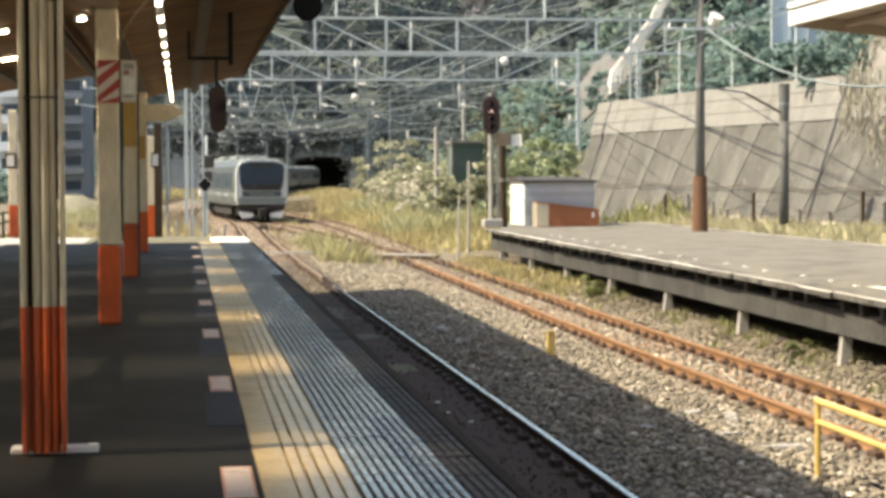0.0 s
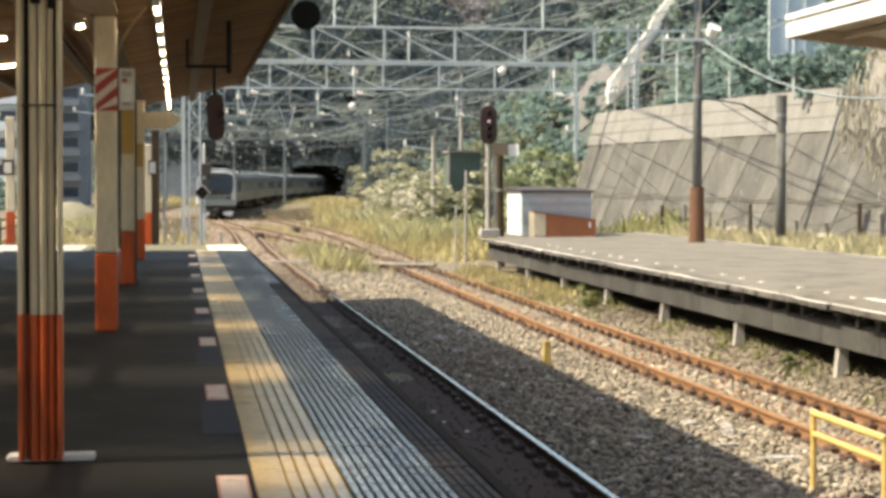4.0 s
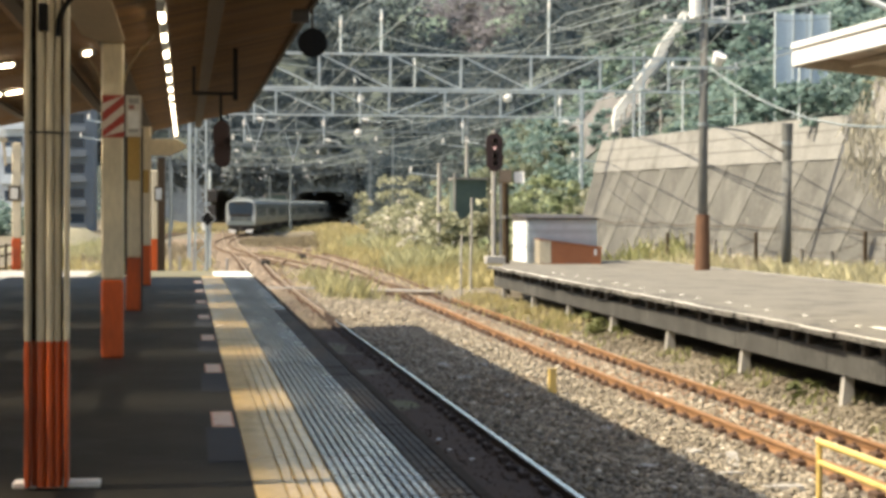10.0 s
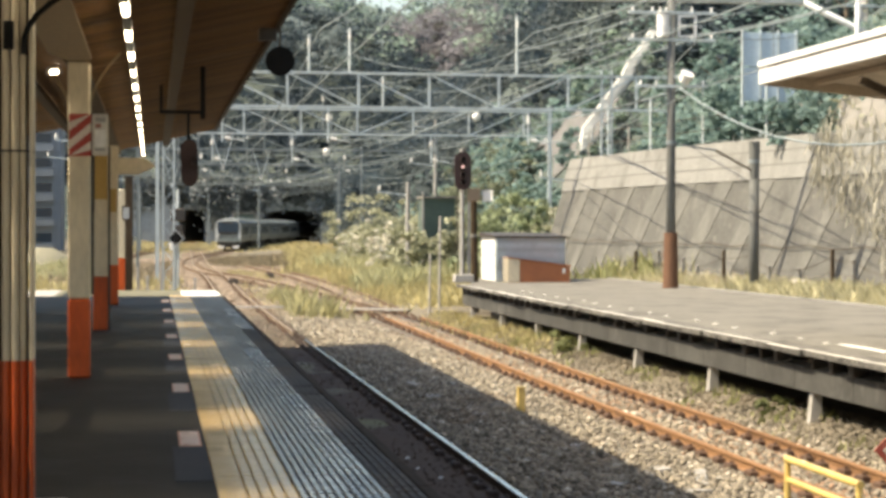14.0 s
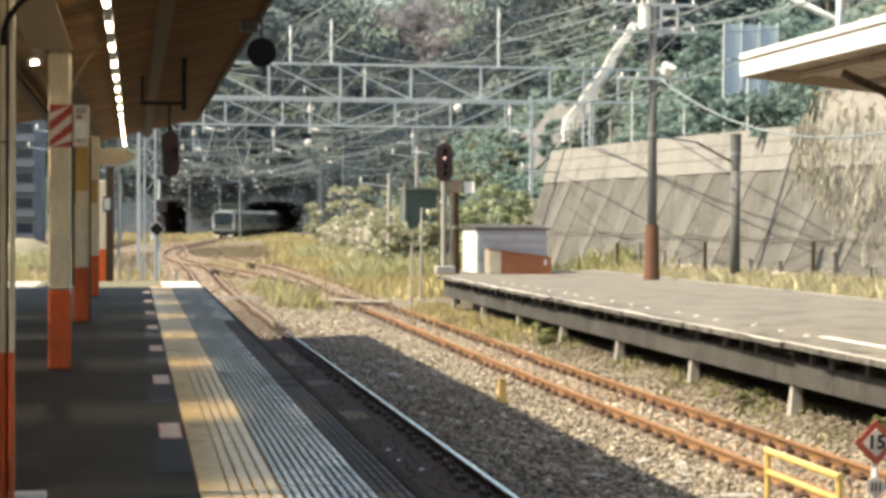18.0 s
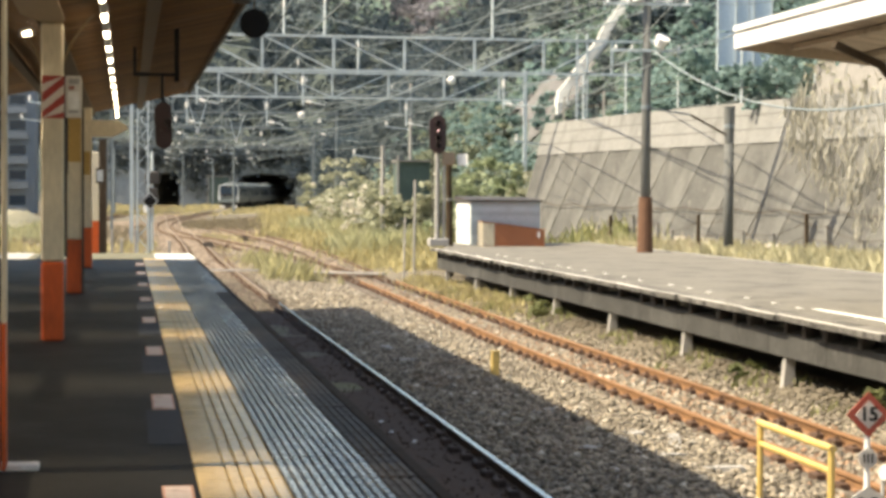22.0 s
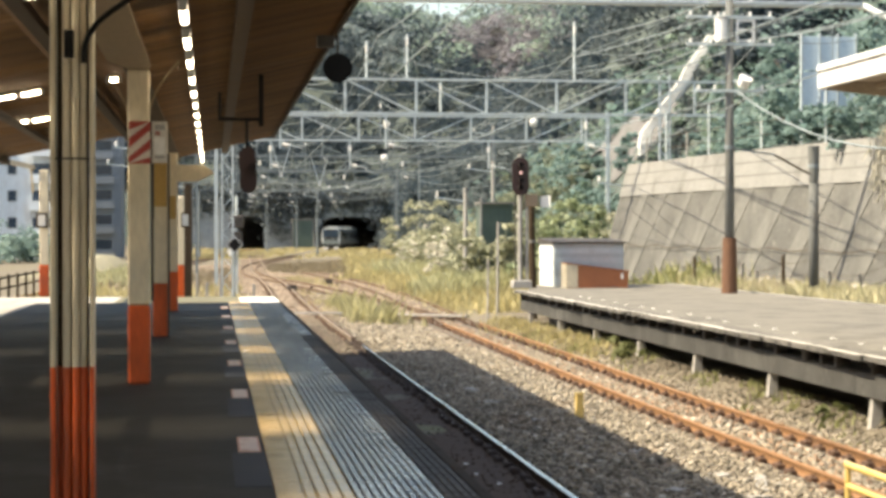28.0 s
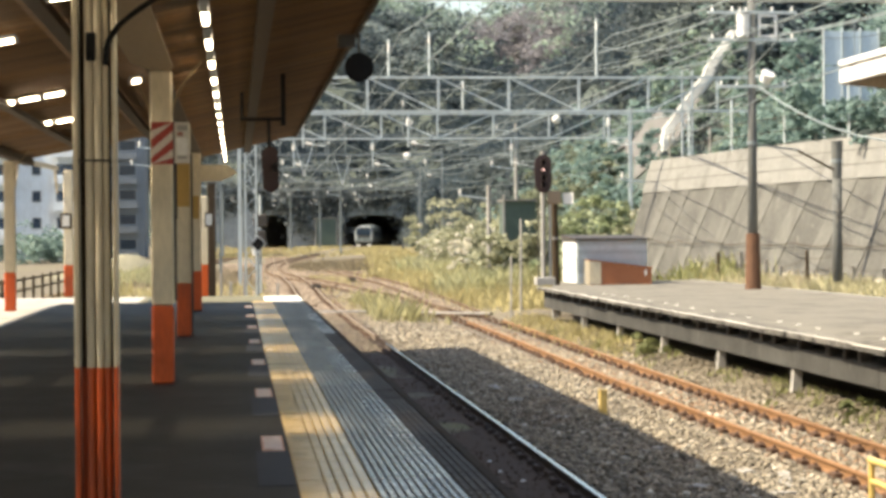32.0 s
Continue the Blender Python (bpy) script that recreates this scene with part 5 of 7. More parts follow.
sp = thing("speed_sign", (6.01, 15.0, -1.27), "red-edged diamond 15 sign above a pale 10 plate on a post", "railway sign")
part("post", Mesh().rod((0, 0.03, 0), (0, 0.03, 1.15), 0.027, n=8), WHITE, sp)
r = 0.19
part("diamond", Mesh().prism([(-r, 1.09), (0, 1.09 - r), (r, 1.09), (0, 1.09 + r)], "y", 0.0, 0.012), SIGN_RED, sp, "red diamond plate")
r = 0.118
part("diamond_face", Mesh().prism([(-r, 1.09), (0, 1.09 - r), (r, 1.09), (0, 1.09 + r)], "y", -0.004, 0.0), PALE_STRIPE, sp)
letters("15", 0.16, BLACK, sp, pose(0, -0.006, 1.09, 90, 0, 0))
part("small_plate", Mesh().prism([(0.085 * math.cos(q), 0.73 + 0.085 * math.sin(q)) for q in (math.pi * k / 4 + 0.39 for k in range(8))], "y", 0.0, 0.012), PAPER, sp)
for x in (-0.035, 0.0, 0.035):
    part("illegible_bar", Mesh().box(x - 0.008, x + 0.008, -0.004, 0, 0.69, 0.77), DARK_STEEL, sp)
part("lower_plate", Mesh().prism([(-0.19, 0.31), (-0.10, 0.16), (0.10, 0.16), (0.19, 0.31), (0.13, 0.42), (0.0, 0.50), (-0.13, 0.42)], "y", 0.0, 0.012), PAPER, sp, "pale lower plate")
letters("10", 0.235, BLACK, sp, pose(0, -0.004, 0.31, 90, 0, 0))
wl = thing("trackside_lamp", (6.22, 15.2, -1.27), "small white trackside fitting beside the speed sign", "lamp")
part("stem", Mesh().rod((0, 0, 0), (0, 0, 0.55), 0.02), GREY_PAINT, wl)
part("head", Mesh().rod((-0.02, -0.05, 0.58), (0.16, 0.02, 0.60), 0.06, n=10), WHITE, wl)

# point machines and detector boxes by the switches
for x, y, l in ((4.0, 97.1, 0.24), (6.51, 108.9, 0.24), (2.1, 74.2, 0.3)):
    t = thing("point_machine", (x, y, rail_z(y) - 0.16), "dark oily point machine bolted beside a switch", "point machine", "point machines")
    part("case", Mesh().box(-l, l, -0.25, 0.25, 0.05, 0.32, 0.04), DARK_STEEL, t)
    part("lid", Mesh().box(-l + 0.05, l - 0.05, -0.21, 0.21, 0.32, 0.37, 0.02), RUST_DEEP, t)
    part("foot", Mesh().box(-l - 0.1, l + 0.1, -0.3, 0.3, -0.02, 0.05), SLEEPER_WOOD, t)
    part("throw_rod", Mesh().rod((l, 0, 0.12), (l + 0.7, 0, 0.12), 0.03, n=6), RUST_DEEP, t)

# level strip of pale timbers across the tracks and loose planks in the ballast
for k, (xa, ya, xb, yb) in enumerate(((2.2, 67.9, 4.7, 67.6), (4.75, 67.2, 8.6, 64.6))):
    t = thing("crossing_timber", (0, 0, 0), "pale timber laid across the tracks", "timber")
    part("plank", Mesh().bar((xa, ya, RAIL + 0.03), (xb, yb, RAIL + 0.03), 0.35, 0.06), CONCRETE, t)
for x, y, l, a in ((5.35, 30.8, 1.1, 78), (5.9, 24.0, 1.2, 84), (6.2, 21.3, 1.4, 75), (5.0, 19.2, 1.3, 80), (5.75, 35.0, 1.0, 88)):
    t = thing("loose_plank", pose(x, y, -1.235, 0, 0, a), "weathered pale plank lying in the ballast", "plank")
    part("board", Mesh().box(-l / 2, l / 2, -0.07, 0.07, 0, 0.04, 0.006), CONCRETE, t)

rnd = random.Random(11)
for k in range(14):
    x, y = rnd.uniform(4.6, 6.3), rnd.uniform(19, 44)
    t = thing("flat_stone", (x, y, rail_z(y) - 0.12, rnd.uniform(-3, 3), rnd.uniform(-3, 3), rnd.uniform(0, 180)), "flat pale stone lying in the ballast", "stone", "flat stones")
    w, l = rnd.uniform(0.08, 0.14), rnd.uniform(0.14, 0.34)
    part("slab", Mesh().prism([(-w, -l), (w * 0.6, -l * 0.9), (w, l * 0.2), (w * 0.5, l), (-w * 0.8, l * 0.8)], "z", 0.0, 0.05), CONCRETE, t)


# ---- poles behind the platform opposite ----
def wire(m, a, b, sag, r, n=10):
    pts = []
    for k in range(n + 1):
        u = k / n
        p = Vector(a).lerp(Vector(b), u)
        p.z -= sag * 4 * u * (1 - u)
        pts.append(p)
    return m.pipe(pts, r, 5)


P1, P2 = (14.58, 53.2), (17.46, 54.5)  # the pole on the platform's rear edge and the short one behind it
p1 = thing("utility_pole", (*P1, 0.0), "grey concrete utility pole with a brown sleeve round its foot", "utility pole")
part("shaft", Mesh().rod((0, 0, 0), (0, 0, 8.3), 0.15, 0.105, n=16), POLE_CONCRETE, p1, smooth=True)
part("sleeve", Mesh().rod((0, 0, 0.0), (0, 0, 1.58), 0.23, 0.195, n=14), POLE_BAND, p1, "rusty brown sleeve")
for z, w in ((5.70, 1.02), (7.02, 1.28), (7.79, 1.28)):
    arm = part("crossarm", Mesh().box(-w, w, -0.14, -0.05, z, z + 0.08), GALV, p1)
    for x in (-w * 0.9, -w * 0.45, w * 0.45, w * 0.9):
        part("insulator", Mesh().rod((x, -0.095, z + 0.08), (x, -0.095, z + 0.2), 0.045, 0.03, n=8), INSULATOR, arm)
part("collar", Mesh().rod((0, 0, 4.08), (0, 0, 4.2), 0.152, n=14), GALV_FAR, p1)
part("strut", Mesh().bar((0, 0, 4.13), (1.4, 0.3, 3.95), 0.04, 0.05), GALV_FAR, p1)
part("strut", Mesh().bar((1.4, 0.3, 3.95), (2.7, 1.1, 3.42), 0.04, 0.055), BROWN_STEEL, p1)
tr = thing("transformer", (P1[0] - 0.29, P1[1] - 0.17, 7.13), "white transformer can hung on the pole", "transformer")
part("can", Mesh().rod((0, 0, 0), (0, 0, 0.64), 0.18, n=14), WHITE, tr)
part("lid", Mesh().rod((0, 0, 0.64), (0, 0, 0.68), 0.2, n=14), GREY_PAINT, tr)
for x in (-0.085, 0.085):
    part("bushing", Mesh().rod((x, 0, 0.68), (x, 0, 0.84), 0.03, n=8), INSULATOR, tr)
sw = thing("switch_frame", (P1[0] + 0.44, P1[1] - 0.09, 7.13), "white steel switch frame on the pole", "switchgear")
for x in (-0.24, 0.24):
    part("upright", Mesh().box(x - 0.035, x + 0.035, -0.035, 0.035, 0, 0.64), WHITE, sw)
for z in (0.0, 0.30, 0.58):
    part("bar", Mesh().box(-0.205, 0.205, -0.035, 0.035, z, z + 0.06), WHITE, sw)
lamp_ = thing("floodlight", (P1[0] + 0.32, P1[1] - 0.17, 5.86), "white floodlight on the pole", "floodlight")
part("head", Mesh().rod((0, 0, 0), (0.07, -0.17, 0.24), 0.145, 0.205, n=14), WHITE, lamp_)
part("bracket", Mesh().rod((-0.26, 0.085, 0.17), (0, 0, 0.12), 0.026), GALV, lamp_)

p2 = thing("utility_pole", (*P2, hill_z(*P2) - 0.2), "short dark concrete pole with a thicker head before the retaining wall", "utility pole")
zb = 0.2 - hill_z(*P2)
part("shaft", Mesh().rod((0, 0, 0), (0, 0, 3.8 + zb), 0.155, 0.135, n=16), POLE_CONCRETE, p2, smooth=True)
part("head", Mesh().rod((0, 0, 3.17 + zb), (0, 0, 4.26 + zb), 0.145, 0.175, n=14), POLE_CONCRETE, p2)
part("band", Mesh().rod((0, 0, 3.62 + zb), (0, 0, 3.73 + zb), 0.165, n=14), GALV_FAR, p2)
p3 = thing("utility_pole", (27.5, 72.0, 5.0), "pale concrete pole on the slope above the wall", "utility pole")
part("shaft", Mesh().rod((0, 0, -1.5), (0, 0, 6.5), 0.22, 0.17, n=14), CONCRETE, p3, smooth=True)
part("crossarm", Mesh().box(-0.9, 0.9, -0.2, -0.1, 5.4, 5.5), GALV, p3)

# fence of stakes and ropes along the foot of the wall
stakes = []
for k in range(22):
    y = 44 + k * 1.75
    x = float(np.interp(y, [34, 58, 72, 82], [p[0] for p in WALL_LINE])) - 1.0 - 0.15 * math.sin(k * 2.1)
    z = hill_z(x, y)
    h = 1.0 + 0.25 * math.sin(k * 1.7)
    t = thing("fence_post", (x, y, z - 0.05), ("dark wooden" if k % 4 == 1 else "pale concrete") + " fence post in the grass below the wall", "fence post", "fence posts")
    part("shaft", Mesh().box(-0.05, 0.05, -0.05, 0.05, 0, h + (0.2 if k % 4 == 1 else 0), 0.01), BROWN_STEEL if k % 4 == 1 else CONCRETE_DARK, t)
    stakes.append((x, y, z + h - 0.1))
rope = thing("fence_wire", (0, 0, 0), "slack dark wires strung along the fence posts", "wire")
for dz in (0.0, -0.4):
    line = []
    for a, b in zip(stakes, stakes[1:]):
        line += [(a[0] - 0.065 + (b[0] - a[0]) * u, a[1] + (b[1] - a[1]) * u, a[2] + (b[2] - a[2]) * u + dz - 0.24 * u * (1 - u)) for u in (0, 0.25, 0.5, 0.75)]
    part("strand", Mesh().pipe(line, 0.009, 5), BROWN_STEEL, rope)
rope2 = thing("hand_cable", (0, 0, 0), "dark cable looped along the retaining wall", "cable")
line = []
for k in range(45):
    y = 82 - k * 0.9
    x = float(np.interp(y, [34, 58, 72, 82], [p[0] for p in WALL_LINE])) + 0.36
    line.append((x, y, 1.35 - 0.005 * k - 0.12 * math.sin(math.pi * (k % 4) / 4)))
part("sheath", Mesh().pipe(line, 0.016, 5), BROWN_STEEL, rope2)


# ---- overhead line portals ----
def build_gantry(y, xl, xr, z, zl, zr, depth=1.42, panel=2.98, start=0.0, masts=(), metal=None, label="galvanised steel lattice portal carrying the overhead lines"):
    """A lattice beam across the tracks on two masts; z is its lower chord."""
    g = thing("line_gantry", (0, y, 0), label, "overhead line gantry", "line gantries")
    part("lower_chord", Mesh().box(xl, xr, -0.05, 0.05, z - 0.05, z + 0.05), metal, g)
    part("upper_chord", Mesh().box(xl, xr, -0.05, 0.05, z + depth - 0.05, z + depth + 0.05), metal, g)
    x, k = xl + start, 0
    while x < xr - 0.2:
        part("upright", Mesh().box(x - 0.05, x + 0.05, -0.045, 0.045, z + 0.05, z + depth - 0.05), metal, g)
        nx_ = x + panel
        if nx_ < xr:
            mid = (xl + xr) / 2
            a, b = ((x, z + depth), (nx_, z)) if x < mid else ((x, z), (nx_, z + depth))
            part("diagonal", Mesh().bar((a[0], 0.02, a[1]), (b[0], 0.02, b[1]), 0.05, 0.07), metal, g)
        x, k = nx_, k + 1
    for xm, zb in ((xl, zl), (xr if y > 90 else 19.1, zr)):
        legs = Mesh()
        if y > 90:
            legs.box(xm - 0.09, xm + 0.09, -0.09, 0.09, zb, z + depth + 0.3)
            part("mast", legs, metal, g)
            continue
        w = 0.22
        for dx in (-w, w):
            legs.box(xm + dx - 0.035, xm + dx + 0.035, -0.05, 0.05, zb, z + depth + 0.3)
        q, s = zb + 0.2, 1
        while q < z + depth - 0.5:
            legs.bar((xm - w * s, 0, q), (xm + w * s, 0, q + 0.5), 0.03, 0.04)
            q, s = q + 0.5, -s
        part("mast", legs, metal, g)
    for xm, h in masts:
        part("mast_extension", Mesh().rod((xm, 0, z + depth), (xm, 0, z + depth + h), 0.055, n=8), metal, g)
        part("insulator", Mesh().rod((xm, -0.1, z + depth + h - 0.5), (xm, -0.1, z + depth + h - 0.2), 0.06, n=8), INSULATOR, g)
    return g


def hanger(g, x, z, y, metal):
    """A cantilever with porcelain insulators below a beam."""
    h = part("drop_arm", Mesh().box(x - 0.04, x + 0.04, -0.04, 0.04, z - 1.5, z - 0.05), metal, g)
    part("arm", Mesh().rod((x, -0.05, z - 1.3), (x + 0.9, -0.05, z - 1.45), 0.025, n=6), metal, h)
    part("insulator", Mesh().rod((x + 0.1, -0.05, z - 1.3), (x + 0.36, -0.05, z - 1.36), 0.075, n=8), INSULATOR, h)
    part("insulator", Mesh().rod((x, 0.0, z - 0.6), (x, 0.0, z - 0.3), 0.085, n=8), INSULATOR, h)


GANTRIES = [(80.0, 0.62, 22.4, 6.78, 1.9, ((6.4, 1.6), (8.1, 1.9), (15.2, 2.5))), (101.0, 0.2, 21.0, 6.7, 1.5, ((4.0, 2.2), (12.0, 1.8))),
            (126.0, -1.0, 18.5, 6.9, 0.9, ((3.5, 2.6), (11.0, 2.4))), (158.0, -3.0, 17.0, 7.0, 2.0, ((2.0, 3.0), (9.0, 2.8), (14.5, 3.0))),
            (198.0, -4.0, 19.0, 7.2, 0.7, ((1.5, 3.4), (9.5, 3.0))), (242.0, -4.0, 23.0, 7.4, 1.7, ((3.0, 3.4), (14.0, 3.2))), (295.0, -3.0, 28.0, 7.6, 0.6, ((4.0, 3.0), (19.0, 3.0)))]
LINES_X = []
for k, (y, xl, xr, z, start, masts) in enumerate(GANTRIES):
    g = build_gantry(y, xl, xr, z, ground_z(xl, y) - 0.2, min(hill_z(xr, y), z - 1.0) - 0.3, start=start, masts=masts, depth=1.42 if k == 0 else 1.3, metal=GALV if k < 2 else GALV_FAR)
    xs_ = [line_one(y) + 0.2, train_x(y) if y > 110 else line_two(y), xl + 0.72 * (xr - xl)]
    for x in xs_:
        hanger(g, x - 0.6, z, y, GALV if k < 2 else GALV_FAR)
    LINES_X.append((y, xs_, z, xl, xr, masts))

# round white floodlights on the gantries
for x, y, z in ((16.94, 100.6, 7.67), (11.22, 125.6, 6.79)):
    t = thing("floodlight", (x, y, z), "round white floodlight fixed to a gantry", "floodlight")
    part("head", Mesh().loft([[(q * math.cos(a), -0.16 * j, q * math.sin(a)) for a in (2 * math.pi * i / 14 for i in range(14))] for j, q in ((-1, 0.1), (-0.5, 0.2), (0, 0.24), (0.6, 0.2), (1, 0.08))]), WHITE, t)
    part("bracket", Mesh().bar((0, 0.1, 0), (0, 0.42, 0.1), 0.06, 0.06), GALV, t)

# poles of the overhead line that stand on their own
for x, y, h, lab in ((17.3, 118.0, 7.5, "pale"), (13.2, 100.0, 5.4, "pale"), (22.0, 150.0, 9.0, "pale"), (-3.2, 96.0, 8.0, "dull"), (-5.5, 132.0, 8.5, "dull"), (-2.2, 170.0, 8.0, "dull"), (19.4, 88.0, 5.0, "dull"),
                     (12.2, 225.0, 8.0, "dull"), (1.0, 262.0, 8.0, "dull"), (8.5, 300.0, 8.5, "dull"), (13.5, 310.0, 8.0, "dull"), (-1.5, 225.0, 8.0, "dull")):
    t = thing("line_mast", (x, y, min(hill_z(x, y), 6) - 0.3), lab + " steel mast of the overhead line", "mast", "line masts")
    part("shaft", Mesh().rod((0, 0, 0), (0, 0, h), 0.14, 0.11, n=10), GALV_FAR if lab == "dull" else CONCRETE, t)
    part("bracket", Mesh().bar((0, 0, h - 0.7), (-1.6, 0, h - 0.5), 0.06, 0.08), GALV, t)
    part("insulator", Mesh().rod((-1.5, 0, h - 0.45), (-1.5, 0, h - 0.2), 0.07, n=8), INSULATOR, t)

# V-shaped hanging brackets seen below the beams
for x, y, z in ((3.6, 101.2, 5.4), (7.0, 126.2, 5.6), (1.5, 158.2, 5.8)):
    t = thing("vee_bracket", (x, y, z), "steel V bracket hung below a line gantry", "bracket")
    part("arm", Mesh().bar((-0.55, 0, 1.25), (0, 0, -0.6), 0.06, 0.06), GALV, t)
    part("arm", Mesh().bar((0.55, 0, 1.25), (0, 0, -0.6), 0.06, 0.06), GALV, t)
    part("insulator", Mesh().rod((0, 0, -0.65), (0, 0, -0.35), 0.08, n=8), INSULATOR, t)


# ---- wires ----
def build_wires():
    w = thing("overhead_wires", (0, 0, 0), "bare copper contact wires, carriers and feeders strung along the tracks", "overhead wires")
    spans = [(-14.0, [X1, X2, X2 + 1.5], 6.9, 0, 20, ()), (38.0, [X1 + 0.1, X2, X2 + 3.5], 6.9, 0, 20, ())] + LINES_X
    for (ya, xa, za, la, ra, ma), (yb, xb, zb, lb, rb, mb) in zip(spans, spans[1:]):
        for i, (p, q) in enumerate(zip(xa, xb)):
            contact, carrier, drops = Mesh(), Mesh(), Mesh()
            wire(contact, (p, ya, za - 2.35), (q, yb, zb - 2.35), 0.02, 0.013, 6)
            wire(carrier, (p, ya, za - 1.3), (q, yb, zb - 1.3), 0.75, 0.013, 10)
            n = max(4, int((yb - ya) / 5))
            for k in range(1, n):
                u = k / n
                x, y = p + (q - p) * u, ya + (yb - ya) * u
                top = za - 1.3 + (zb - za) * u - 0.75 * 4 * u * (1 - u)
                drops.rod((x, y, za - 2.35 + (zb - za) * u), (x, y, top), 0.007, n=4, caps=False)
            part("contact_wire", contact, WIRE, w)
            part("carrier_wire", carrier, WIRE, w)
            part("dropper_wire", drops, WIRE, w)["kind"] = "stuff"
    for (ya, xa, za, la, ra, ma), (yb, xb, zb, lb, rb, mb) in zip(LINES_X, LINES_X[1:]):
        for i in range(5):
            u = (0.08, 0.3, 0.52, 0.74, 0.93)[i]
            part("feeder", wire(Mesh(), (la + (ra - la) * u, ya, za + (1.7 if i % 2 else 0.1)), (lb + (rb - lb) * u, yb, zb + (1.6 if i % 2 else 0.1)), 0.9, 0.016, 10), WIRE, w)
        for (xm, h), (xn, h2) in zip(ma, mb):
            part("feeder", wire(Mesh(), (xm, ya, za + 1.3 + h), (xn, yb, zb + 1.3 + h2), 1.1, 0.018, 10), WIRE, w)
    return w


build_wires()
cables = thing("feeder_cables", (0, 0, 0), "grey feeder cables slung from the pole to the gantries", "cables")
for a, b, sag, r in (((14.75, 53.1, 5.73), (16.9, 28.8, 5.6), 2.1, 0.028), ((13.4, 53.1, 7.2), (6.4, 80, 8.6), 0.8, 0.012),
                     ((14.0, 53.1, 7.2), (8.1, 80, 9.0), 0.9, 0.012), ((15.1, 53.1, 8.0), (15.2, 80, 9.6), 0.7, 0.012), ((15.7, 53.1, 8.0), (26.5, 71.8, 10.9), 0.5, 0.012), ((15.7, 53.1, 7.2), (28.2, 71.8, 10.6), 0.6, 0.012),
                     ((13.4, 53.1, 8.0), (3.0, 101, 10.0), 1.6, 0.012), ((13.8, 53.1, 8.0), (12.0, 101, 9.6), 1.4, 0.012),
                     ((13.6, 53.1, 8.1), (17.9, 31, 11.5), 0.7, 0.012), ((15.3, 53.1, 8.1), (22.3, 31, 12.5), 0.7, 0.012), ((14.3, 53.1, 7.3), (20.0, 31, 10.5), 0.8, 0.012),
                     ((15.2, 80.2, 9.2), (24.0, 62, 12.0), 0.4, 0.03), ((0.7, 80.2, 8.3), (-7.0, 60, 9.0), 0.5, 0.012), ((6.0, 80.2, 6.9), (-3.0, 101, 7.2), 0.4, 0.012),
                     ((19.0, 80.2, 6.9), (9.0, 126, 6.8), 1.0, 0.012), ((14.0, 80.2, 6.8), (1.0, 126, 7.0), 1.2, 0.012), ((12.5, 80.2, 8.2), (-1.0, 158, 8.0), 2.0, 0.012)):
    part("cable", wire(Mesh(), a, b, sag, r, 14), WIRE, cables)
# siding wires and feeders that fan out over the platform opposite
for line in (((7.0, 158, 5.2), (11.5, 126, 5.65), (15.5, 101, 6.25), (15.9, 80, 6.2), (14.6, 53.3, 5.6)), ((10.7, 158, 5.2), (13.75, 126, 5.9), (17.1, 101, 6.55), (17.4, 80, 6.45), (15.9, 53.3, 6.0)),
             ((12.5, 126, 8.3), (17.1, 101, 8.1), (18.1, 80, 8.5), (15.6, 53.2, 7.25)), ((9.0, 158, 6.9), (14.6, 126, 7.4), (17.1, 101, 7.9), (16.2, 80, 7.7), (15.4, 53.2, 7.25), (14.1, 38, 6.3))):
    for a, b in zip(line, line[1:]):
        part("cable", wire(Mesh(), a, b, 0.12, 0.02, 8), WIRE, cables)


# ---- shunting signal and small posts beyond the platform end ----
ds = thing("shunting_signal", (0.90, 79.0, ground_z(0.9, 79)), "black diamond signal plate edged white on a thin post", "railway signal")
part("post", Mesh().rod((0, 0.05, 0), (0, 0.05, 2.3), 0.05, n=8), GALV_FAR, ds)
zc = 1.3 - ground_z(0.9, 79)
for r, y, mat_ in ((0.36, 0.0, GREY_PAINT), (0.29, -0.012, BLACK)):
    part("diamond_plate", Mesh().prism([(-r, zc), (0, zc - r), (r, zc), (0, zc + r)], "y", y - 0.01, y), mat_, ds)
sm = thing("signal_mast", (1.05, 84.0, ground_z(1, 84)), "grey signal mast with small heads beyond the platform", "railway signal")
part("post", Mesh().rod((0, 0, 0), (0, 0, 4.6), 0.06, n=8), GALV, sm)
for z, s in ((3.2, 0.32), (2.5, 0.24)):
    part("signal_head", Mesh().box(-s, s, -0.15, 0.0, z, z + 0.55, 0.05), DARK_STEEL, sm)
part("white_lamp", Mesh().box(-0.35, 0.0, -0.17, -0.02, 1.95, 2.3, 0.03), WHITE, sm)
for x, y, h in ((-1.2, 74, 1.7), (-0.6, 76, 1.4), (0.3, 72, 1.5), (-0.2, 70.5, 1.2), (1.6, 75, 1.0)):
    t = thing("marker_stake", (x, y, ground_z(x, y)), "thin weathered stake beside the tracks", "post", "stakes")
    part("shaft", Mesh().box(-0.05, 0.05, -0.05, 0.05, 0, h, 0.01), CONCRETE, t)


# ---- left side: fence, bank, apartment houses ----
fence = thing("track_fence", (0, 0, 0), "dark rail fence beyond the platform end", "fence")
for k in range(16):
    y = 56 + k * 3.0
    x = -8.3 + k * 0.05
    part("post", Mesh().box(x - 0.05, x + 0.05, y - 0.05, y + 0.05, ground_z(x, y), 0.15), BROWN_STEEL, fence)
for z in (0.05, -0.35):
    part("rail", Mesh().bar((-8.3, 56, z), (-7.55, 101, z), 0.05, 0.08), BROWN_STEEL, fence)
bank = Mesh()
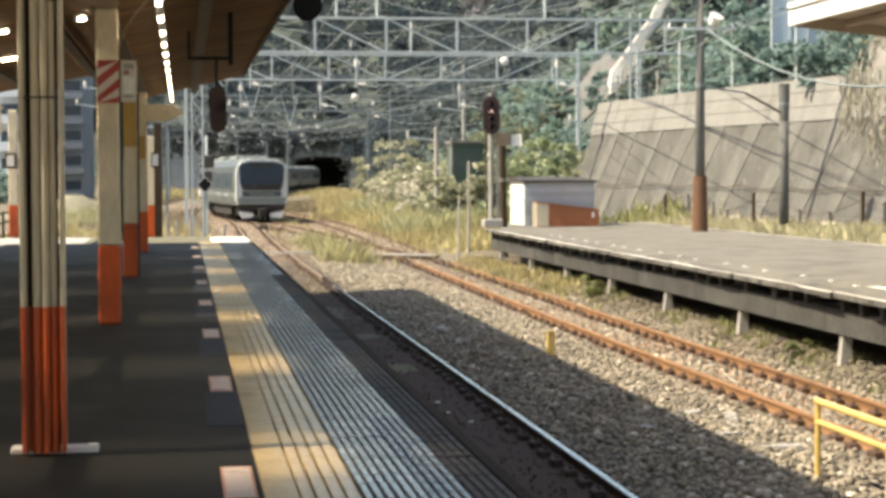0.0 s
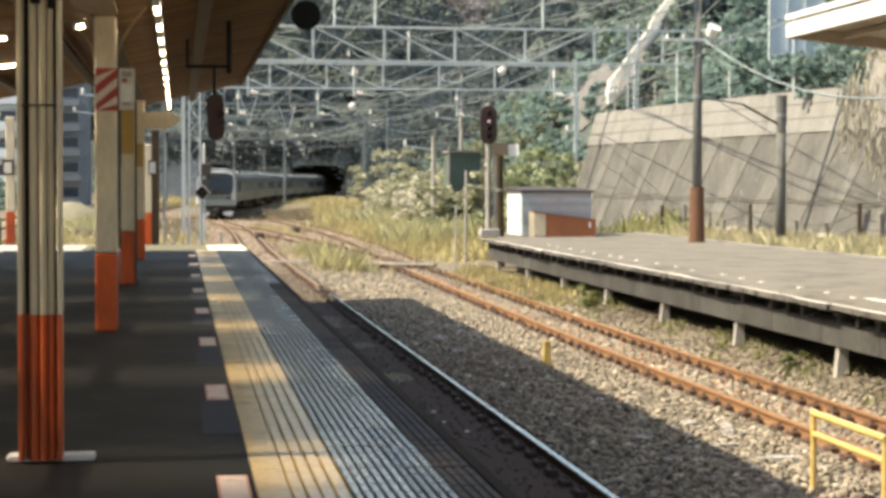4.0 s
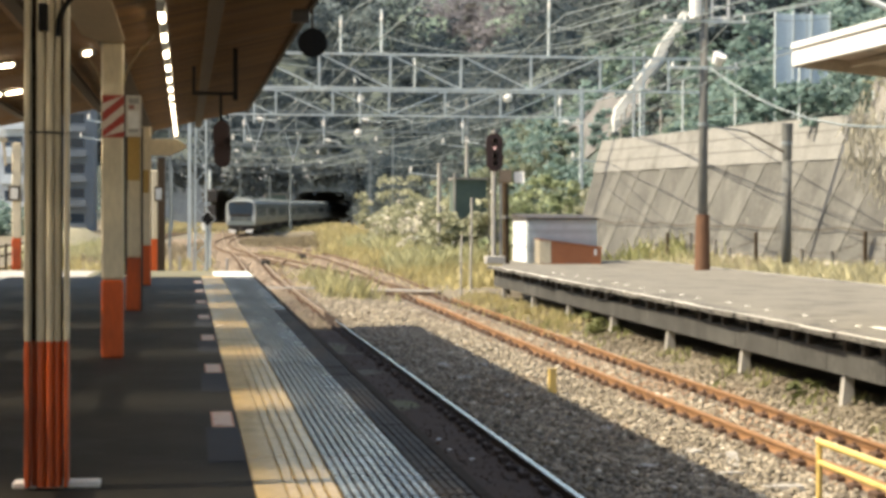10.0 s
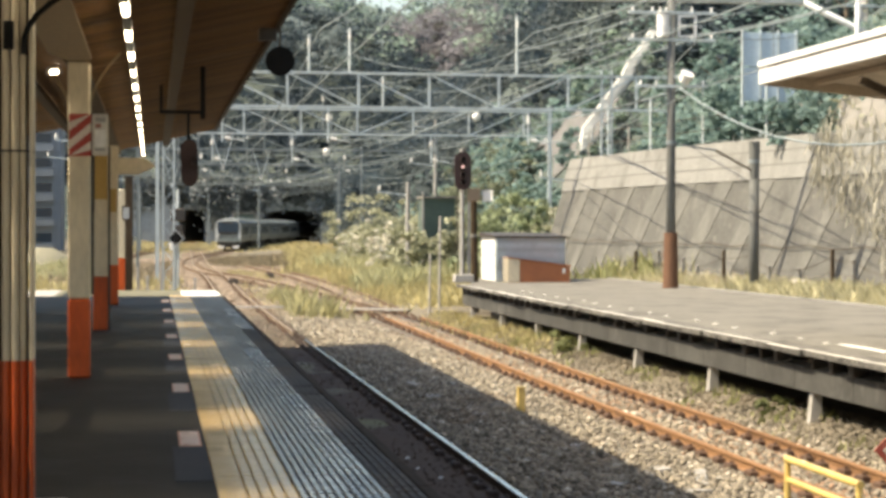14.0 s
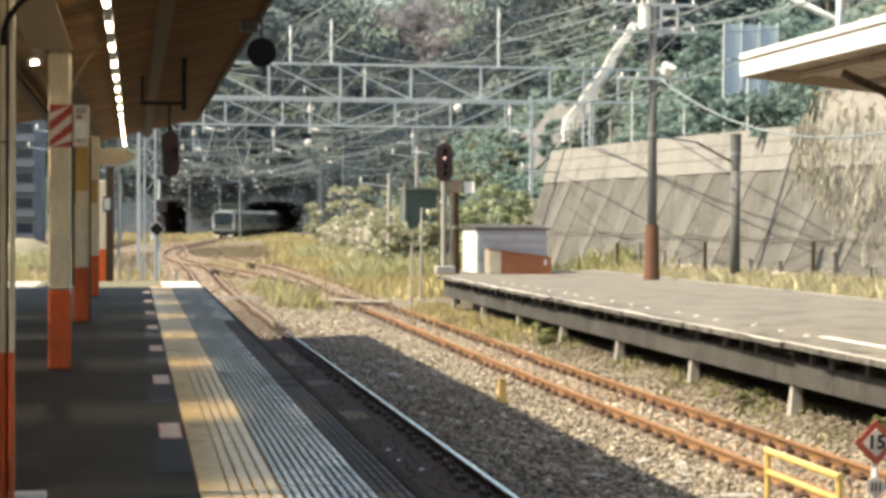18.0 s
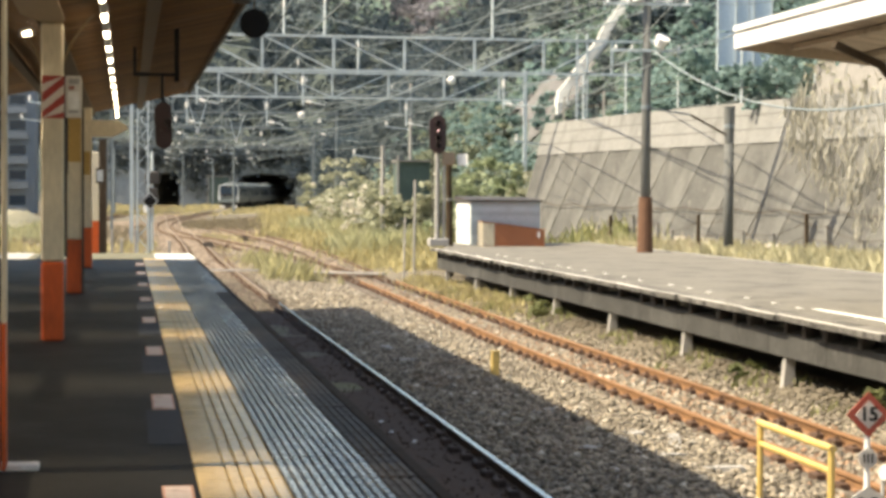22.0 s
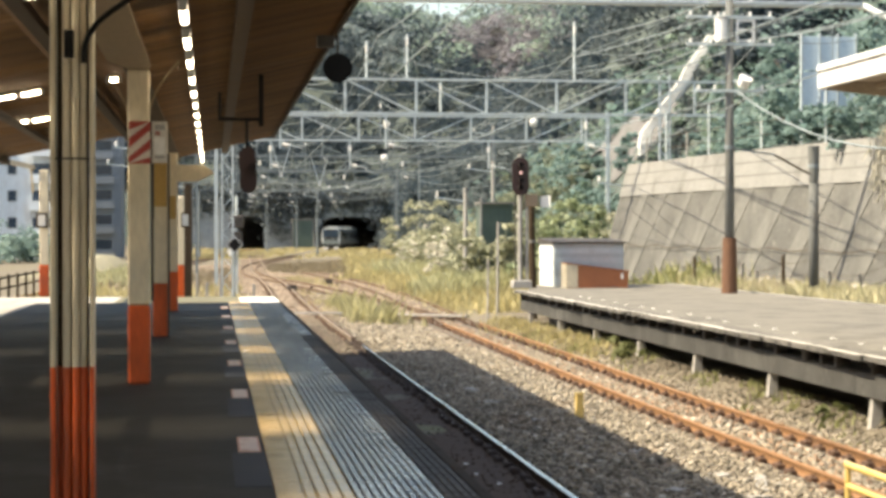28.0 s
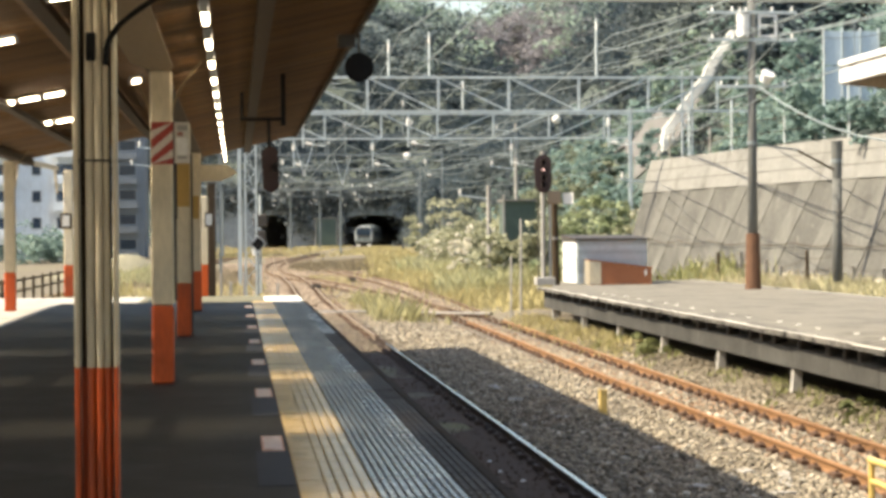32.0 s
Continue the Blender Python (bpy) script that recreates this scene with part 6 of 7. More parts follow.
prof = [(0, -1.4), (1.2, -0.5), (2.4, 0.05), (3.4, 0.25), (5.5, -1.5)]
for k in range(24):
    y = 128 + k * 2.2
    xo = -5.5 - (k - 12) ** 2 * 0.03
    bank.v += [(xo - a + noise.noise((y * 0.2, a, 1)) * 0.4, y, -1.4 + (b + 1.4) * math.sin(math.pi * k / 23) + noise.noise((y * 0.3, a, 4)) * 0.3) for a, b in prof]
bank.f = [(k * 5 + i, k * 5 + i + 1, (k + 1) * 5 + i + 1, (k + 1) * 5 + i) for k in range(23) for i in range(4)]
setting("embankment", bank, material("grassy_bank", (0.17, 0.155, 0.10), (0.28, 0.26, 0.18), 2.5, 0.95, bump=0.03, stain=(0.13, 0.14, 0.06), stain_scale=0.4), "sunlit dry grass bank beside the tracks", "bank", smooth=True)

FACADE = material("facade_paint", (0.62, 0.67, 0.72), (0.68, 0.73, 0.78), 0.5, 0.8, stain=(0.52, 0.52, 0.52), stain_scale=0.3, stretch=(1, 1, 0.3))
FACADE_GREY = material("grey_facade", (0.22, 0.25, 0.28), (0.28, 0.31, 0.34), 0.5, 0.8, stain=(0.18, 0.2, 0.22), stain_scale=0.3)


def apartment(name_at, w, d, storeys, mat_, label, cols):
    b = thing("apartment_building", name_at, label, "building")
    h = storeys * 3.0 + 0.8
    part("wall", Mesh().box(-w, 0, 0, d, 0, h), mat_, b)
    part("roof", Mesh().box(-w - 0.2, 0.2, -0.2, d + 0.2, h, h + 0.35), GREY_PAINT, b)
    for s in range(storeys):
        for c in range(cols):
            x = -1.6 - c * (w - 2.0) / max(1, cols - 1) * 0.98 if cols > 1 else -w / 2
            wide = 1.5 if c % 2 == 0 else 0.75
            z = 1.1 + 3.0 * s
            win = part("window", Mesh().box(x - wide, x + wide * 0.4, -0.05, -0.002, z, z + 1.3), GREY_PAINT, b)
            part("pane", Mesh().box(x - wide + 0.08, x + wide * 0.4 - 0.08, -0.065, -0.051, z + 0.08, z + 1.22), GLASS_DARK, win)
            if c % 2 == 0:
                part("balcony", Mesh().box(x - wide - 0.2, x + wide * 0.4 + 0.2, -0.9, -0.07, z - 1.0, z - 0.15), mat_, b)
    return b


apartment(pose(-16.9, 218, -1.5, 0, 0, -4), 16.0, 11.0, 6, FACADE, "white six-storey apartment building with dark windows", 5)
apartment((-11.0, 236, -1.0), 6.5, 10.0, 7, FACADE_GREY, "tall grey apartment building behind the tracks", 3)


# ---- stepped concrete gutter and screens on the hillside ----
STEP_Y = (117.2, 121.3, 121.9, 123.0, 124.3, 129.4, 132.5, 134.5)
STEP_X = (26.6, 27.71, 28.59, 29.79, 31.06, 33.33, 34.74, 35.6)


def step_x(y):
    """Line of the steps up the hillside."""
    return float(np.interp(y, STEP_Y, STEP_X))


STEP_CONCRETE = material("sunlit_steps", (0.52, 0.52, 0.50), (0.66, 0.66, 0.63), 0.8, 0.9, stain=(0.40, 0.40, 0.37), stain_scale=0.5, vary=0.12)
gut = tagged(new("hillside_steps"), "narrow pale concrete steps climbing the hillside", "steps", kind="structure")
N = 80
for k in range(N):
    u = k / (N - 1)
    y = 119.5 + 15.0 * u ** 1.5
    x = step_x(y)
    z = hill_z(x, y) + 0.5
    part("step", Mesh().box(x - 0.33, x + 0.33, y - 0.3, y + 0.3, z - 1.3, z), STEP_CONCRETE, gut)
sheet = thing("covered_pile", (27.4, 120.5, hill_z(27.4, 120.5) - 0.1), "white plastic sheet over a pile on the slope", "tarpaulin")
part("cover", Mesh().loft([[(-0.55 * k, -0.5, 0), (0.6 * k, -0.5, 0.1), (0.45 * k, 0, 0.85 * k), (-0.2 * k, 0.4, 0.75 * k)] for k in (0.7, 1.0)]), WHITE, sheet)

# bare pale earth left of the steps
BARE_EARTH = material("bare_earth", (0.095, 0.092, 0.09), (0.155, 0.15, 0.146), 0.7, 0.97, bump=0.05, stain=(0.09, 0.10, 0.08), stain_scale=0.5)
bare_slope = Mesh()
BX, BY = np.arange(25.2, 29.6, 0.55), np.arange(119, 138, 1.0)
for y in BY:
    for x in BX:
        xs = x + 0.16 * (y - 119) * 0.5 + 0.5 * noise.noise((x * 0.5, y * 0.3, 9.0))
        bare_slope.v.append((xs, y, hill_z(xs, y) + 0.15 + 0.35 * noise.noise((xs * 0.9, y * 0.7, 2.0))))
nb = len(BX)
bare_slope.f = [(j * nb + i, j * nb + i + 1, (j + 1) * nb + i + 1, (j + 1) * nb + i) for j in range(len(BY) - 1) for i in range(nb - 1)]
setting("bare_slope", bare_slope, BARE_EARTH, "bare pale earth on the slope beside the steps", "slope", smooth=True)

# pale rock face that rises over the near end of the wall
ROCK = material("pale_rock", (0.165, 0.156, 0.142), (0.265, 0.25, 0.228), 0.9, 0.95, bump=0.05, stain=(0.10, 0.09, 0.072), stain_scale=0.5)
rock = Mesh()
RN = 25
for i in range(RN):
    y = 58.5 - 22 * i / (RN - 1)
    x0 = float(np.interp(y, [34, 58, 72, 82], [p[0] for p in WALL_LINE])) + 1.75
    for j in range(9):
        z = 4.6 + 0.55 * j * min(1, (i + 1) / 4)
        q = noise.noise((y * 0.6, z * 0.7, 2.0)) * 0.5 + noise.noise((y * 1.9, z * 2.1, 5.0)) * 0.18
        rock.v.append((x0 + 0.38 * (z - 4.6) + q, y, z))
rock.f = [(i * 9 + j, i * 9 + j + 1, i * 9 + j + 10, i * 9 + j + 9) for i in range(RN - 1) for j in range(8)]
setting("rock_face", rock, ROCK, "pale weathered rock face above the retaining wall", "rock", smooth=True)
scr = thing("panel_screen", (20.7, 66.0, 4.8), "blue-grey panel screen on posts above the retaining wall", "screen")
SCREEN = material("screen_panel", (0.48, 0.57, 0.65), (0.56, 0.65, 0.72), 0.8, 0.35)
for k in range(4):
    part("post", Mesh().box(k * 0.66 - 0.035, k * 0.66 + 0.035, -0.05, 0.05, 0, 4.0), GALV, scr)
for k in range(3):
    for j in range(2):
        part("panel", Mesh().box(k * 0.66 + 0.04, k * 0.66 + 0.62, -0.02, 0.02, 1.45 + j * 1.25, 2.65 + j * 1.25), SCREEN, scr)
rail_f = thing("hillside_railing", (0, 0, 0), "galvanised railing along the top of the retaining wall", "railing")
pr = []
for k in range(15):
    y = 82 - k * 2.6
    x = float(np.interp(y, [34, 58, 72, 82], [p[0] for p in WALL_LINE])) + 2.3
    part("post", Mesh().rod((x, y, 4.6), (x, y, 6.9 if k % 2 else 5.9), 0.045, n=6), GALV if k % 2 else CONCRETE, rail_f)
    pr.append((x, y))
for z in (5.85, 5.35):
    m = Mesh()
    part("rail", m.pipe([(*q, z) for q in pr], 0.016), BROWN_STEEL, rail_f)

PIPE_WHITE = material("pale_pipe", (0.56, 0.60, 0.61), (0.66, 0.70, 0.71), 1.0, 0.5, stain=(0.46, 0.48, 0.47), stain_scale=0.8)
pg = thing("pipe_gantry", (0, 58.0, 0), "pale tubular portal beam high over the tracks with a sloping end", "overhead line gantry", "line gantries")
part("beam", Mesh().rod((-9.2, 0, 8.82), (20.15, 0, 8.82), 0.1, n=12), PIPE_WHITE, pg, smooth=True)
part("sloping_end", Mesh().rod((20.15, 0, 8.82), (23.6, 0, 7.25), 0.1, n=12), PIPE_WHITE, pg, smooth=True)
part("mast", Mesh().rod((-9.2, 0, -1.3), (-9.2, 0, 9.1), 0.12, n=12), PIPE_WHITE, pg, smooth=True)
part("mast", Mesh().rod((21.85, -0.16, 4.4), (21.9, -0.16, 10.4), 0.085, n=12), PIPE_WHITE, pg, smooth=True)
part("mast", Mesh().rod((23.6, 0, hill_z(23.6, 58.0) - 0.4), (23.6, 0, 7.35), 0.09, n=12), PIPE_WHITE, pg, smooth=True)
for x in (3.4, 7.7, 12.5, 16.6):
    part("insulator", Mesh().rod((x, 0, 8.92), (x, 0, 9.25), 0.07, n=8), INSULATOR, pg)

p4 = thing("utility_pole", (17.6, 30.0, hill_z(17.6, 30.0) - 0.2), "grey concrete utility pole behind the platform opposite", "utility pole")
part("shaft", Mesh().rod((0, 0, 0), (0, 0, 7.6), 0.17, 0.13, n=14), POLE_CONCRETE, p4, smooth=True)


# ---- stones, grass, leaves ----
RNG = np.random.default_rng(7)


def scatter_mesh(centres, shape, faces, corners, scales, mat_, name, tilt=1.0, squash=(1, 1, 1)):
    """Copies of a small shape, each turned and stretched at random, in one mesh."""
    n, v = len(centres), len(shape)
    a, b, c = RNG.uniform(0, 2 * np.pi, n), RNG.uniform(-0.9, 0.9, n) * tilt, RNG.uniform(-0.9, 0.9, n) * tilt
    ca, sa, cb, sb, cc, sc = np.cos(a), np.sin(a), np.cos(b), np.sin(b), np.cos(c), np.sin(c)
    z0, o = np.zeros(n), np.ones(n)
    rz = np.stack([np.stack([ca, -sa, z0], -1), np.stack([sa, ca, z0], -1), np.stack([z0, z0, o], -1)], 1)
    rx = np.stack([np.stack([o, z0, z0], -1), np.stack([z0, cb, -sb], -1), np.stack([z0, sb, cb], -1)], 1)
    ry = np.stack([np.stack([cc, z0, sc], -1), np.stack([z0, o, z0], -1), np.stack([-sc, z0, cc], -1)], 1)
    rot = rz @ rx @ ry
    p = np.asarray(shape)[None] * scales[:, None, None] * (1 + RNG.uniform(-0.25, 0.25, (n, v, 3)))
    p = np.einsum("nij,nvj->nvi", rot, p) * np.asarray(squash) + centres[:, None]
    idx = (np.asarray(faces).ravel()[None] + (np.arange(n) * v)[:, None]).ravel()
    return raw(name, p.reshape(-1, 3), corners, idx, mat_)


OCTA = [(1, 0, 0), (-1, 0, 0), (0, 1, 0), (0, -1, 0), (0, 0, 0.8), (0, 0, -0.8)]
OCTA_F = [(0, 2, 4), (2, 1, 4), (1, 3, 4), (3, 0, 4), (2, 0, 5), (1, 2, 5), (3, 1, 5), (0, 3, 5)]


def ballast(name, x0, x1, y0, y1, count, size, label, mat_=BALLAST, lift=0.0):
    x, y = RNG.uniform(x0, x1, count), y0 + (y1 - y0) * RNG.uniform(0, 1, count) ** 1.25
    z = np.array([rail_z(b) for b in y]) - 0.165 + lift + RNG.uniform(-0.015, 0.05, count)
    # the bed is heaped between the tracks
    z += 0.06 * np.exp(-((x - 5.3) / 0.9) ** 2)
    if y1 < 64:
        z += 0.28 * np.clip((x - 8.25) / 0.9, 0, 1)
    keep = np.ones(count, bool)
    for c in (X1, X2):
        for s in (-0.566, 0.566):
            keep &= np.abs(x - c - s) > (0.19 if c == X2 else 0.09)
    cen = np.stack([x, y, z], -1)[keep]
    me = scatter_mesh(cen, OCTA, OCTA_F, 3, RNG.uniform(0.6, 1.35, len(cen)) * size, mat_, name, squash=(1, 1, 0.75))
    return tagged(new(name, me), label, "ballast", kind="stuff")


BALLAST_PALE = material("pale_ballast", (0.36, 0.325, 0.265), (0.54, 0.50, 0.42), 2.0, 0.95, bump=0.01, stain=(0.26, 0.20, 0.14), stain_scale=0.9, island=0.4)
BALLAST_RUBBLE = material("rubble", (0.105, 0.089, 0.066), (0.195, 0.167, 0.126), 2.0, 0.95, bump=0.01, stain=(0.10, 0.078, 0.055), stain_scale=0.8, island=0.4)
bed = Mesh()
for a in range(-30, 96, 2):
    for x0, x1 in ((4.0, 4.3), (4.3, 5.3), (5.3, 6.3), (6.3, 8.75)):
        def bz(x, y):
            return rail_z(y) - 0.15 + 0.06 * math.exp(-((x - 5.3) / 0.9) ** 2)
        bed.add([(x0, a, bz(x0, a)), (x1, a, bz(x1, a)), (x1, a + 2, bz(x1, a + 2)), (x0, a + 2, bz(x0, a + 2))], [(0, 1, 2, 3)])
near_bed = Mesh()
for a in range(-30, 96, 2):
    near_bed.add([(1.52, a, rail_z(a) - 0.142), (4.0, a, rail_z(a) - 0.142), (4.0, a + 2, rail_z(a + 2) - 0.142), (1.52, a + 2, rail_z(a + 2) - 0.142)], [(0, 1, 2, 3)])
setting("ballast_bed_near", near_bed, BALLAST_DARK, "dark brown stone bed under the near track", "ballast")
setting("ballast_bed", bed, BALLAST_BED, "packed stone bed under the tracks", "ballast")
ballast("ballast_stones", 8.5, 9.7, 13.5, 60, 11000, 0.04, "dirty stone rubble below the platform opposite", BALLAST_RUBBLE)
ballast("ballast_stones", 3.95, 8.7, 13.5, 48, 50000, 0.042, "pale grey-brown crushed stone ballast between the tracks")
ballast("ballast_stones", 4.0, 8.6, 13.5, 60, 1500, 0.06, "larger pale stones among the ballast", BALLAST_PALE)
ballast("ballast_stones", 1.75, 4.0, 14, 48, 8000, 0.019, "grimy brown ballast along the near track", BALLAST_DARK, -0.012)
ballast("ballast_stones", X2 - 0.5, X2 + 0.5, 13.5, 66, 9000, 0.034, "rust-stained stones between the rails", BALLAST_RUST, -0.005)
ballast("ballast_stones", X2 - 0.95, X2 + 0.95, 13.5, 60, 5000, 0.034, "rust-stained stones along the rails", BALLAST_RUST, -0.01)
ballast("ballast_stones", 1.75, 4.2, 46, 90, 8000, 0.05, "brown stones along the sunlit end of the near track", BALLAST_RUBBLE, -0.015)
ballast("ballast_stones", 4.2, 9.0, 44, 90, 22000, 0.05, "pale grey-brown crushed stone ballast in the station throat")

YARD_STONE = material("pinkish_stones", (0.16, 0.122, 0.092), (0.34, 0.27, 0.205), 0.7, 0.95, bump=0.01, stain=(0.11, 0.075, 0.055), stain_scale=0.35, island=0.45)
ys_ = RNG.uniform(0, 1, 26000) ** 1.2 * 110 + 68
xs_ = RNG.uniform(0, 1, 26000) * (9.2 + 0.05 * (ys_ - 68)) - 1.2
on = np.array([all(abs(x - c - s) > 0.14 for c in (line_one(y), train_x(y), line_far(y)) for s in (-0.566, 0.566)) for x, y in zip(xs_, ys_)])
cen = np.stack([xs_, ys_, np.array([rail_z(b) for b in ys_]) - 0.135], -1)[on]
tagged(new("yard_stones", scatter_mesh(cen, OCTA, OCTA_F, 3, RNG.uniform(0.5, 1.5, len(cen)) * 0.08, YARD_STONE, "yard_stones", squash=(1, 1, 0.7))), "loose brown stones over the ground by the diverging tracks", "stones", kind="stuff")

REED_PALE = leafy("bleached_grass", (0.42, 0.385, 0.23), (0.56, 0.52, 0.34), 0.6, 0.35, 0.35, (0.30, 0.31, 0.14), 0.4)
REED_LOW = leafy("yellow_weeds", (0.34, 0.32, 0.16), (0.48, 0.445, 0.25), 0.5, 0.4, 0.35)
BLADE = [(-0.5, 0, 0), (0.5, 0, 0), (0.35, 0.12, 0.6), (-0.1, 0.35, 1.0)]


def grass(name, spots, per, height, spread, mat_, label, width=0.03, lift=0.0):
    """Tufts of blades; spots are (x, y) places on the ground."""
    spots = np.asarray(spots)
    n = len(spots) * per
    base = np.repeat(spots, per, 0) + RNG.normal(0, spread, (n, 2))
    z = np.array([hill_z(a, b) for a, b in base]) - 0.03 + lift
    h = RNG.uniform(0.45, 1.15, n) * np.repeat(RNG.uniform(0.6, 1.3, len(spots)), per) * height
    ang, lean = RNG.uniform(0, 2 * np.pi, n), RNG.uniform(0.05, 0.75, n)
    c, s = np.cos(ang), np.sin(ang)
    b = np.asarray(BLADE)
    w = width * RNG.uniform(0.6, 1.5, n)
    px, py, pz = b[:, 0][None] * w[:, None], b[:, 1][None] * (lean * h)[:, None] * 2.2, b[:, 2][None] * h[:, None]
    p = np.stack([px * c[:, None] - py * s[:, None] + base[:, :1], px * s[:, None] + py * c[:, None] + base[:, 1:], pz + z[:, None]], -1)
    idx = (np.arange(4)[None] + 4 * np.arange(n)[:, None]).ravel()
    return tagged(new(name, raw(name, p.reshape(-1, 3), 4, idx, mat_)), label, "grass", kind="stuff")


def spots_in(count, x0, x1, y0, y1, ok=None):
    out = []
    while len(out) < count:
        x, y = RNG.uniform(x0, x1), RNG.uniform(y0, y1)
        if ok is None or ok(x, y):
            out.append((x, y))
    return out


def clear_of_tracks(x, y):
    return all(abs(x - f(y)) > 1.0 for f in (line_one, line_two)) and abs(x - (train_x(y) if y > 64 else line_two(y))) > 1.1


grass("dry_grass", spots_in(1500, 8.6, 17, 64, 118, lambda x, y: clear_of_tracks(x, y) and x > 8.9 + (y - 64) * 0.012), 12, 0.52, 0.4, GRASS_DRY, "tall dry yellow grass beyond the platform end", 0.045)
grass("dry_grass", spots_in(1000, 3, 20, 118, 215, lambda x, y: x > max(train_x(y) + 1.8, 0.072 * y - 0.3)), 10, 0.5, 0.5, GRASS_DRY, "pale dry grass along the tracks", 0.09)
grass("dry_grass", spots_in(900, -8, 26, 215, 343, lambda x, y: abs(x - train_x(y)) > 1.9), 8, 0.4, 0.7, GRASS_DRY, "dry grass before the tunnels", 0.13)
grass("dry_grass", spots_in(1000, 15.7, 20.5, 38, 82, lambda x, y: x < np.interp(y, [34, 58, 72, 82], [p[0] for p in WALL_LINE]) - 0.05), 13, 0.46, 0.3, REED_PALE, "pale dry grass along the foot of the retaining wall", 0.04)
grass("green_weeds", spots_in(75, 4.6, 6.6, 60, 78, clear_of_tracks), 11, 0.68, 0.10, REED_LOW, "green weeds growing in the ballast", 0.04)
grass("green_weeds", spots_in(70, 8.35, 9.3, 16, 57), 22, 0.2, 0.11, GRASS_GREEN, "small weeds along the foot of the platform opposite", 0.03)
grass("dry_grass", spots_in(240, 8.3, 9.2, 42, 60), 9, 0.24, 0.15, GRASS_DRY, "dry grass along the foot of the platform opposite", 0.03)
grass("green_weeds", spots_in(260, 14, 18, 64, 110), 12, 0.9, 0.3, GRASS_GREEN, "green weeds below the slope", 0.05)
grass("dry_grass", spots_in(350, -7.5, 1.2, 54, 100, clear_of_tracks), 12, 0.5, 0.25, GRASS_DRY, "dry grass beyond the near platform", 0.04)
grass("dry_grass", spots_in(160, 3.6, 6.6, 68, 125, clear_of_tracks), 7, 0.28, 0.25, GRASS_DRY, "sparse dry grass between the diverging tracks", 0.035)


LEAF_QUAD = [(-0.5, -0.35, 0), (0.5, -0.35, 0.1), (0.5, 0.35, 0), (-0.5, 0.35, 0.1)]


def leaf_points(centre, r, h, n):
    """Points for leaves over a lumpy crown made of several uneven boughs."""
    k = max(4, int(5 + r))
    lobes = RNG.normal(0, 1, (k, 3)) * (0.48 * r, 0.48 * r, 0.26 * h) + (0, 0, 0.55 * h)
    rad = RNG.uniform(0.28, 0.55, k) * r
    which = RNG.integers(0, k, n)
    d = RNG.normal(0, 1, (n, 3))
    d /= np.linalg.norm(d, axis=1, keepdims=True)
    d[:, 2] = np.where(RNG.uniform(0, 1, n) < 0.7, np.abs(d[:, 2]), d[:, 2])
    return lobes[which] + d * (rad[which] * RNG.uniform(0.7, 1.08, n))[:, None] * (1, 1, 0.8) + centre


def woodland(name, places, leaves, leaf, mat_, label, category="trees"):
    pts = np.concatenate([leaf_points(np.array((x, y, hill_z(x, y) - 0.3)), r, h, leaves) for x, y, r, h in places])
    me = scatter_mesh(pts, LEAF_QUAD, [(0, 1, 2, 3)], 4, RNG.uniform(0.6, 1.4, len(pts)) * leaf, mat_, name)
    return tagged(new(name, me), label, category, kind="stuff")


def hill_spots(count, x0, x1, y0, y1, r0, r1, over=2.0):
    out = []
    while len(out) < count:
        x, y = RNG.uniform(x0, x1), RNG.uniform(y0, y1)
        if hill_z(x, y) - ground_z(x, y) > over and not (84 < y < 142 and 0.196 < x / y < 0.262 and x < 32) and not (95 < y < 134 and 0.222 < x / y < 0.281) and not (86 < y < 140 and 0.222 < x / y < 0.281 and RNG.uniform(0, 1) < 0.8):
            r = RNG.uniform(r0, r1)
            out.append((x, y, r, r * RNG.uniform(1.1, 1.9)))
    return out


REED = leafy("pale_reeds", (0.36, 0.35, 0.19), (0.50, 0.48, 0.29), 0.4, 0.4, 0.3, (0.25, 0.29, 0.13), 0.4)
LEAF_NEAR = leafy("near_leaves", (0.10, 0.115, 0.045), (0.18, 0.19, 0.08), 0.6, 0.4, 0.3)
LEAF_VINE = leafy("bright_vines", (0.20, 0.25, 0.135), (0.37, 0.41, 0.26), 0.5, 0.4, 0.4, (0.20, 0.24, 0.11), 0.4)
LEAF_OLIVE = leafy("olive_leaves", (0.10, 0.118, 0.075), (0.23, 0.255, 0.175), 0.2, 0.4, 0.3)
# greyed and lightened to carry the haze before the portals
LEAF_GREY = leafy("grey_creeper", (0.10, 0.118, 0.12), (0.21, 0.232, 0.228), 0.3, 0.4, 0.35)
# lit copies of the leaf tone: sun on the crowns put into colour
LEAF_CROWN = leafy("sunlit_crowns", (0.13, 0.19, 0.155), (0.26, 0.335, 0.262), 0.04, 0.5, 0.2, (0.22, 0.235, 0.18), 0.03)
# ridge leaves paled further, so the colour carries sun and distance haze
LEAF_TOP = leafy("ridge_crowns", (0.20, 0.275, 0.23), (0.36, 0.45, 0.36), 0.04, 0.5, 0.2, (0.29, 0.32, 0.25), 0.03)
# leaf tone darkened and blued to carry the slopes' shade
LEAF_SHADE = leafy("shaded_leaves", (0.018, 0.032, 0.046), (0.045, 0.068, 0.082), 0.03, 0.3, 0.2)
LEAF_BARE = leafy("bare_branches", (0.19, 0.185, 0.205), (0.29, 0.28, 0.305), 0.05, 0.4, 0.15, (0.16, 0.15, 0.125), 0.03)
